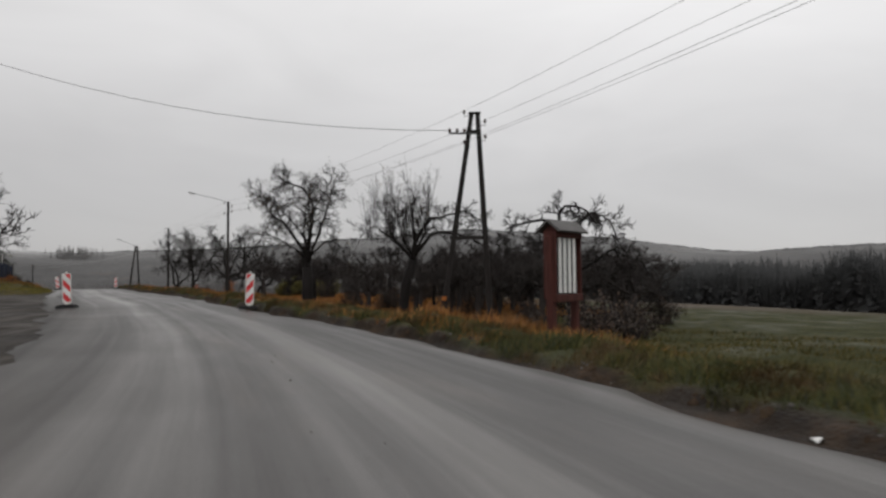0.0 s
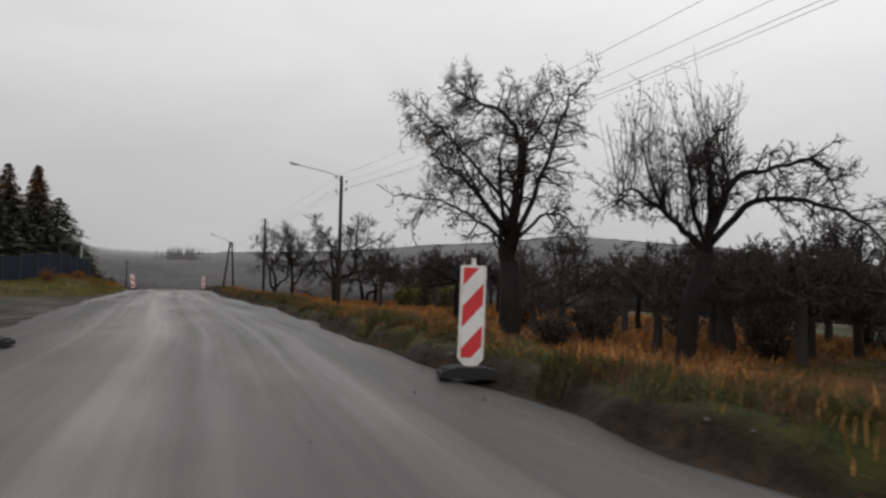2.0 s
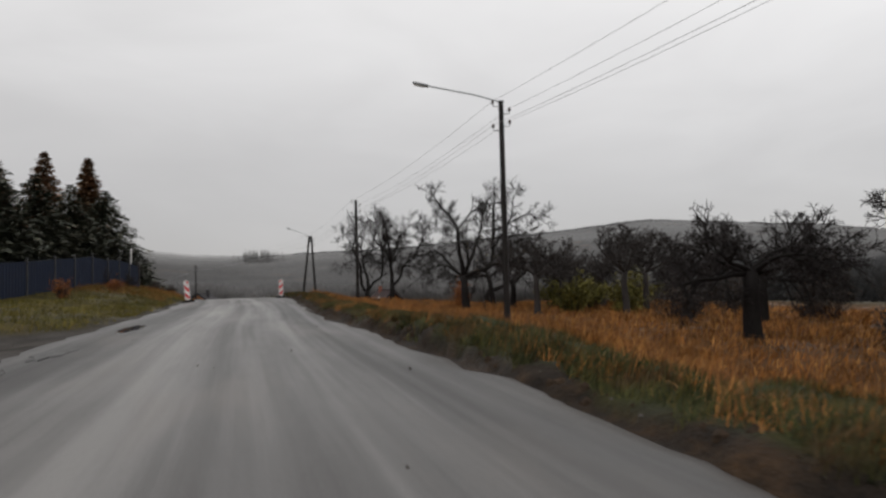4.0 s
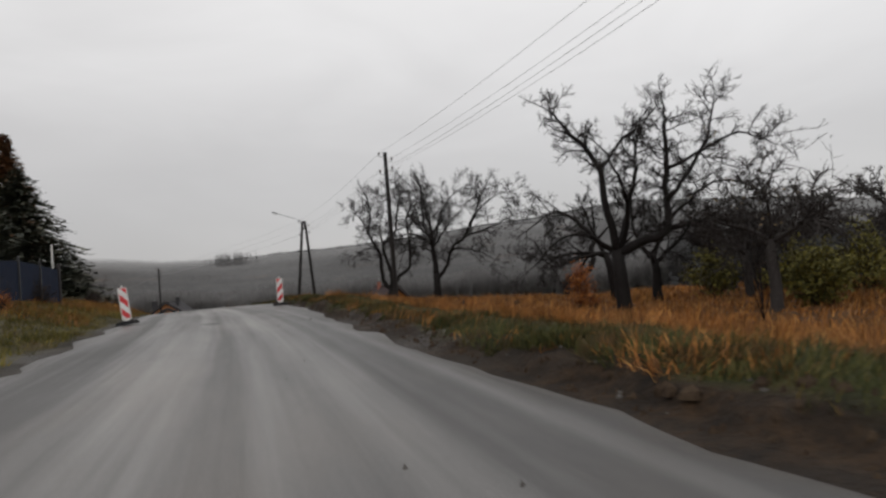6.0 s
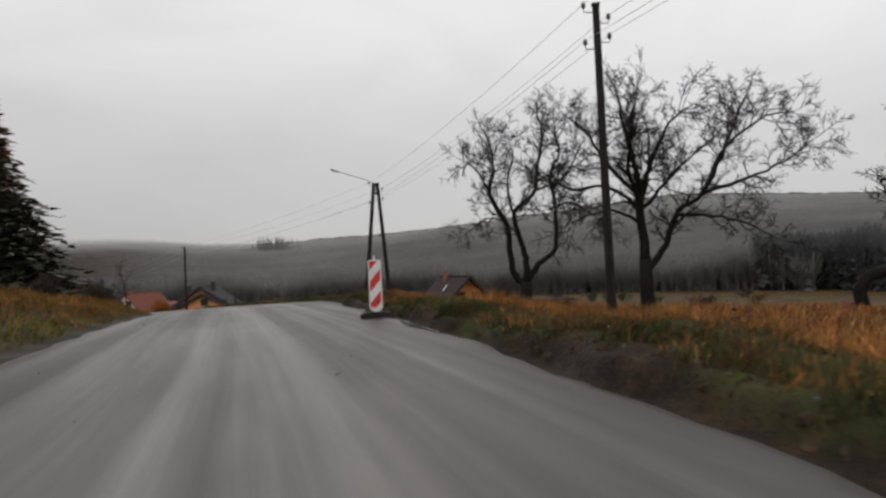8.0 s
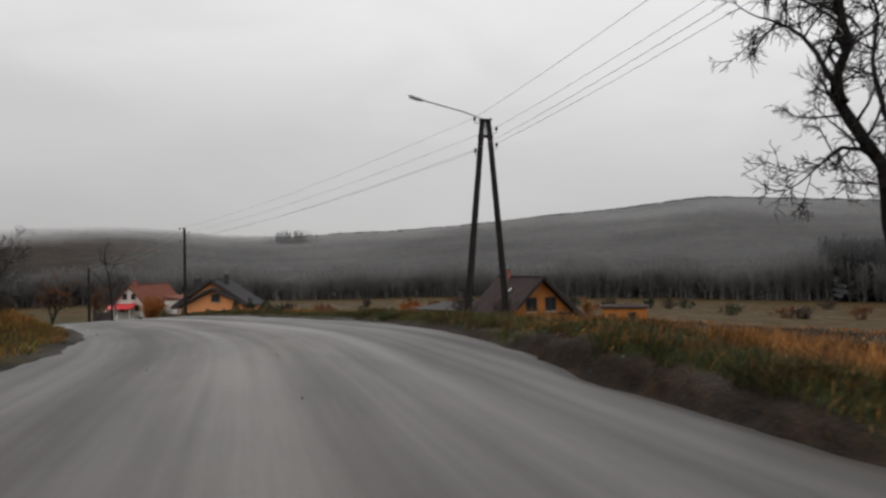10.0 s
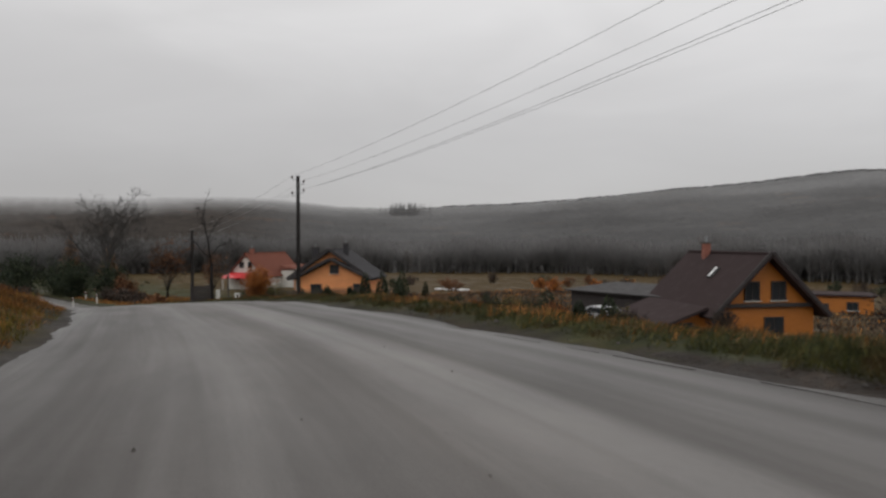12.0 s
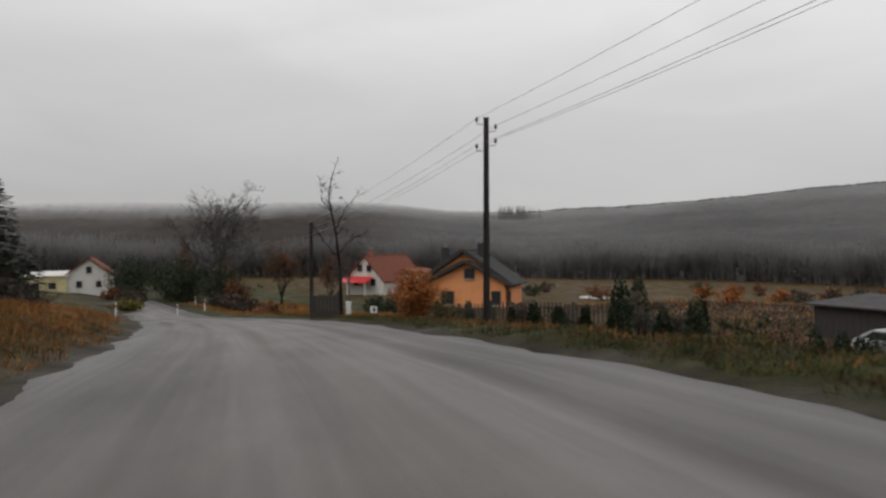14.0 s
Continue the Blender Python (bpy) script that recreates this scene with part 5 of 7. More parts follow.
shaped_tree(-17.3, 62.9, 22, -5, ((0, 0), (-0.05, 1.0), (-0.08, 1.9)), 0.22, (
    (0.17, 0.3, (-0.05, 1.8), (0.58, 2.06), (1.32, 2.34), (1.40, 3.4), (1.53, 4.5), (1.55, 5.4), (1.6, 6.0)), (0.11, 1.0, (1.1, 2.3), (2.0, 2.5), (3.1, 2.5), (4.2, 2.2)),
    (0.07, -0.6, (1.5, 4.1), (2.3, 4.4), (3.4, 4.85), (4.0, 4.5)), (0.13, -0.3, (-0.08, 1.85), (-0.3, 3.4), (-0.38, 4.3), (-0.75, 5.0), (-1.2, 5.45), (-1.45, 5.9), (-1.7, 6.2)),
    (0.06, 0.8, (-0.38, 4.2), (0.3, 5.1), (0.9, 5.5), (1.3, 6.0)), (0.10, 0.5, (-0.08, 1.8), (-0.6, 2.2), (-1.2, 2.9), (-1.8, 3.2), (-2.5, 2.9)),
    (0.07, -0.9, (-0.2, 1.9), (-0.9, 2.4), (-1.7, 2.3), (-2.4, 1.6)), (0.11, 1.6, (-0.05, 1.9), (0.3, 3.0), (0.6, 4.0), (0.8, 5.2), (1.0, 6.0)), (0.10, -1.8, (0.0, 1.9), (0.3, 2.9), (0.1, 3.9), (-0.2, 4.6)),
    (0.08, -1.0, (1.4, 3.2), (2.0, 3.9), (2.6, 4.9), (2.8, 5.7)), (0.07, 1.2, (1.3, 2.5), (2.1, 3.2), (3.0, 3.7), (3.8, 3.5))), "broad old bare fruit tree with low spreading limbs", density=5.6, reach=0.9, twigs=(7, 5), drift=0.15)
bare_tree(-16.9, 70.5, 23, 4.6, 2.0, 0.28, [(70, 30, 2.2), (110, 10, 2.0), (20, 60, 1.8), (280, 40, 1.8)], "leaning bare fruit tree behind the grass", lean=(-0.25, 0), lift=0.0, sub=(0, 8, 7, 5), thick=1.5)
bare_tree(-18.6, 80.6, 24, 5.0, 0.9, 0.30, [(280, 20, 2.4), (60, 60, 1.3), (310, 70, 2.4), (100, 10, 1.5), (20, 45, 1.6)], "crooked bare fruit tree bent sideways", lift=0.03, wander=0.3, sub=(0, 4, 5, 4), thick=1.3, size=1.0, bent=((0, 0, 0.05), (-0.12, 0, 0.7), (0.1, 0, 1.15), (0.75, 0.1, 1.35), (1.3, 0.2, 1.6), (1.55, 0.25, 2.1), (1.45, 0.3, 2.7), (1.7, 0.35, 3.2)))
shaped_tree(-25.3, 77.1, 25, -4, ((0, 0), (0.0, 0.8), (0.0, 1.5)), 0.20, (
    (0.12, 0.4, (0.05, 1.2), (0.3, 1.5), (0.64, 2.06), (0.93, 2.8), (1.65, 3.3), (2.2, 4.3), (2.6, 5.2), (2.9, 5.9)), (0.07, 0.8, (1.6, 3.25), (2.6, 3.55), (3.6, 3.9), (4.6, 4.6)),
    (0.06, -0.7, (0.9, 2.7), (1.8, 2.6), (2.6, 2.3), (3.2, 1.9)), (0.16, -0.2, (0.0, 1.4), (-0.05, 2.8), (-0.08, 3.8), (-0.3, 5.0), (-0.5, 6.1)), (0.09, 0.8, (-0.05, 3.5), (0.35, 4.3), (0.75, 5.2), (1.3, 5.8)),
    (0.08, -0.6, (-0.06, 3.3), (-0.85, 4.2), (-1.3, 5.0), (-1.8, 5.6)), (0.06, 0.6, (-0.05, 2.5), (-0.7, 2.95), (-1.5, 2.9), (-2.3, 2.6)), (0.07, -0.9, (-0.05, 2.9), (-0.9, 3.6), (-1.9, 3.6), (-2.6, 4.0)),
    (0.07, -1.2, (-0.05, 2.9), (0.5, 3.4), (1.1, 4.0), (1.9, 4.6)), (0.08, 1.6, (-0.05, 3.0), (0.2, 4.0), (0.3, 5.0), (0.2, 5.9)), (0.08, -1.6, (-0.05, 3.0), (-0.3, 4.0), (-0.2, 5.0), (0.0, 5.8)), (0.06, 1.0, (1.7, 3.4), (2.4, 4.6), (3.4, 5.3), (4.2, 5.4))),
    "tall bare tree with a domed crown in orange grass", density=6.0, reach=1.05, twigs=(7, 5), drift=0.2)
shaped_tree(-29.4, 83.6, 26, 6, ((0, 0), (0.02, 0.5), (0.05, 0.95)), 0.26, (
    (0.16, 0.3, (0.0, 0.9), (-0.44, 1.4), (-0.6, 3.2), (-1.2, 4.5), (-1.0, 5.3), (-1.05, 6.2), (-1.3, 7.0)), (0.15, -0.4, (0.05, 0.95), (0.1, 1.7), (-0.05, 2.5), (-0.25, 3.7), (0.5, 4.35), (0.75, 5.5), (0.95, 6.7), (0.8, 7.5)),
    (0.14, 0.4, (0.05, 0.9), (0.55, 1.6), (1.24, 2.2), (1.35, 3.7), (1.24, 5.1), (1.6, 6.0), (1.5, 7.0)), (0.06, -0.8, (1.3, 3.8), (2.0, 3.9), (2.7, 3.4), (3.3, 2.7)), (0.06, 0.5, (-1.1, 4.3), (-1.7, 5.5), (-2.3, 6.0)),
    (0.05, -0.7, (-0.7, 3.4), (-1.4, 3.5), (-2.0, 3.0)), (0.06, 0.9, (0.6, 4.5), (1.6, 4.9), (2.4, 5.6)), (0.06, 1.0, (-0.3, 3.6), (-0.5, 4.8), (-0.2, 6.0), (-0.4, 6.9)), (0.06, -1.2, (1.3, 4.6), (2.0, 5.3), (2.5, 6.3))),
    "gnarled bare tree with several crooked stems", density=6.0, reach=0.95, twigs=(7, 5), drift=0.1)
bare_tree(-15.5, 69.0, 27, 4.4, 1.6, 0.3, [(60, 40, 2.0), (150, 45, 1.8), (260, 35, 2.0), (0, 70, 2.0)], "small dark orchard tree with tangled twigs", lift=0.0, sub=(0, 8, 7, 5), thick=1.6)
bare_tree(-16.0, 25.0, 28, 4.6, 1.6, 0.16, [(60, 65, 2.0), (150, 70, 2.2), (260, 60, 2.0), (320, 75, 2.3)], "slender bare tree across the road", lift=0.09, thick=1.5)
shaped_tree(-71.5, 114.3, 29, 40, ((0, 0), (-0.03, 1.1), (-0.05, 2.2)), 0.085, (
    (0.07, 0.1, (-0.05, 2.1), (-0.17, 3.2), (-0.37, 4.4), (-0.5, 5.1), (-0.3, 6.2)), (0.03, 0.3, (-0.2, 3.8), (0.15, 4.6), (0.6, 5.1)), (0.03, -0.3, (-0.4, 4.5), (-0.75, 5.0), (-0.8, 5.4)),
    (0.025, 0.5, (-0.1, 2.7), (0.4, 3.3), (0.8, 3.5)), (0.025, -0.5, (-0.1, 2.6), (-0.6, 3.1), (-0.9, 3.6))), "thin bare sapling beside the garden fence", density=2.4, reach=0.6, twigs=(4, 2), thick=0.9)


# ---- conifers, shrubs and grass ----
def spruce(x, y, seed, height, radius, material, label, zbase=None, name="conifer", density=1.0, fine=1.0):
    r = random.Random(seed)
    zz = gz(x, y) if zbase is None else zbase
    ob = thing(name, x, y, zz, 0, label, "tree", "conifers behind the fence")
    part("trunk", Shape().tube([(0, 0, -0.2), (0, 0, height * 0.5), (0, 0, height * 0.98)], [height * 0.018, height * 0.011, 0.012], 7), M["bark"], ob)
    sh = Shape()
    h = height * 0.06
    while h < height * 0.985:
        f = 1 - h / height
        reach = 1.15 * radius * (f ** 0.8) * r.uniform(0.85, 1.12) + 0.08
        for k in range(max(4, int((11 + 13 * f) * density))):
            a = r.uniform(0, 6.283)
            d = Vector((math.cos(a), math.sin(a), 0))
            ln = reach * r.uniform(0.7, 1.12)
            n = max(3, int(ln / (0.16 * fine)))
            for i in range(n):
                t = (i + r.random()) / n
                p = Vector((0, 0, h)) + d * ln * t + Vector((0, 0, 0.10 * ln * t - 0.30 * ln * t * t))
                side = Vector((-d.y, d.x, 0)) * r.uniform(-1, 1)
                along = (d * 0.8 + side * 0.7 + Vector((0, 0, r.uniform(-0.35, 0.25)))).normalized()
                s = r.uniform(0.30, 0.52) * (0.55 + 0.5 * f) * (0.45 + 0.06 * height) * fine
                w = along.cross(Vector((r.uniform(-0.4, 0.4), r.uniform(-0.4, 0.4), 1))).normalized() * s * 0.42
                sh.add([p - along * s * 0.3, p + w, p + along * s, p - w], [(0, 1, 2, 3)])
        h += r.uniform(0.16, 0.30) * (0.6 + 0.5 * f) * fine
    part("crown", sh, material, ob, "drooping needle branches")
    return ob


def young_conifer(x, y, seed, height, radius, label):
    """A small dense cone of upright sprays."""
    r = random.Random(seed)
    ob = thing("garden_conifer", x, y, gz(x, y), 0, label, "conifer", "garden conifers")
    part("trunk", Shape().tube([(0, 0, -0.15), (0, 0, height * 0.9)], [0.03, 0.006], 5), M["bark"], ob)
    sh = Shape()
    for k in range(int(900 + 500 * height)):
        f = 1 - math.sqrt(r.random())
        a = r.uniform(0, 6.283)
        q = radius * (1 - f) ** 0.75 * math.sqrt(r.uniform(0.15, 1.0)) * (0.9 + 0.18 * math.sin(3 * a + seed))
        p = Vector((math.cos(a) * q, math.sin(a) * q, 0.04 + height * (0.96 * f)))
        d = Vector((math.cos(a) * 0.7 + r.gauss(0, 0.3), math.sin(a) * 0.7 + r.gauss(0, 0.3), r.uniform(0.0, 0.9))).normalized()
        s = r.uniform(0.05, 0.11)
        w = d.cross(Vector((r.uniform(-1, 1), r.uniform(-1, 1), 0.5))).normalized() * s * 0.35
        sh.add([p, p + d * s * 0.5 + w, p + d * s, p + d * s * 0.5 - w], [(0, 1, 2, 3)])
    part("crown", sh, M["thuja"], ob)
    return ob


def shrub(x, y, seed, w, h, material, label, n=900, size=0.06, stems=24, name="shrub", zbase=None, spread=0.55, group="shrubs beside the road"):
    r = random.Random(seed)
    zz = (gz(x, y) if zbase is None else zbase) - 0.03
    ob = thing(name, x, y, zz, 0, label, "shrub", group)
    st, lf = Shape(), Shape()
    tips = []
    for k in range(stems):
        a, e = r.uniform(0, 6.283), r.uniform(0.15, 1.0)
        foot = Vector((math.cos(a), math.sin(a), 0)) * w * 0.18 * r.random()
        tip = Vector((math.cos(a) * w * 0.5 * e * r.uniform(0.6, 1.1), math.sin(a) * w * 0.5 * e * r.uniform(0.6, 1.1), h * r.uniform(0.55, 1.0) * (1.05 - spread * e * e)))
        mid_ = foot.lerp(tip, 0.5) + Vector((r.uniform(-1, 1), r.uniform(-1, 1), r.uniform(0, 1))) * 0.1 * h
        st.tube([foot, mid_, tip], [0.014, 0.010, 0.004], 3, cap=False)
        for j in range(5):
            q = foot.lerp(mid_, r.random()) if r.random() < 0.35 else mid_.lerp(tip, r.random())
            e2 = q + Vector((r.uniform(-1, 1), r.uniform(-1, 1), r.uniform(-0.2, 0.9))) * 0.22 * h
            st.tube([q, q.lerp(e2, 0.5) + Vector((0, 0, 0.03)), e2], [0.007, 0.006, 0.004], 3, cap=False)
            tips.append((q, e2))
        tips.append((mid_, tip))
    for k in range(n):
        q, e2 = r.choice(tips)
        p = q.lerp(e2, r.uniform(0.2, 1.1)) + Vector((r.gauss(0, 1), r.gauss(0, 1), r.gauss(0, 1))) * 0.05 * h
        if p.z > 0:
            leaf_quad(lf, p, size * r.uniform(0.6, 1.3), r)
    part("branchwork", st, M["twig"], ob)
    if n:
        part("foliage", lf, material, ob)
    return ob


def blades(name, label, seed, count, s_range, d_range, h_range, width, material, side=1, clump=0.0, lot=0.0, power=1.0, lean=0.5):
    """Grass over a stretch of the verge: stations, and distances from the road's edge."""
    r = np.random.RandomState(seed)
    s = r.uniform(*s_range, int(count * 1.6))
    d = d_range[0] + (d_range[1] - d_range[0]) * r.uniform(0, 1, len(s)) ** power
    shift = lot * smooth(s, 4, 10) * (1 - smooth(s, 44, 52))
    u = edge_r(s) + shoulder(s) + d if side > 0 else edge_l(s) - d - shift
    x, y = at_road(s, u)
    keep = r.uniform(0, 1, len(s)) < 1 - clump * (0.5 + 0.5 * wave(x, y, 1.5, seed + 1))
    keep &= (d > d_range[0] + 0.5 * np.abs(wave(x, y, 2.2, seed + 2)))
    x, y, d = x[keep][:count], y[keep][:count], d[keep][:count]
    n = len(x)
    z = ground_z(x, y) - 0.02
    patch = 0.75 + 0.35 * wave(x, y, 0.8, seed + 3)
    h = r.uniform(*h_range, n) * patch
    a = r.uniform(0, 2 * np.pi, n)
    la = 2.2 * wave(x, y, 3.0, seed + 5) + r.normal(0, 0.9, n)
    bend = r.uniform(0.1, lean, n) * h
    h = h * (1 - 0.35 * (bend / h) ** 2)
    w = width * r.uniform(0.6, 1.3, n) * (1 + d * 0.05)
    cx, cy = np.cos(a) * w / 2, np.sin(a) * w / 2
    bx, by = np.cos(la) * bend, np.sin(la) * bend
    V = np.empty((n, 6, 3))
    for i, (f, g, k) in enumerate(((0, 0, 1), (0, 0, -1), (0.55, 0.35, 0.85), (0.55, 0.35, -0.85), (1, 1, 0.12), (1, 1, -0.12))):
        V[:, i, 0], V[:, i, 1], V[:, i, 2] = x + bx * g + cx * k, y + by * g + cy * k, z + h * f
    k = np.arange(n)[:, None] * 6
    F = np.concatenate([k + np.array([[0, 1, 3, 2]]), k + np.array([[2, 3, 5, 4]])])
    me = array_mesh(name, V.reshape(-1, 3), F, material)
    return tagged(new(name, me), label, "grass", kind="stuff")


blades("dry_grass", "tall orange-brown dry grass on the verge", 41, 170000, (13, 93), (1.35, 7), (0.14, 0.42), 0.009, M["drygrass"], clump=0.5, power=1.15, lean=1.0)
blades("dry_grass", "tall orange-brown dry grass on the verge", 42, 70000, (30, 96), (6, 26), (0.20, 0.46), 0.018, M["drygrass"], clump=0.45, lean=1.0)
blades("verge_grass", "short green and brown grass along the road edge", 43, 150000, (-4, 118), (0.22, 2.1), (0.05, 0.17), 0.009, M["greengrass"], clump=0.5, power=1.1, lean=1.2)
blades("bank_tufts", "dark green tufts hanging over the cut bank", 50, 150000, (-3, 100), (0.02, 0.85), (0.07, 0.24), 0.009, M["greengrass"], clump=0.75, lean=1.5)
blades("bank_tufts", "brown dead grass hanging over the cut bank", 54, 26000, (8, 96), (0.10, 0.9), (0.10, 0.30), 0.009, M["drygrass"], clump=1.0, lean=1.5)
blades("field_grass", "yellow-green field grass with orange tufts", 44, 70000, (-8, 30), (0.7, 18), (0.07, 0.22), 0.012, M["yellowgrass"], clump=0.5, power=1.4, lean=1.2)
blades("dry_grass", "loose orange tufts in the field grass", 45, 7000, (8, 16), (1.2, 5), (0.15, 0.45), 0.012, M["drygrass"], clump=1.0, lean=1.1)
blades("left_verge_grass", "yellow-green uncut grass on the bank", 46, 75000, (6, 112), (0.12, 9), (0.08, 0.28), 0.014, M["bankgrass"], side=-1, clump=0.6, lot=4.2, power=1.4, lean=1.1)
blades("left_bank_grass", "brown and orange tall grass on the bank", 47, 30000, (70, 150), (0.7, 8), (0.16, 0.48), 0.012, M["drygrass"], side=-1, clump=0.6, power=1.2, lean=1.1)
blades("garden_grass", "rough green grass between road and hedge", 48, 60000, (86, 146), (0.25, 14), (0.08, 0.26), 0.013, M["greengrass"], clump=0.5, lean=1.1)
blades("garden_grass", "brown tufts between road and hedge", 49, 8000, (90, 142), (0.8, 8), (0.10, 0.26), 0.014, M["drygrass"], clump=0.9, lean=1.1)

blades("field_scrub", "rust and brown weeds in the valley field", 51, 9000, (92, 170), (32, 66), (0.15, 0.40), 0.03, M["drygrass"], clump=0.8, lean=0.7)
blades("field_scrub", "dark dead weeds in the valley field", 52, 24000, (90, 165), (22, 60), (0.20, 0.50), 0.03, M["bramble"], clump=0.9, lean=0.7)
blades("lawn", "rough green grass in the valley gardens", 53, 60000, (92, 150), (9, 40), (0.06, 0.18), 0.02, M["greengrass"], clump=0.6, lean=1.0)

blades("bend_grass", "tall dull orange grass inside the bend", 59, 14000, (142, 190), (1.2, 14), (0.25, 0.6), 0.03, M["drygrass"], clump=0.6, lean=0.9)
blades("roadside_grass", "trampled green and brown grass beside the mud", 55, 45000, (90, 142), (0.08, 3.2), (0.05, 0.20), 0.010, M["greengrass"], clump=0.5, power=1.1, lean=1.2)
blades("roadside_grass", "orange-brown weeds beside the mud", 56, 11000, (96, 140), (0.5, 3.5), (0.10, 0.26), 0.011, M["drygrass"], clump=0.9, lean=1.1)
blades("left_bank_grass", "brown tangled grass above the muddy road edge", 57, 26000, (82, 132), (0.10, 3.0), (0.06, 0.30), 0.011, M["drygrass"], side=-1, clump=0.6, lean=1.2)
blades("left_bank_grass", "green tangled grass above the muddy road edge", 58, 26000, (60, 132), (0.08, 2.4), (0.05, 0.20), 0.010, M["greengrass"], side=-1, clump=0.6, lean=1.2)

# brambles and bushes on the orchard side
for i, (x, y, w, h) in enumerate(((5.4, 17.2, 2.6, 1.5), (6.6, 19.0, 2.4, 1.3), (4.6, 20.2, 2.0, 1.1), (8.2, 22.5, 2.6, 1.4), (3.8, 36.5, 2.4, 1.4), (-1.0, 41.0, 2.6, 1.6), (6.0, 31.0, 2.2, 1.2), (-7.5, 58.0, 3.4, 2.2), (-2.0, 58.5, 3.6, 2.4), (4.5, 51.0, 3.6, 2.6), (8.0, 46.0, 3.6, 2.6), (12.5, 37.0, 3.6, 2.4), (14.0, 43.0, 3.6, 2.6), (-10.5, 73.5, 3.4, 2.2), (-4.0, 65.5, 3.6, 2.4), (2.0, 60.0, 3.6, 2.6), (9.0, 54.0, 3.8, 2.8), (-4.0, 46.5, 1.8, 1.4), (-1.0, 45.2, 2.2, 1.5), (0.6, 50.0, 2.6, 1.9), (-3.0, 37.0, 2.0, 1.3), (3.0, 44.0, 2.8, 1.8), (5.5, 42.0, 2.8, 1.8), (9.5, 40.5, 3.0, 2.0), (1.5, 54.5, 3.0, 2.2), (12.0, 30.0, 2.6, 1.6))):
    shrub(x, y, 100 + i, w, h, M["bramble"], "dark leafless bramble thicket in dry grass", 1500, 0.05, 70)
shrub(-3.7, 46.4, 130, 1.6, 1.4, M["rust"], "dark red-leaved shrub among dry grass", 500, 0.045, 26)
for i, (x, y, w, h) in enumerate(((-13.2, 70.5, 2.6, 2.0), (-11.2, 66.0, 3.0, 2.2), (-9.4, 63.5, 2.6, 2.0), (-8.6, 68.5, 3.2, 2.4), (-12.0, 63.0, 2.0, 1.6))):
    shrub(x, y, 140 + i, w, h, M["bush"], "olive-yellow leafy bush behind the grass", 2600, 0.07, 30)
shrub(-18.4, 67.2, 150, 1.0, 1.75, M["rust"], "rust-orange leaved beech sapling", 2000, 0.036, 24, spread=0.8)
shrub(-18.0, 66.6, 151, 0.9, 0.7, M["rust"], "low rust-orange leaved beech sapling", 200, 0.05, 10)
bare_tree(-15.4, 56.4, 152, 4.6, 0.3, 0.035, [(20, 84, 2.6), (80, 76, 2.2), (140, 78, 2.4), (200, 80, 2.4), (260, 76, 2.3), (320, 82, 2.6)], "tall thin shrub with a few leaves at the tips", lift=0.05, wander=0.10, leaves=130, leaf_size=0.9, sub=(0, 5, 3, 2), size=1.25, thick=0.7)
for i, (x, y, w, h) in enumerate(((-22.6, 66.4, 0.8, 0.55), (-24.4, 70.2, 0.9, 0.6), (-21.0, 68.6, 1.0, 0.6), (-27.6, 76.0, 0.9, 0.7), (-13.6, 47.5, 0.7, 0.5))):
    shrub(x, y, 160 + i, w, h, M["bramble"], "dark dead weed stalks in orange grass", 60, 0.04, 16)

# ---- fence and conifers across the road ----
def panel_fence():
    pts_ = [(-33.5, 43.0), (-35.2, 50.5), (-37.0, 57.5), (-39.0, 63.8), (-41.4, 69.9)]
    ob = thing("fence", -33.5, 43.0, gz(-33.5, 43.0), 0, "dark blue sheet fence with posts before conifers", "fence")
    x0, y0, z0_ = -33.5, 43.0, gz(-33.5, 43.0)
    for (xa, ya), (xb, yb) in zip(pts_, pts_[1:]):
        n = 3
        for i in range(n):
            fa, fb = i / n, (i + 1) / n
            ax, ay, bx, by = xa + (xb - xa) * fa, ya + (yb - ya) * fa, xa + (xb - xa) * fb, ya + (yb - ya) * fb
            za_, zb_ = gz(ax, ay) - z0_, gz(bx, by) - z0_
            ln, an = math.hypot(bx - ax, by - ay), math.atan2(by - ay, bx - ax)
            sh = Shape()
            k = int(ln / 0.11)
            front, rear = [], []
            for j in range(k + 1):
                t = j / k
                off = 0.03 if j % 2 else 0.0
                px, py, pz = ax + (bx - ax) * t - x0 - math.sin(an) * off, ay + (by - ay) * t - y0 + math.cos(an) * off, za_ + (zb_ - za_) * t
                front.append((px, py, pz + 0.06))
                rear.append((px, py, pz + 1.62))
            m_ = k + 1
            bx_, by_ = -math.sin(an) * 0.012, math.cos(an) * 0.012
            vs = front + rear + [(p[0] + bx_, p[1] + by_, p[2]) for p in front + rear]
            fs = []
            for j in range(k):
                fs += [(j, j + 1, m_ + j + 1, m_ + j), (2 * m_ + j + 1, 2 * m_ + j, 3 * m_ + j, 3 * m_ + j + 1), (m_ + j, m_ + j + 1, 3 * m_ + j + 1, 3 * m_ + j)]
            sh.add(vs, fs)
            part("panel", sh, M["blue"], ob)
            part("post", Shape().box((ax - x0, ay - y0, za_ + 0.85), (0.08, 0.08, 1.9), Euler((0, 0, an)), 0.008), M["iron"], ob)
    xe, ye = pts_[-1]
    part("post", Shape().box((xe - x0, ye - y0, gz(xe, ye) - z0_ + 0.9), (0.12, 0.12, 2.0), None, 0.01), M["dark"], ob)


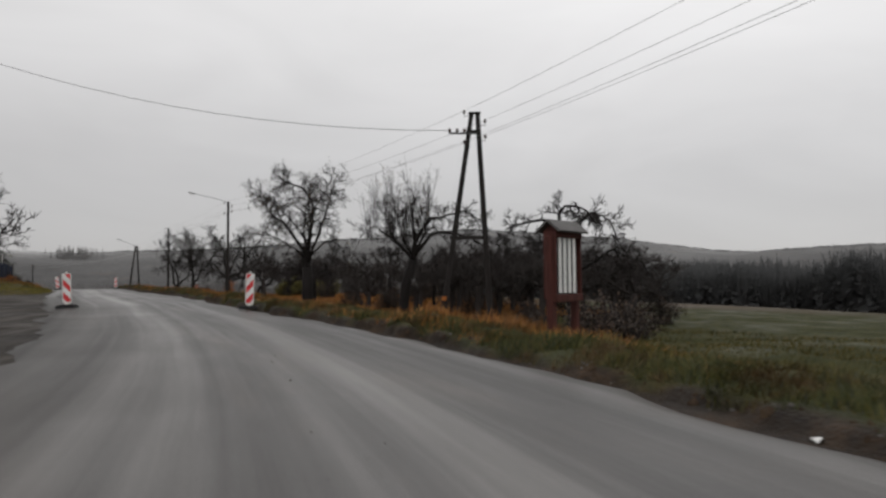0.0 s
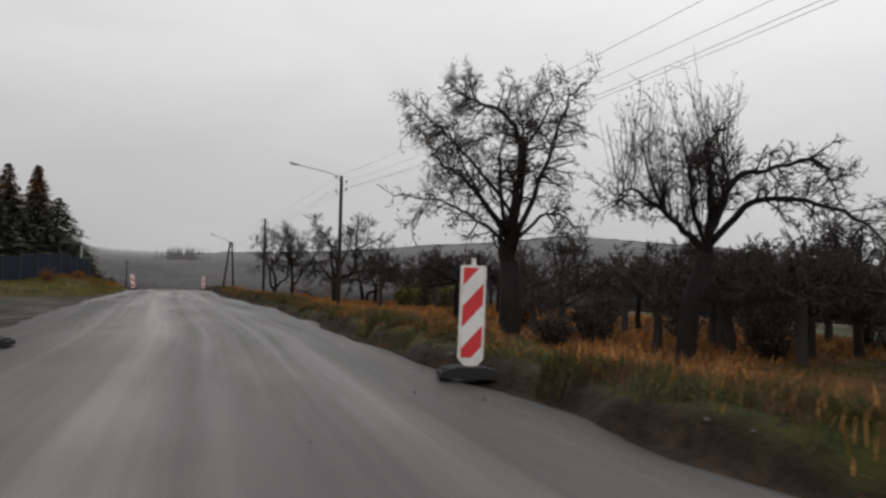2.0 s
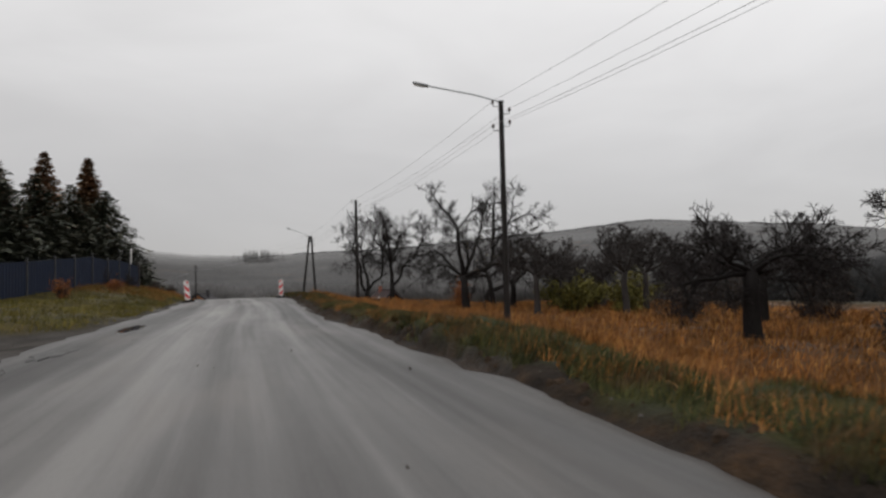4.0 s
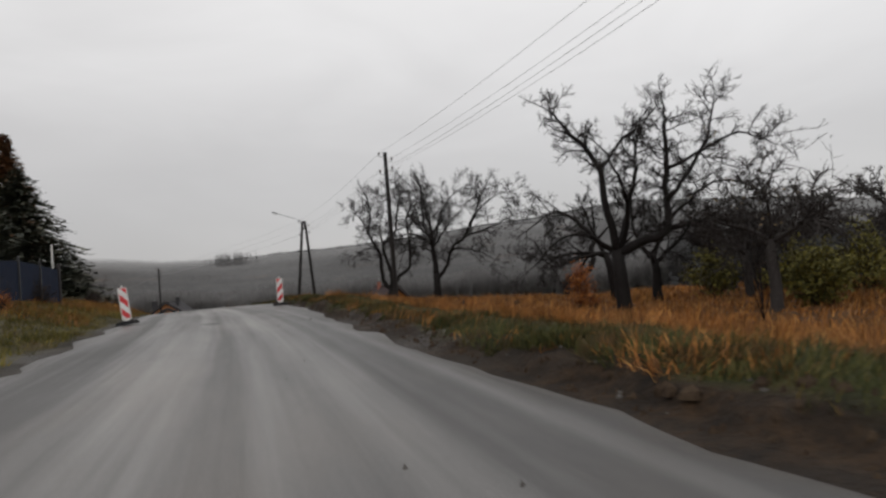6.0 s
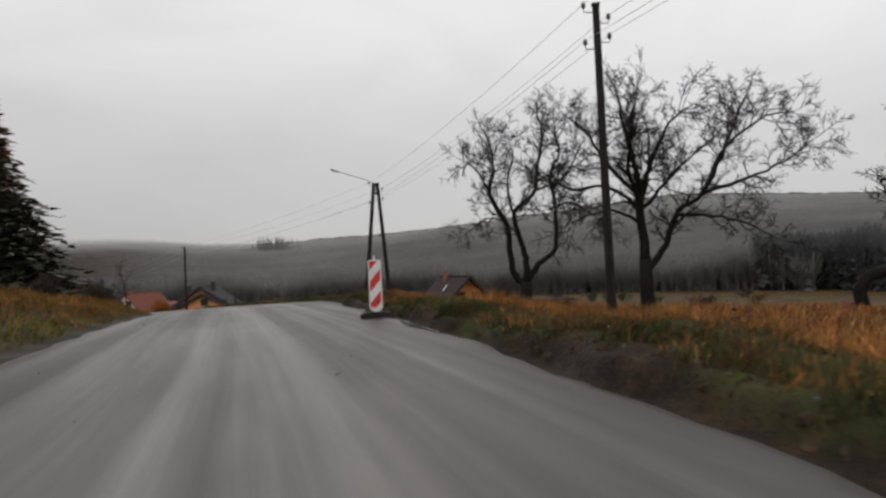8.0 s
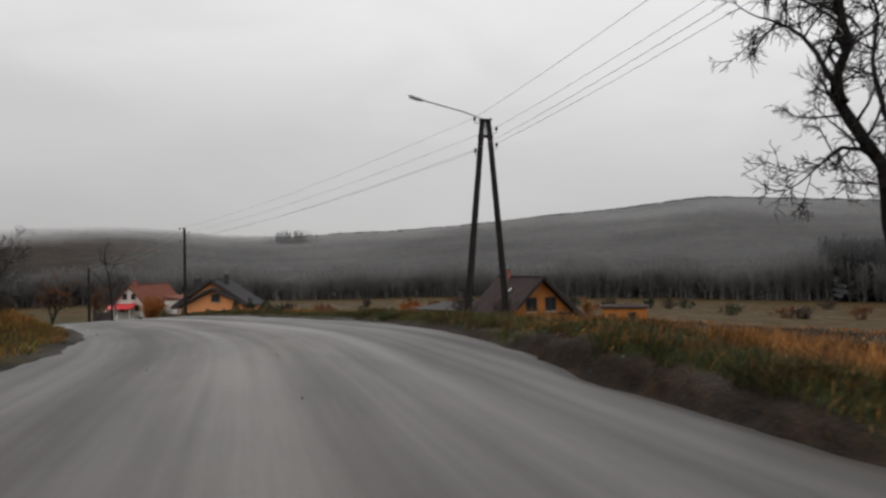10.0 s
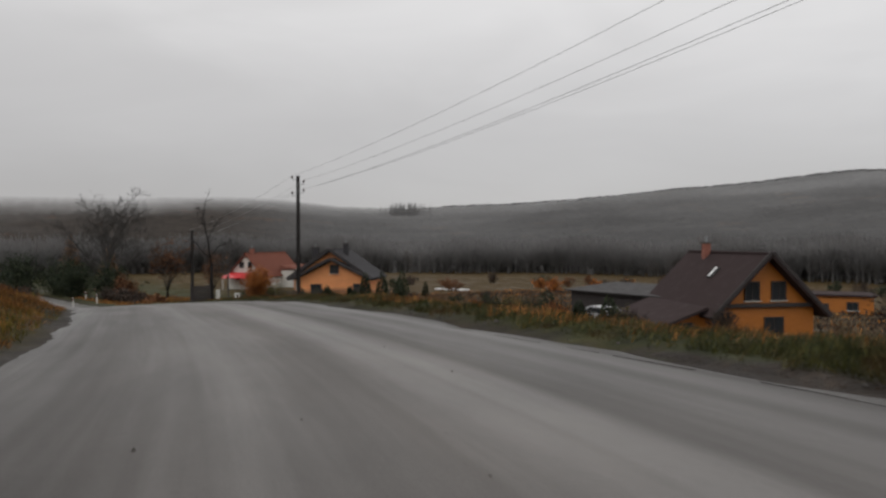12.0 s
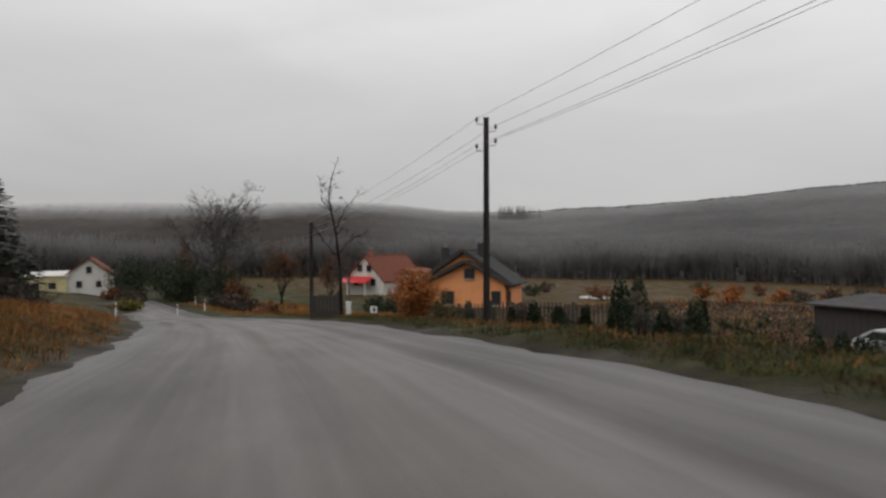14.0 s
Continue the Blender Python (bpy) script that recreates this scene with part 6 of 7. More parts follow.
panel_fence()
wp = thing("white_pole", -44.6, 73.4, gz(-44.6, 73.4), 0, "slim white pole behind the fence", "pole")
part("post", Shape().tube([(0, 0, -0.2), (0, 0, 2.9)], 0.05, 8), M["plastic"], wp)
part("cap", Shape().tube([(0, 0, 2.9), (0, 0, 2.94), (0, 0, 2.97)], [0.055, 0.055, 0.02], 8), M["plastic"], wp)
for i, (x, y, h, rad, m, lab) in enumerate((
        (-61.0, 88.7, 14.6, 3.4, "larch", "tall rust-topped larch behind dark spruces"), (-54.2, 75.5, 11.4, 3.0, "larch", "tall rust-topped larch behind dark spruces"),
        (-52.5, 69.0, 9.6, 3.0, "larch", "rust-brown larch beside dark spruces"), (-49.0, 61.5, 8.8, 3.0, "larch", "rust-brown larch beside dark spruces"),
        (-50.4, 77.9, 8.4, 4.3, "needles", "broad dark spruce behind the fence"), (-48.2, 71.5, 7.6, 3.7, "needles", "broad dark spruce behind the fence"),
        (-45.8, 65.6, 7.2, 3.4, "needles", "broad dark spruce behind the fence"), (-43.2, 59.6, 7.4, 3.2, "needles", "tall dark spruce behind the fence"),
        (-41.4, 53.5, 7.4, 3.0, "needles", "tall dark spruce behind the fence"), (-39.6, 47.6, 7.0, 2.8, "needles", "tall dark spruce behind the fence"))):
    spruce(x, y, 200 + i, h, rad, M[m], lab, density=1.5)
for i, (s_, d_, w, h) in enumerate(((66, 4.5, 1.5, 1.1), (93, 2.6, 1.3, 0.8), (98, 2.4, 1.2, 0.7), (100, 3.0, 1.4, 0.9), (105, 2.6, 1.3, 0.8), (107, 3.4, 1.5, 0.9), (72, 3.2, 1.3, 0.9), (76, 4.4, 2.0, 1.2), (80, 3.6, 1.6, 1.0), (85, 4.8, 2.0, 1.2), (90, 4.0, 1.5, 0.9), (96, 4.4, 1.5, 0.9), (103, 4.5, 1.6, 1.0), (110, 4.0, 1.6, 1.0), (117, 4.2, 1.8, 1.1), (123, 4.4, 1.8, 1.1), (130, 4.6, 2.0, 1.2), (138, 5.0, 2.2, 1.2))):
    x, y = at_road(s_, float(edge_l(s_)) - d_ * (0.75 if s_ > 88 else 1))
    shrub(float(x), float(y), 230 + i, w, h, M["bramble" if i % 3 else "rust"], "russet autumn shrub on the bank", 900, 0.03, 34)
bare_tree(-49.6, 78.6, 301, 3.2, 1.0, 0.10, [(60, 55, 1.1), (170, 60, 1.1), (290, 50, 1.2), (20, 75, 1.3)], "small bare tree on the bank")
spruce(-89.8, 109.0, 241, 6.6, 2.0, M["needles"], "dark spruce on the bank")

# ---- houses in the valley ----
def window(parent, m, w, h, name="window", panes=2):
    """Frame, panes and sill; m stands in the wall's plane, its y pointing out."""
    fr = Shape()
    t = 0.07
    for cx, cz, sx, sz in ((0, h / 2 - t / 2, w, t), (0, -h / 2 + t / 2, w, t), (-w / 2 + t / 2, 0, t, h - 2 * t), (w / 2 - t / 2, 0, t, h - 2 * t)):
        fr.box((cx, 0.02, cz), (sx, 0.10, sz))
    ob = part(name, fr, M["plastic"] if name == "window" else M["dark"], parent)
    ob.matrix_local = m
    pw = (w - 2 * t) / panes
    for i in range(panes):
        part("pane", Shape().box((-w / 2 + t + pw * (i + 0.5), 0.012, 0), (pw - 0.03, 0.02, h - 2 * t)), M["glass"], ob)
        if i:
            part("mullion", Shape().box((-w / 2 + t + pw * i, 0.02, 0), (0.05, 0.07, h - 2 * t)), M["plastic"] if name == "window" else M["dark"], ob)
    part("sill", Shape().box((0, 0.07, -h / 2 - 0.03), (w + 0.12, 0.16, 0.05), None, 0.01), M["plaster"], ob)


def on_wall(x, y, z, out):
    """A pose on a wall: out is the heading of its outer side in degrees from x."""
    return pose(x, y, z, 0, 0, out - 90)


def gable_wall(sh, w, eave, apex, depth):
    sh.prism([(-w, -0.6), (w, -0.6), (w, eave), (0, apex), (-w, eave)], depth)
    return sh


def pitched(parent, w, over, eave, apex, y0, y1, material, thick=0.16, name="roof", cx=0.0):
    """Two roof planes over the ridge, with overhang."""
    sl = (apex - eave) / w
    wo, eo = w + over, eave - sl * over
    for k in (-1, 1):
        c = [(wo * k, y0, eo), (wo * k, y1, eo), (0, y1, apex), (0, y0, apex)]
        if k < 0:
            c = c[::-1]
        c = [(x + cx, y, z + thick * 1.05) for x, y, z in c]
        part(name, Shape().slab(*c, thick), material, parent)
    part("ridge", Shape().tube([(cx, y0, apex + thick * 1.1), (cx, y1, apex + thick * 1.1)], 0.10, 6), material, parent)


def chimney(parent, x, y, z0_, z1, w=0.6, material=None):
    ob = part("chimney", Shape().box((x, y, (z0_ + z1) / 2), (w, w, z1 - z0_), None, 0.02), material or M["brick"], parent, "brick chimney")
    part("chimney_cap", Shape().box((x, y, z1 + 0.05), (w + 0.14, w + 0.14, 0.1), None, 0.02), M["stone"], ob)
    part("flue", Shape().tube([(x, y, z1 + 0.1), (x, y, z1 + 0.5)], 0.1, 8), M["steel"], ob)


def timber_house():
    ob = thing("house", -40.58, 130.49, -5.41, 31.3, "orange timber house with a steep brown roof", "house")
    ob.scale = (1.085,) * 3
    w, eave, apex, ln = 3.15, 2.05, 5.2, 8.6
    part("wall", gable_wall(Shape(), w, eave, apex, ln), M["timber"], ob)
    part("base", Shape().box((0, ln / 2, 0.1), (2 * w + 0.06, ln + 0.06, 0.7)), M["stone"], ob, "grey stone plinth")
    pitched(ob, w, 0.55, eave, apex, -0.75, ln + 0.5, M["brownroof"])
    for k in (-1, 1):
        part("barge_board", Shape().slab((0, -0.80, apex + 0.16), (0, -0.72, apex + 0.16), ((w + 0.55) * k, -0.72, eave - 0.45), ((w + 0.55) * k, -0.80, eave - 0.45), 0.2 * k), M["dark"], ob)
    part("balcony_band", Shape().box((0, -0.10, eave + 0.25), (2 * w - 0.3, 0.35, 0.22), None, 0.02), M["dark"], ob)
    for x in (-0.85, 0.85):
        window(ob, on_wall(x, -0.04, 3.15, -90), 0.95, 1.15, "balcony_window")
    window(ob, on_wall(0.55, -0.04, 1.0, -90), 1.25, 1.2, "front_window")
    for i in range(9):
        part("board", Shape().box((0, -0.015, 0.55 + i * 0.17 if i < 9 else 0), (2 * w - 0.04, 0.03, 0.15)), M["timber"], ob)
    # lean-to wing under the long slope
    wx = -w - 3.3
    part("wing_wall", Shape().prism([(wx, -0.6), (-w + 0.02, -0.6), (-w + 0.02, eave - 0.15), (wx, 0.95)], ln - 2.0, Matrix.Translation((0, 0.9, 0))), M["timber"], ob)
    part("wing_roof", Shape().slab((wx - 0.6, 0.3, 0.86), (wx - 0.6, ln - 0.6, 0.86), (-w - 0.3, ln - 0.6, 2.22), (-w - 0.3, 0.3, 2.22), -0.16), M["brownroof"], ob)
    window(ob, on_wall(-w - 1.4, 0.86, 0.85, -90), 0.8, 0.8, "front_window")
    part("corner_post", Shape().box((-w - 0.05, -0.1, 0.95), (0.16, 0.16, 2.2), None, 0.02), M["dark"], ob)
    part("corner_post", Shape().box((wx + 0.1, 0.8, 0.4), (0.16, 0.16, 1.2), None, 0.02), M["dark"], ob)
    sl = math.atan2(apex - eave, w)
    for k, yy, f in ((-1, 3.4, 0.42), (1, 2.2, 0.45)):
        sk = part("skylight", Shape().box((0, 0, 0), (0.9, 0.6, 0.10), None, 0.02), M["metalroof"], ob, "pale roof window")
        sk.matrix_local = Matrix.Translation((w * f * k, yy, apex - (apex - eave) * f + 0.24)) @ Euler((0, sl * k, 0)).to_matrix().to_4x4()
        part("glazing", Shape().box((0, 0, 0.056), (0.74, 0.46, 0.012)), M["glass"], sk)
        part("cover", Shape().box((0, 0, 0.075), (0.80, 0.20, 0.02)), M["paper"], sk, "white roller cover")
    chimney(ob, -0.25, 6.2, apex - 0.5, apex + 0.75, 0.44)


def orange_house():
    ob = thing("house", -88.37, 153.23, -6.20, 17.0, "orange plastered house with a dark grey tiled roof", "house")
    part("wall", Shape().prism([(-5.5, -0.6), (4.2, -0.6), (4.2, 2.9), (-0.65, 6.2), (-5.5, 2.9)], 9.0, Matrix.Translation((0, 1.8, 0))), M["orange"], ob)
    part("gable_wall", gable_wall(Shape(), 4.1, 3.0, 5.02, 3.0), M["orange"], ob)
    pitched(ob, 4.85, 0.65, 2.95, 6.3, 1.0, 11.2, M["greyroof"], name="main_roof", cx=-0.65)
    for k in (-1, 1):
        part("barge_board", Shape().slab((-0.65, 0.95, 6.48), (-0.65, 1.03, 6.48), (-0.65 + 5.5 * k, 1.03, 2.68), (-0.65 + 5.5 * k, 0.95, 2.68), 0.26 * k), M["dark"], ob)
    pitched(ob, 4.35, 0.6, 3.0, 5.15, -0.7, 5.2, M["greyroof"])
    for k in (-1, 1):
        part("barge_board", Shape().slab((0, -0.75, 5.32), (0, -0.67, 5.32), (4.95 * k, -0.67, 2.78), (4.95 * k, -0.75, 2.78), 0.24 * k), M["dark"], ob)
    window(ob, on_wall(0.35, -0.04, 4.05, -90), 1.15, 1.1, "attic_window")
    window(ob, on_wall(3.2, -0.04, 1.5, -90), 1.0, 1.5, "front_window")
    window(ob, on_wall(-2.0, -0.04, 1.5, -90), 1.4, 1.4, "front_window")
    window(ob, on_wall(-4.8, 1.76, 1.6, -90), 0.9, 1.4, "front_window")
    window(ob, on_wall(4.39, 1.4, 1.5, 0), 0.9, 1.5, "side_window")
    part("porch_post", Shape().box((-4.7, 0.6, 1.4), (0.2, 0.2, 2.9), None, 0.02), M["plaster"], ob)
    part("porch_post", Shape().box((-7.6, 0.6, 1.4), (0.2, 0.2, 2.9), None, 0.02), M["plaster"], ob)
    chimney(ob, -3.6, 5.0, 4.2, 6.7, 0.8, M["greyroof"])
    chimney(ob, 0.3, 5.8, 5.4, 7.2, 0.6, M["greyroof"])


def red_roof_house():
    ob = thing("house", -114.2, 168.0, -6.0, 4.0, "white house with a red tiled roof and smoking chimney", "house")
    w, eave, apex, ln = 3.3, 1.9, 5.3, 11.0
    part("wall", gable_wall(Shape(), w, eave, apex, ln), M["plaster"], ob)
    pitched(ob, w, 0.4, eave, apex, -0.4, ln + 0.3, M["redroof"])
    for x, z in ((-0.8, 3.6), (0.8, 3.6), (-1.5, 1.6), (1.5, 1.6)):
        window(ob, on_wall(x, -0.04, z, -90), 0.8, 1.0, "gable_window")
    part("awning", Shape().slab((-3.2, -2.2, 1.6), (1.6, -2.2, 1.6), (1.6, 0.0, 2.4), (-3.2, 0.0, 2.4), 0.08), M["red"], ob, "red awning")
    for x in (-3.0, 1.4):
        part("porch_post", Shape().box((x, -2.0, 0.5), (0.12, 0.12, 2.3)), M["plaster"], ob)
    chimney(ob, 0.0, 1.6, 4.6, 6.2, 0.6)
    part("annex_wall", Shape().box((6.6, 8.0, 0.9), (6.6, 6.0, 3.2)), M["plaster"], ob)
    part("annex_roof", Shape().slab((3.2, 4.6, 3.4), (10.4, 4.6, 2.3), (10.4, 11.4, 2.3), (3.2, 11.4, 3.4), 0.15), M["redroof"], ob)


def white_house():
    ob = thing("house", -144.1, 144.3, -5.9, 56.0, "white gabled house with a pale yellow extension", "house")
    w, eave, apex, ln = 2.7, 3.0, 5.1, 9.0
    part("wall", gable_wall(Shape(), w, eave, apex, ln), M["plaster"], ob)
    pitched(ob, w, 0.4, eave, apex, -0.4, ln + 0.3, M["redroof"])
    for x, z in ((0.0, 3.6), (-1.2, 1.6), (1.2, 1.6)):
        window(ob, on_wall(x, -0.04, z, -90), 0.7, 0.9, "gable_window")
    part("extension_wall", Shape().box((-5.0, 2.0, 1.2), (4.6, 5.0, 3.4)), M["yellow"], ob)
    part("extension_roof", Shape().slab((-7.6, -0.8, 2.9), (-2.4, -0.8, 2.9), (-2.4, 4.8, 3.4), (-7.6, 4.8, 3.4), 0.14), M["plaster"], ob)
    for x in (-6.4, -4.4):
        window(ob, on_wall(x, -0.54, 1.5, -90), 0.9, 0.9, "extension_window")


timber_house()
orange_house()
red_roof_house()
white_house()


def shed():
    ob = thing("shed", -55.5, 140.9, -5.05, -32.0, "dark boarded shed with a grey sheet roof", "shed")
    ob.scale = (1.068, 1.068, 0.77)
    part("body", Shape().box((4.4, 2.6, 1.1), (8.8, 5.2, 3.0)), M["dark"], ob)
    for i in range(22):
        part("board", Shape().box((0.22 + i * 0.4, -0.012, 1.15), (0.34, 0.024, 2.75)), M["dark"], ob)
    part("roof", Shape().slab((-0.35, -0.5, 2.72), (9.2, -0.5, 2.72), (9.2, 5.6, 3.25), (-0.35, 5.6, 3.25), 0.14), M["metalroof"], ob, "grey sheet roof")
    part("door", Shape().box((6.0, -0.03, 1.0), (2.2, 0.05, 2.1), None, 0.01), M["dark"], ob)


def low_house():
    ob = thing("outbuilding", -35.65, 156.0, -6.95, -5.0, "low orange outbuilding with a flat brown roof", "outbuilding")
    part("wall", Shape().box((2.6, 2.0, 1.2), (5.2, 4.0, 3.2)), M["timber"], ob)
    part("roof", Shape().box((2.6, 2.0, 2.9), (5.7, 4.6, 0.18), None, 0.02), M["brownroof"], ob)
    window(ob, on_wall(3.5, -0.03, 1.9, -90), 1.0, 0.8, "front_window")
    part("door", Shape().box((1.1, -0.03, 1.1), (0.9, 0.06, 2.0), None, 0.01), M["dark"], ob)


def car():
    ob = thing("parked_car", -51.2, 133.6, gz(-51.2, 133.6) - 0.02, -28.0, "small silver car parked by the dark shed", "car")
    prof = [(-1.9, 0.30), (1.95, 0.30), (2.0, 0.62), (1.75, 0.82), (0.95, 0.92), (0.35, 1.40), (-1.0, 1.46), (-1.75, 1.05), (-1.98, 0.85), (-2.0, 0.5)]
    part("body", Shape().prism(prof, 1.6, Matrix.Translation((0, -0.8, 0))), M["car"], ob)
    glass = [(0.80, 0.95), (0.30, 1.33), (-0.95, 1.38), (-1.45, 1.02)]
    part("side_window", Shape().prism(glass, 1.62, Matrix.Translation((0, -0.81, 0))), M["glass"], ob)
    part("windscreen", Shape().slab((0.98, -0.7, 0.95), (0.98, 0.7, 0.95), (0.40, 0.62, 1.40), (0.40, -0.62, 1.40), 0.02), M["glass"], ob)
    for x in (-1.2, 1.25):
        for y in (-0.72, 0.72):
            wh = part("wheel", Shape().tube([(x, y - 0.1, 0.31), (x, y + 0.1, 0.31)], 0.31, 14), M["tyre"], ob)
            part("rim", Shape().tube([(x, y - 0.11, 0.31), (x, y + 0.11, 0.31)], 0.18, 10), M["steel"], wh)
    for y in (-0.6, 0.6):
        part("headlight", Shape().box((1.93, y, 0.68), (0.1, 0.3, 0.14), None, 0.03), M["plastic"], ob)


def shelter():
    ob = thing("shelter", -84.4, 175.7, -8.3, -26.0, "open dark shelter with a white roof sheet", "shelter")
    part("roof", Shape().box((2.6, 1.2, 2.1), (5.2, 2.6, 0.5), None, 0.04), M["paper"], ob, "white roof sheet")
    for x in (0.2, 5.0):
        for y in (0.2, 2.2):
            part("post", Shape().box((x, y, 0.7), (0.14, 0.14, 2.5)), M["dark"], ob)
    part("back_wall", Shape().box((2.6, 2.3, 0.8), (5.0, 0.08, 2.2)), M["dark"], ob)


shed()
low_house()
car()
shelter()
tent = thing("garden_tent", -8.0, 112.0, gz(-8.0, 112.0), 0, "small dark red garden tent in the field", "tent")
tent.scale = (0.68, 0.68, 0.8)
part("canopy", Shape().prism([(-2.4, 0.7), (-1.6, 1.6), (0, 2.0), (1.6, 1.6), (2.4, 0.7)], 3.0), M["tent"], tent)
for x in (-2.2, 2.2):
    for y in (0.2, 2.8):
        part("post", Shape().box((x, y, 0.3), (0.08, 0.08, 1.1)), M["fence"], tent)

# ---- gardens and the bend ----
hr = random.Random(91)
for i in range(30):
    x, y = -68 + 0.95 * i + hr.uniform(-0.6, 0.6), 113.5 - 0.25 * i + hr.uniform(-2, 4.5)
    s_, u_ = station(x, y)
    if u_[0] < edge_r(s_)[0] + 2.0:
        continue
    shrub(x, y, 600 + i, hr.uniform(0.9, 1.8), hr.uniform(0.5, 1.1), M[("thuja", "thuja", "bramble", "bush", "larch")[hr.randrange(5)]], "low garden shrub behind the verge", 2200, 0.018, 36, group="garden shrubs")
for i in range(26):
    x, y = -80 + 2.0 * i + hr.uniform(-1, 1), 137 + hr.uniform(-10, 22)
    if abs(x + 42) < 10 and abs(y - 135) < 13 or abs(x + 52) < 9 and abs(y - 138) < 9:
        continue
    shrub(x, y, 640 + i, hr.uniform(1.2, 2.6), hr.uniform(0.4, 1.0), M[("thuja", "bramble", "thuja", "bramble", "bush")[hr.randrange(5)]], "low scrub in the valley gardens", 1500, 0.042, 30, group="garden shrubs")
for i in range(24):
    x, y = -95 + 4.2 * i + hr.uniform(-2, 2), 185 + hr.uniform(-14, 22)
    shrub(x, y, 680 + i, hr.uniform(3, 6), hr.uniform(1.2, 2.6), M[("bramble", "bramble", "dullrust", "thuja")[hr.randrange(4)]], "autumn scrub in the far field", 800, 0.12, 22, group="garden shrubs")
for i, (x, y, h, rad) in enumerate(((-66.3, 116.1, 1.08, 0.34), (-66.0, 117.3, 1.0, 0.33), (-63.4, 114.2, 0.86, 0.26), (-61.0, 110.9, 0.98, 0.34), (-61.9, 114.9, 0.77, 0.37), (-58.9, 109.6, 0.99, 0.23), (-58.9, 112.8, 1.87, 0.49), (-59.3, 115.8, 2.14, 0.61), (-57.3, 111.2, 1.02, 0.4), (-56.1, 109.4, 1.29, 0.36), (-57.3, 121.4, 0.93, 0.32), (-56.9, 120.9, 0.97, 0.31), (-56.5, 120.5, 0.95, 0.33), (-56.1, 120.0, 0.93, 0.33), (-54.4, 118.7, 0.93, 0.38))):
    young_conifer(x, y, 400 + i, h, rad, "young dark green garden conifer")
for i, (x, y, h, rad) in enumerate(((-53.9, 117.7, 0.8, 0.36), (-53.4, 116.7, 0.77, 0.31), (-52.8, 114.8, 0.9, 0.32), (-55.1, 109.6, 0.45, 0.16), (-56.7, 113.3, 1.49, 0.28), (-56.7, 116.5, 0.96, 0.33), (-49.5, 109.9, 1.53, 0.75), (-48.0, 109.0, 1.12, 0.45), (-46.5, 107.0, 1.22, 0.53), (-55.8, 119.8, 1.47, 0.56), (-54.9, 119.0, 1.37, 0.49), (-54.1, 118.2, 1.27, 0.47), (-53.3, 117.4, 1.18, 0.43), (-52.5, 116.5, 1.14, 0.42), (-58.0, 109.5, 1.71, 0.37), (-54.2, 110.9, 0.64, 0.26))):
    young_conifer(x, y, 420 + i, h, rad, "young dark green garden conifer")
shrub(-65.3, 110.9, 440, 2.0, 1.55, M["rust"], "round orange-leaved garden bush", 11000, 0.034, 80, spread=0.35)
for i, (x, y, w, h, m) in enumerate(((-39.8, 95.5, 1.6, 1.3, "bramble"), (-38.2, 94.4, 1.5, 1.2, "bramble"), (-36.0, 95.5, 1.6, 1.0, "bramble"), (-34.4, 97.5, 1.4, 1.1, "bush"), (-42.6, 98.6, 0.9, 0.6, "bramble"), (-46.6, 99.6, 0.9, 0.55, "rust"), (-49.2, 100.6, 0.9, 0.5, "rust"), (-54.2, 104.6, 0.9, 0.5, "bush"))):
    shrub(x, y, 450 + i, w, h, M[m], "tangled shrub at the garden edge", 1300, 0.020, 36)


def picket_fence(x0, y0, x1, y1, h, label, gap=0.16):
    z0_ = gz(x0, y0)
    ob = thing("garden_fence", x0, y0, z0_, 0, label, "fence")
    ln, an = math.hypot(x1 - x0, y1 - y0), math.atan2(y1 - y0, x1 - x0)
    n = int(ln / gap)
    slat = mesh_of("picket", Shape().box((0, 0, h / 2), (0.07, 0.02, h), None, 0.008), M["fence"])
    for i in range(n + 1):
        t = i / n
        x, y = x0 + (x1 - x0) * t, y0 + (y1 - y0) * t
        o = new("picket", slat)
        o.parent = ob
        o.matrix_local = pose(x - x0, y - y0, gz(x, y) - z0_, 0, 0, math.degrees(an))
    for i in range(int(ln / 2.5) + 1):
        t = min(1, i * 2.5 / ln)
        x, y = x0 + (x1 - x0) * t, y0 + (y1 - y0) * t
        part("post", Shape().box((x - x0 + math.sin(an) * 0.06, y - y0 - math.cos(an) * 0.06, gz(x, y) - z0_ + h * 0.5), (0.1, 0.08, h * 1.1)), M["fence"], ob)
    for f in (0.25, 0.8):
        sh = Shape()
        m_ = 8
        sh.tube([(x0 + (x1 - x0) * i / m_ - x0 + math.sin(an) * 0.03, y0 + (y1 - y0) * i / m_ - y0 - math.cos(an) * 0.03, gz(x0 + (x1 - x0) * i / m_, y0 + (y1 - y0) * i / m_) - z0_ + h * f) for i in range(m_ + 1)], 0.03, 4)
        part("rail", sh, M["fence"], ob)


def board_gate(x, y, turn):
    ob = thing("garden_gate", x, y, gz(x, y), turn, "dark boarded garden gate beside the thin sapling", "gate")
    for k in range(6):
        part("board", Shape().box((k * 0.17, 0, 0.52), (0.15, 0.025, 0.98 + 0.03 * (k % 3)), None, 0.006), M["dark"], ob)
    for z in (0.25, 0.85):
        part("rail", Shape().box((0.42, 0.03, z), (1.1, 0.04, 0.08)), M["dark"], ob)
    for k in (-0.14, 0.99):
        part("post", Shape().box((k, 0, 0.5), (0.11, 0.11, 1.4), None, 0.01), M["dark"], ob)


board_gate(-73.3, 114.6, 42)


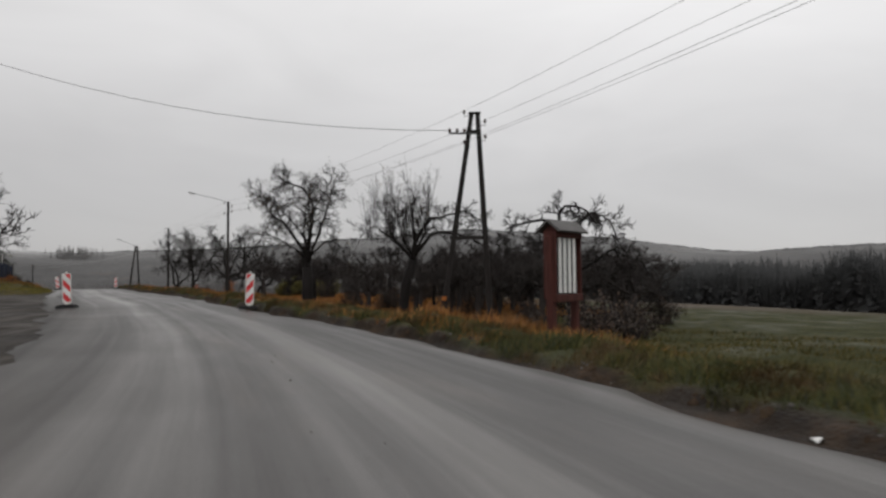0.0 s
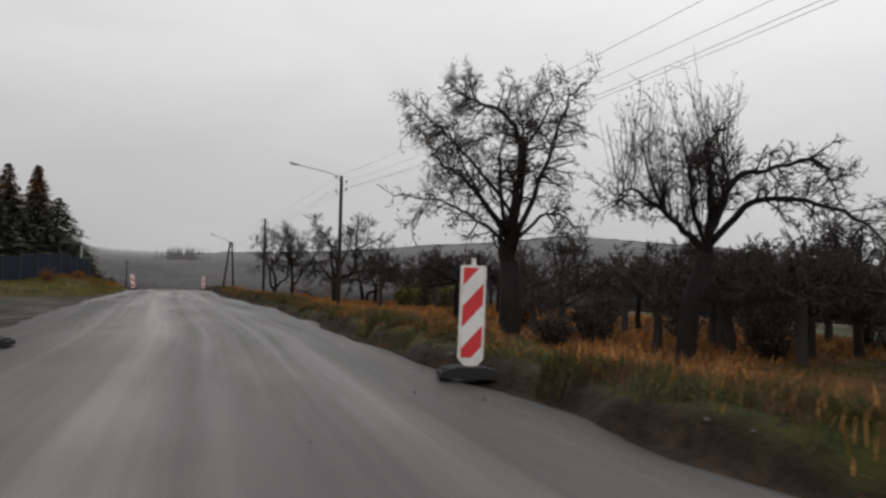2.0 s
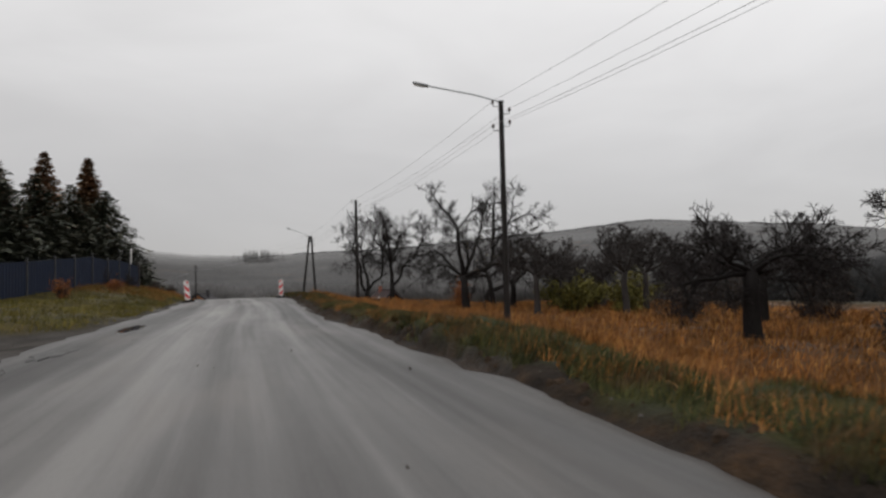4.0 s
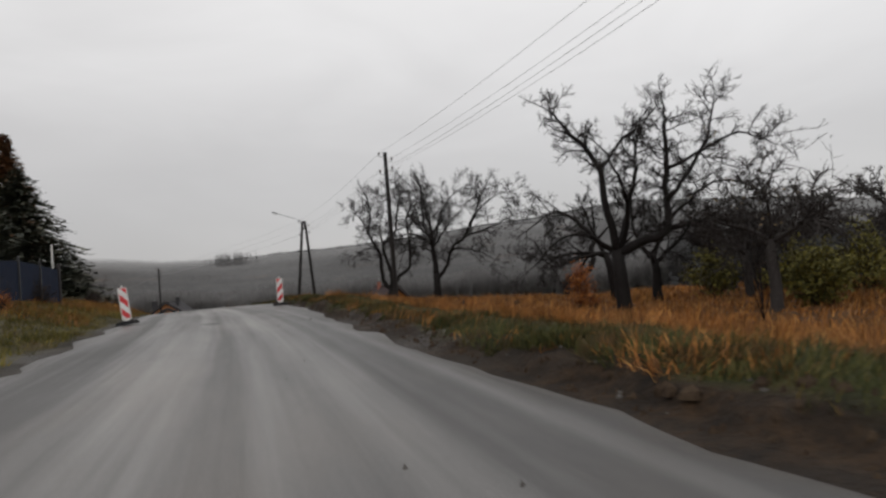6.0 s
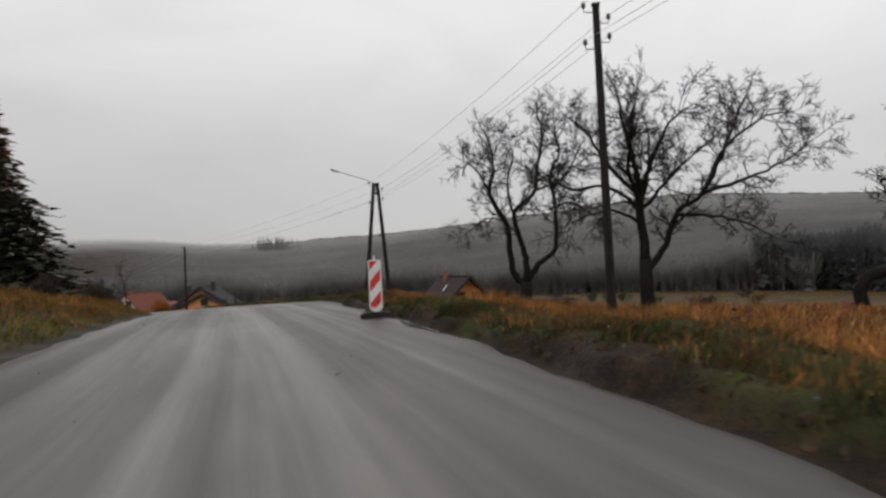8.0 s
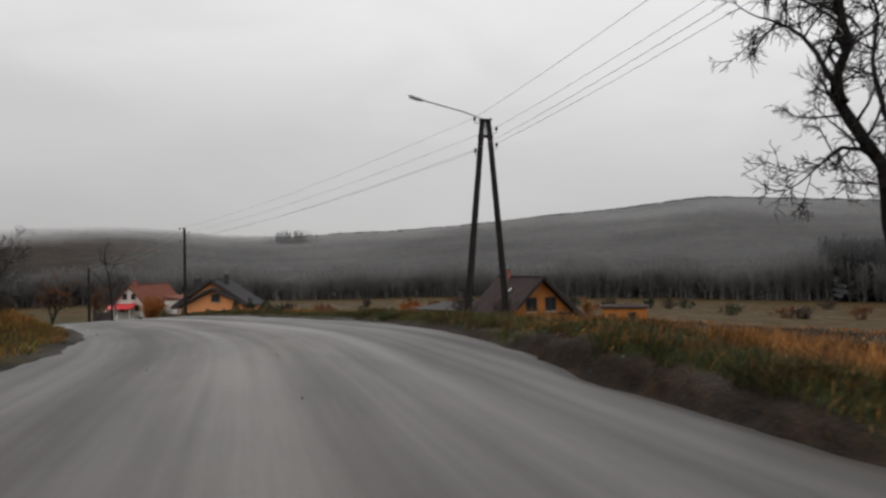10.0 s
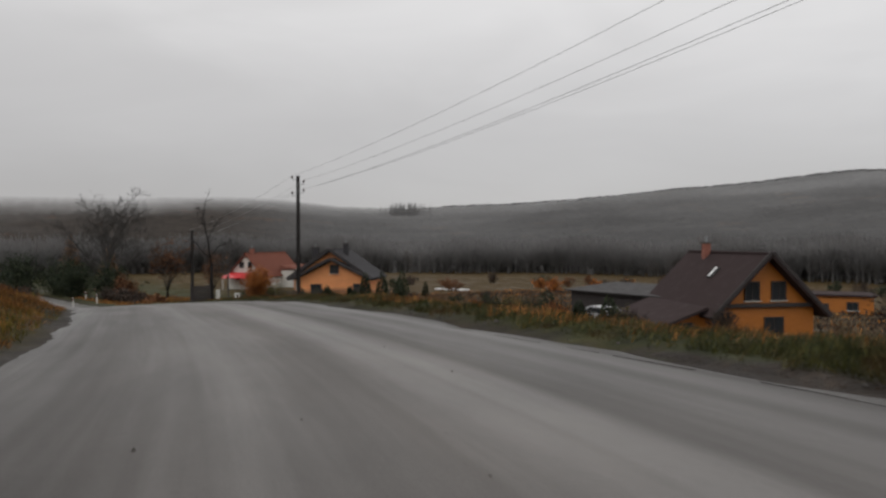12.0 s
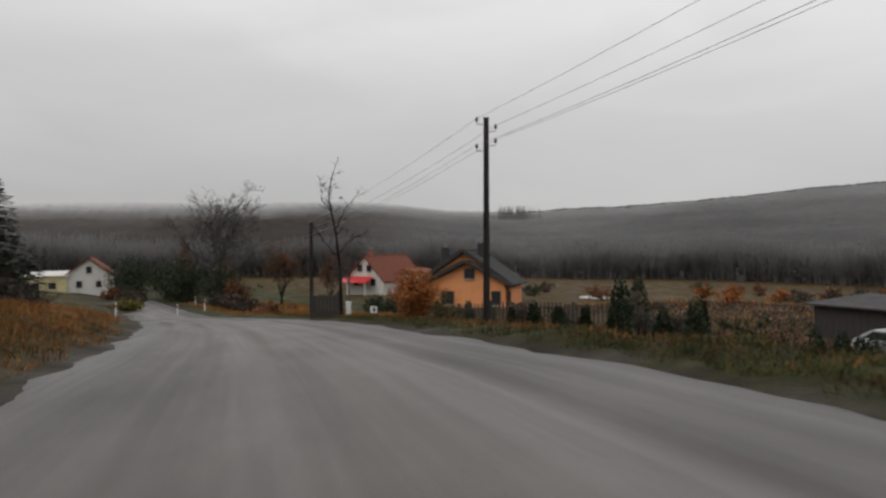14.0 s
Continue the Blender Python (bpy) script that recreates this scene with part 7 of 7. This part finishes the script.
def edge_line(s0, s1, inset, seed):
    """A worn strip of white paint along the road's right edge, broken into dashes."""
    r = random.Random(seed)
    ob = thing("edge_line", 0, 0, 0, 0, "worn white edge line on the asphalt", "road marking", "road markings")
    s = s0
    while s < s1:
        ln = r.uniform(0.5, 1.6)
        n = max(2, int(ln / 0.4))
        top = []
        for i in range(n + 1):
            ss = s + ln * i / n
            for k in (-1, 1):
                u = float(edge_r(ss)) - inset + 0.017 * k
                across = 2 * (u - float(edge_l(ss))) / float(edge_r(ss) - edge_l(ss)) - 1
                x, y = at_road(ss, u)
                top.append((float(x), float(y), float(road_z(ss)) + 0.024 - 0.036 * across ** 2))
        m_ = len(top)
        fs = []
        for i in range(0, m_ - 2, 2):
            fs += [(i, i + 2, i + 3, i + 1), (m_ + i, i, i + 1, m_ + i + 1), (i, m_ + i, m_ + i + 2, i + 2), (i + 1, i + 3, m_ + i + 3, m_ + i + 1)]
        part("dash", Shape().add(top + [(a, b, c - 0.02) for a, b, c in top], fs), M["line"], ob)
        s += ln + r.uniform(0.05, 0.8)


edge_line(74.0, 76.5, 0.22, 5)
edge_line(97.0, 106.3, 0.52, 6)
picket_fence(-69.0, 115.9, -58.0, 115.2, 0.9, "weathered grey picket fence before the orange house")
cab = thing("meter_cabinet", -71.8, 115.1, gz(-71.8, 115.1), 40, "pale grey meter cabinet at the garden fence", "cabinet")
part("body", Shape().box((0, 0, 0.30), (0.21, 0.18, 0.62), None, 0.015), M["plastic"], cab)
part("door", Shape().box((0, -0.095, 0.34), (0.17, 0.012, 0.44), None, 0.004), M["plastic"], cab)
part("roof", Shape().box((0, 0, 0.63), (0.25, 0.22, 0.04), None, 0.012), M["plastic"], cab)
sign = thing("yard_sign", -71.6, 116.6, gz(-71.6, 116.6), 40, "small white sign board with a dark bar", "sign")
part("board", Shape().box((0, 0, 0.6), (0.3, 0.02, 0.3), None, 0.006), M["paper"], sign)
part("bar", Shape().box((0.02, -0.012, 0.6), (0.12, 0.004, 0.18)), M["iron"], sign, "dark bar")
part("post", Shape().box((0, 0.03, 0.3), (0.05, 0.04, 0.8)), M["fence"], sign)


def delineator(x, y, turn):
    ob = thing("delineator_post", x, y, gz(x, y), turn, "white roadside delineator post with a dark band", "delineator", "delineator posts at the bend")
    part("post", Shape().prism([(-0.06, -0.2), (0.06, -0.2), (0.055, 0.98), (-0.055, 1.05)], 0.09, Matrix.Translation((0, -0.045, 0))), M["plastic"], ob)
    part("band", Shape().box((0, -0.047, 0.80), (0.112, 0.004, 0.2), Euler((0, 0.1, 0))), M["iron"], ob, "dark band")
    part("reflector", Shape().box((0, -0.051, 0.80), (0.04, 0.004, 0.14)), M["red"], ob)


for x, y in ((-93.1, 117.3), (-102.6, 128.6), (-105.2, 133.4), (-114.8, 139.6)):
    delineator(x, y, 50)
bare_tree(-118.8, 146.0, 310, 13, 3.6, 0.50, [(70, 58, 4.8), (20, 74, 5.4), (120, 46, 4.6), (250, 50, 4.8), (300, 66, 5.2), (200, 60, 4.6), (85, 80, 5.2), (270, 30, 3.8, 0.8)], "tall dark bare tree at the bend", lift=0.06, sub=(0, 9, 7, 4), thick=2.4, size=1.65, bark="hazebark", twig="hazebark")
bare_tree(-94.8, 142.0, 311, 8, 2.8, 0.14, [(60, 65, 2.4), (200, 60, 2.2), (300, 72, 3.0), (120, 60, 2.2)], "thin bare tree near the far garden", lift=0.08, sub=(0, 6, 5, 3), thick=2.2, bark="hazebark", twig="hazebark")
for i, (x, y, w, h, m, lab) in enumerate(((-111.0, 141.5, 3.6, 3.6, "dullrust", "rust-red autumn bush under the bare tree"), (-108.0, 139.0, 3.0, 1.8, "dullrust", "rust-red autumn bush under the bare tree"), (-104.0, 137.5, 3.0, 1.3, "drygrass", "orange dry shrub at the bend"), (-99.0, 134.0, 3.2, 1.2, "drygrass", "orange dry shrub at the bend"), (-94.5, 131.0, 3.0, 1.2, "drygrass", "orange dry shrub at the bend"), (-127.0, 145.0, 8.0, 5.6, "thuja", "dark evergreen bush near the white house"), (-122.0, 143.5, 8.0, 5.2, "thuja", "dark evergreen bush near the white house"), (-131.0, 141.5, 7.5, 6.2, "thuja", "dark evergreen bush near the white house"), (-119.0, 134.0, 4.0, 1.6, "bramble", "brown hedge along the bend"), (-112.0, 129.0, 4.0, 1.4, "bush", "brown hedge along the bend"), (-124.0, 137.0, 4.0, 1.7, "bramble", "brown hedge along the bend"), (-131.0, 139.0, 4.0, 1.7, "dullrust", "brown hedge along the bend"), (-115.0, 143.5, 7.0, 4.6, "thuja", "dark evergreen bush near the white house"), (-97.0, 131.5, 3.4, 1.5, "bramble", "brown hedge along the bend"), (-101.5, 134.5, 3.6, 1.7, "bramble", "brown hedge along the bend"), (-106.0, 137.0, 3.6, 1.6, "bramble", "brown hedge along the bend"), (-110.5, 139.0, 3.8, 1.8, "bramble", "brown hedge along the bend"), (-92.0, 128.5, 3.0, 1.3, "dullrust", "orange dry shrub at the bend"), (-88.0, 138.0, 3.4, 1.8, "thuja", "dark hedge by the far garden"), (-84.5, 136.0, 3.0, 1.6, "thuja", "dark hedge by the far garden"))):
    shrub(x - 1.8, y + 2.0, 460 + i, w, h, M[m], lab, 5200 if h > 4 else 1900, 0.13, 60)
bare_tree(-111.3, 149.0, 482, 9.5, 1.0, 0.26, [(60, 60, 3.2), (150, 66, 3.4), (250, 58, 3.2), (330, 74, 3.8), (10, 84, 4.2)], "rust-red autumn tree beside the bare tree", leaves=2600, leaf_size=2.4, leaf_mat="dullrust", sub=(0, 7, 5, 3), thick=1.5, lift=0.08)
bare_tree(-106.3, 152.0, 483, 8.0, 0.9, 0.22, [(60, 60, 2.8), (150, 66, 3.0), (250, 58, 2.8), (330, 74, 3.2)], "rust-brown autumn tree beside the bare tree", leaves=1800, leaf_size=2.4, leaf_mat="dullrust", sub=(0, 7, 5, 3), thick=1.5, lift=0.08)
spruce(-141.7, 158.0, 480, 9.5, 2.4, M["larch"], "yellow-orange larch behind the houses")
spruce(-137.7, 162.0, 481, 8.0, 2.2, M["larch"], "yellow-orange larch behind the houses")
for i, (x, y) in enumerate(((-62.0, 185.0), (-56.0, 180.0), (-50.0, 178.0), (-44.0, 176.0), (-66.0, 176.0), (-38.0, 170.0), (-72.0, 190.0))):
    shrub(x, y, 490 + i, 4.0, 1.8 + 0.4 * (i % 3), M["drygrass" if i % 2 else "rust"], "orange autumn scrub in the far field", 700, 0.14, 22)

# ---- small things on the verge ----
def stones():
    r = random.Random(77)
    sh = Shape()
    for k in range(420):
        s = r.uniform(-2, 112)
        d = abs(r.gauss(0, 0.45)) + 0.02
        side = r.random() < 0.68
        u = float(edge_r(s)) + d if side else float(edge_l(s)) - d
        x, y = at_road(s, u)
        c = Vector((float(x), float(y), gz(float(x), float(y)) + 0.008))
        q = r.uniform(0.010, 0.03) if r.random() < 0.95 else r.uniform(0.03, 0.05)
        ring_ = [c + Vector((math.cos(a) * q * r.uniform(0.7, 1.2), math.sin(a) * q * r.uniform(0.6, 1.1), -0.01)) for a in (0, 1.05, 2.1, 3.14, 4.2, 5.25)]
        mid_ring = [c + (p - c) * 0.75 + Vector((0, 0, q * r.uniform(0.5, 0.8))) for p in ring_]
        v = ring_ + mid_ring
        sh.add(v, [(i, (i + 1) % 6, 6 + (i + 1) % 6, 6 + i) for i in range(6)] + [tuple(range(6, 12))])
    for k in range(120):
        s = r.uniform(2, 104)
        u = r.gauss(0.9, 0.5) if r.random() < 0.6 else r.uniform(-2.4, 2.4)
        x, y = at_road(s, u)
        c = Vector((float(x), float(y), float(road_z(s)) + 0.004))
        q = r.uniform(0.010, 0.032)
        low = [c + Vector((math.cos(a) * q * r.uniform(0.7, 1.2), math.sin(a) * q * r.uniform(0.6, 1.1), -0.02)) for a in (0, 1.25, 2.5, 3.75, 5.0)]
        sh.add(low + [c + Vector((0, 0, q * 0.7))], [(i, (i + 1) % 5, 5) for i in range(5)])
    ob = new("gravel", mesh_of("gravel", sh, M["stone"]))
    tagged(ob, "loose stones and crumbs along the road edges", "gravel", kind="stuff")


stones()


def clods():
    """Lumps of torn soil and turf along the foot of the bank."""
    r = random.Random(78)
    sh = Shape()
    for k in range(2200):
        s = r.uniform(45, 72) if k % 2 else r.uniform(2, 98)
        u = float(edge_r(s)) + r.uniform(0.02, 0.25 + 1.6 * float(shoulder(s)) + (0.25 if 45 < s < 72 else 0.1))
        x, y = at_road(s, u)
        c = Vector((float(x), float(y), gz(float(x), float(y)) - 0.005))
        q = r.uniform(0.012, 0.035) if r.random() < 0.9 else r.uniform(0.035, 0.065)
        base_ = [c + Vector((math.cos(a) * q * r.uniform(0.7, 1.4), math.sin(a) * q * r.uniform(0.7, 1.4), -0.03)) for a in (0, 1.05, 2.1, 3.14, 4.2, 5.25)]
        mid_ = [c + (p - c) * r.uniform(0.65, 0.95) + Vector((0, 0, q * r.uniform(0.45, 0.9))) for p in base_]
        top = c + Vector((r.uniform(-0.3, 0.3) * q, r.uniform(-0.3, 0.3) * q, q * r.uniform(0.8, 1.2)))
        sh.add(base_ + mid_ + [top], [(i, (i + 1) % 6, 6 + (i + 1) % 6, 6 + i) for i in range(6)] + [(6 + i, 6 + (i + 1) % 6, 12) for i in range(6)])
    ob = new("soil_clods", mesh_of("soil_clods", sh, M["soil"]))
    tagged(ob, "torn lumps of dark soil along the bank", "soil", kind="stuff")


clods()


def puddle(x, y, long, wide, turn, seed, label, material, name):
    """A shallow pool or broken patch with an uneven rim, lying on the road or the gravel."""
    r = random.Random(seed)
    s, u = station(x, y)
    on = edge_l(s)[0] < u[0] < edge_r(s)[0]
    z = float(road_z(s)[0]) + 0.006 if on else gz(x, y) + 0.02
    n = 22
    rim = []
    for i in range(n):
        a = 2 * math.pi * i / n
        q = r.uniform(0.7, 1.1)
        rim.append((math.cos(a) * long * q, math.sin(a) * wide * q, 0.004))
    low = [(px * 1.12, py * 1.12, -0.05) for px, py, _ in rim]
    ob = new(name, mesh_of(name, Shape().add(rim + low, [tuple(range(n))] + [(i, n + i, n + (i + 1) % n, (i + 1) % n) for i in range(n)]), material))
    ob.matrix_basis = pose(x, y, z, 0, 0, turn)
    tagged(ob, label, "road patch", "patches on the road")


for x, y, a, b, t_, k in ((-19.7, 38.2, 1.25, 0.24, 118, 1), (-18.6, 35.9, 0.5, 0.16, 118, 2), (-17.1, 33.2, 0.55, 0.12, 118, 3), (-28.1, 59.0, 0.42, 0.30, 120, 4), (-27.7, 58.6, 0.20, 0.12, 120, 5), (-21.9, 43.0, 1.6, 0.22, 118, 6)):
    if k == 6:
        puddle(x, y, a, b, t_, k, "shallow muddy puddle with an uneven rim", M["water"], "puddle")
    else:
        puddle(x, y, a, b, t_, k, "dark broken asphalt patch with an uneven rim", M["broken"], "road_patch")


def litter(x, y, size, turn, seed):
    """A crumpled scrap of white plastic."""
    r = random.Random(seed)
    n = 4
    vs = [((i / n - 0.5) * size, (j / n - 0.5) * size * 0.7, size * 0.22 * r.random()) for i in range(n + 1) for j in range(n + 1)]
    fs = [(i * (n + 1) + j, (i + 1) * (n + 1) + j, (i + 1) * (n + 1) + j + 1, i * (n + 1) + j + 1) for i in range(n) for j in range(n)]
    low = [(px, py, pz - 0.01) for px, py, pz in vs]
    k = len(vs)
    me = mesh_of("litter", Shape().add(vs + low, fs + [tuple(q + k for q in reversed(f)) for f in fs]), M["paper"])
    ob = new("litter", me)
    ob.matrix_basis = pose(x, y, gz(x, y) + 0.01, 0, 0, turn)
    tagged(ob, "crumpled scrap of white plastic on the verge", "litter", "litter on the verge")


for x, y, q, t_, k in ((-22.0, 55.2, 0.09, 20, 1), (3.3, 3.6, 0.09, 70, 2), (-26.6, 64.2, 0.07, 10, 3)):
    litter(x, y, q, t_, k)
